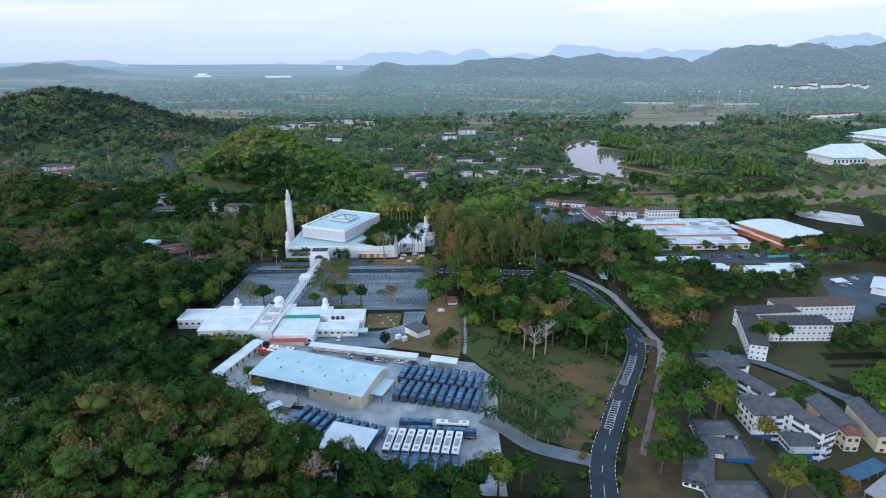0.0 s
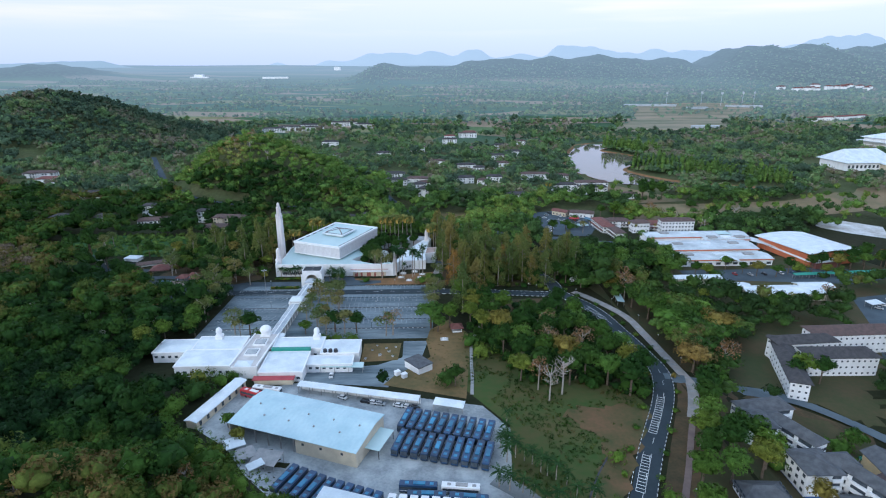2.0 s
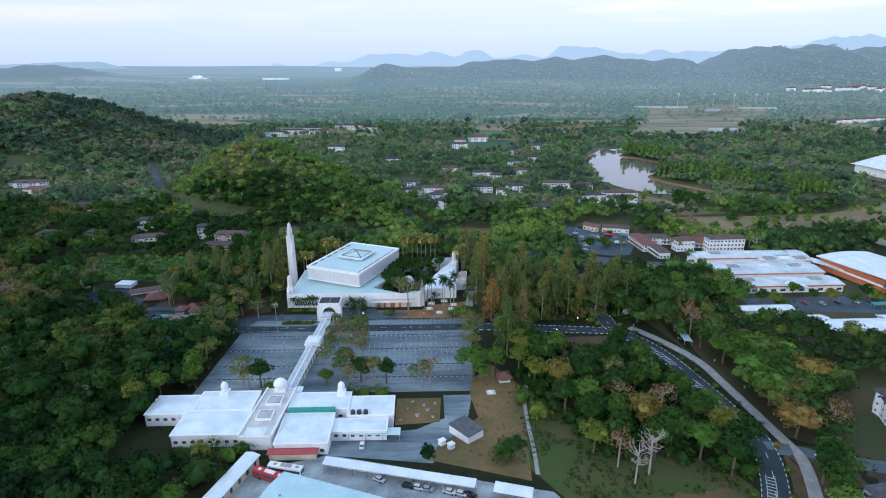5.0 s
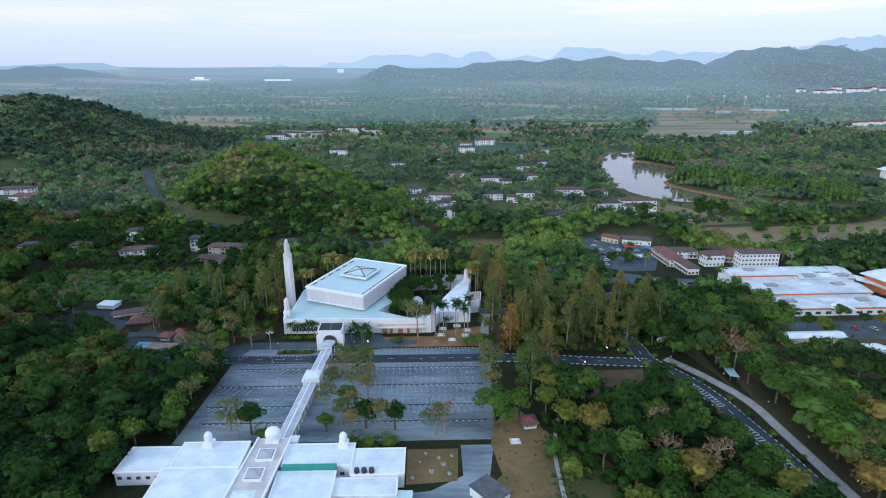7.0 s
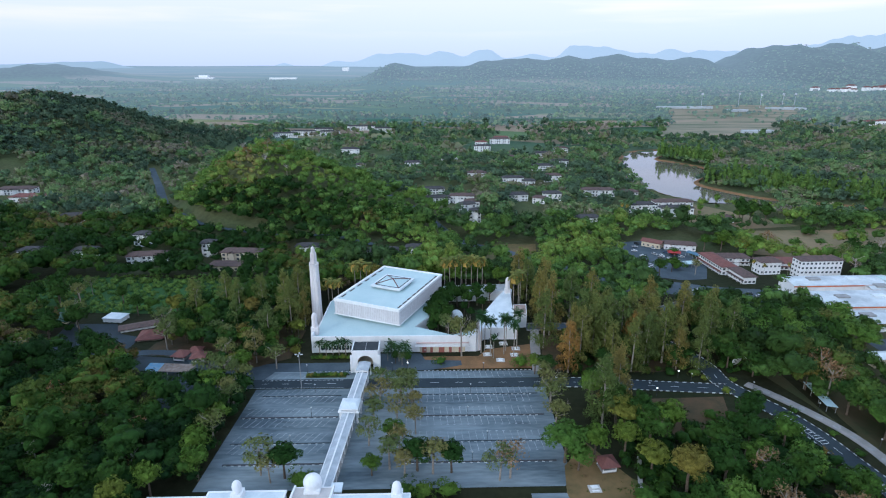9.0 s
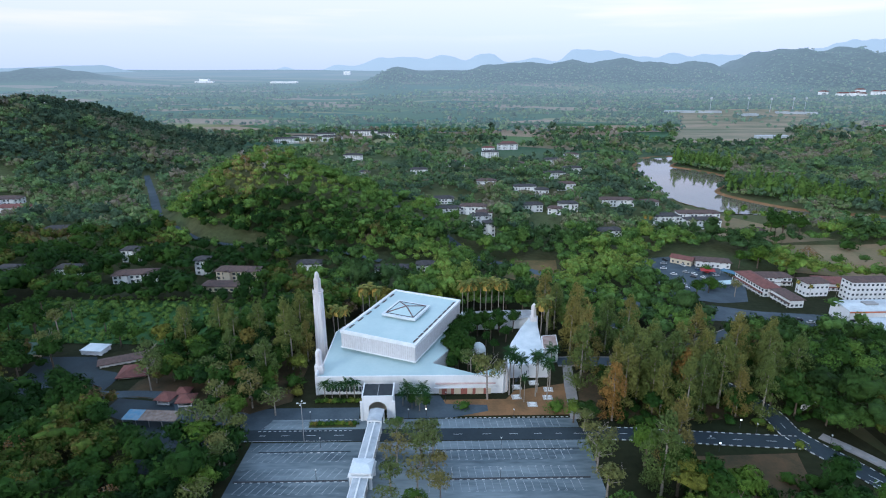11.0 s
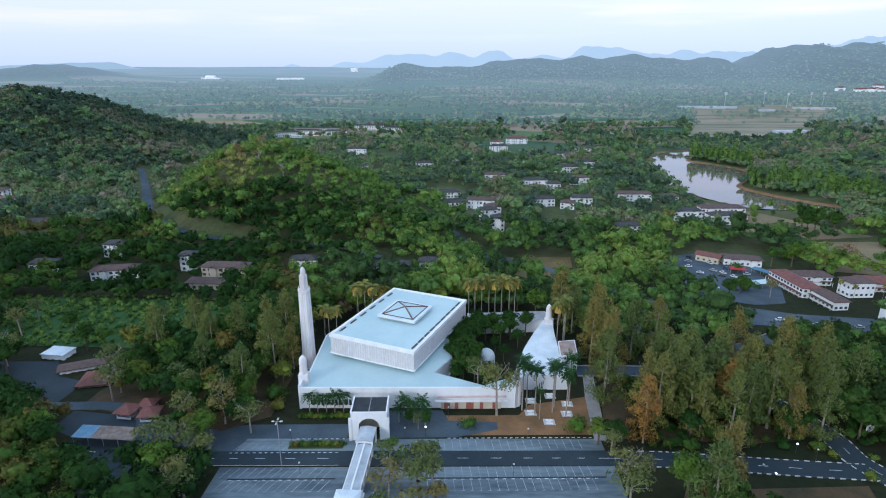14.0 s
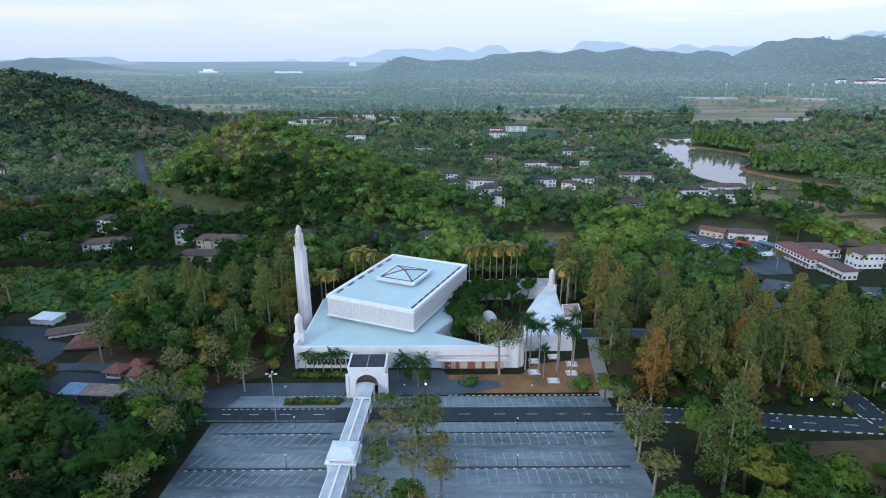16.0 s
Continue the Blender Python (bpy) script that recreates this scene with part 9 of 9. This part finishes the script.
# tufts and low shrubs over the slope
gx, gy = scatter(42, 112, 184, 306, 2.1)
SLOPE = [(53, 204), (70, 193), (77, 190), (88, 206), (99, 225), (110, 244), (106, 256), (80, 268), (60, 296), (48, 308), (42, 290), (42, 264), (50, 249), (57, 234)]
k = inside(SLOPE, gx, gy) & ~(inside(BANK, gx, gy) & (RNG.random(len(gx)) < 0.8)) & np.array([noise.noise((a / 9, b / 9, 2.5)) > -0.12 for a, b in zip(gx, gy)])
forest("slope_tufts", gx[k], gy[k], np.clip(RNG.normal(0.5, 0.16, int(k.sum())), 0.1, 0.95), ["bush"] * int(k.sum()), 26, 0.75, False, 0.36, "low grass tufts and weeds over the slope", 0.9, M_LEAFK)
gx, gy = scatter(18, 50, 252, 330, 2.4)
k = inside([(24, 306), (26, 290), (12, 274), (40, 254), (44, 290), (46, 312), (36, 328), (26, 318)], gx, gy) & (RNG.random(len(gx)) < 0.4)
forest("lawn_tufts", gx[k], gy[k], RNG.uniform(0.6, 0.95, int(k.sum())), ["bush"] * int(k.sum()), 20, 0.7, False, 0.22, "dry tufts over the brown lawn", 0.8, M_LEAFK)
# bushes over the meadow
x, y = scatter(-262, -104, 450, 512, 3.6)
k = RNG.random(len(x)) < 0.8
forest("meadow_shrubs", x[k], y[k], RNG.uniform(0.32, 0.56, k.sum()), ["bush"] * int(k.sum()), 46, 0.6, True, 0.62, "overgrown green shrubs in the meadow")
# planted rows on the lake's far shore
px, py = [], []
for k in range(7):
    o = 7.5 * k
    for a, b, n in (((302 + o * 0.4, 800 + o), (446 + o * 0.4, 690 + o), 30), ((322 + o * 0.7, 996 + 0.3 * o), (362 + o * 0.7, 930 + 0.3 * o), 12)):
        px += [a[0] + (b[0] - a[0]) * t / (n - 1) + RNG.uniform(-1, 1) for t in range(n)]
        py += [a[1] + (b[1] - a[1]) * t / (n - 1) + RNG.uniform(-1, 1) for t in range(n)]
forest("lakeside_grove", np.array(px), np.array(py), RNG.uniform(0.34, 0.56, len(px)), ["column"] * len(px), 50, 1.0, True, 1.0, "rows of tall green trees on the lake shore")
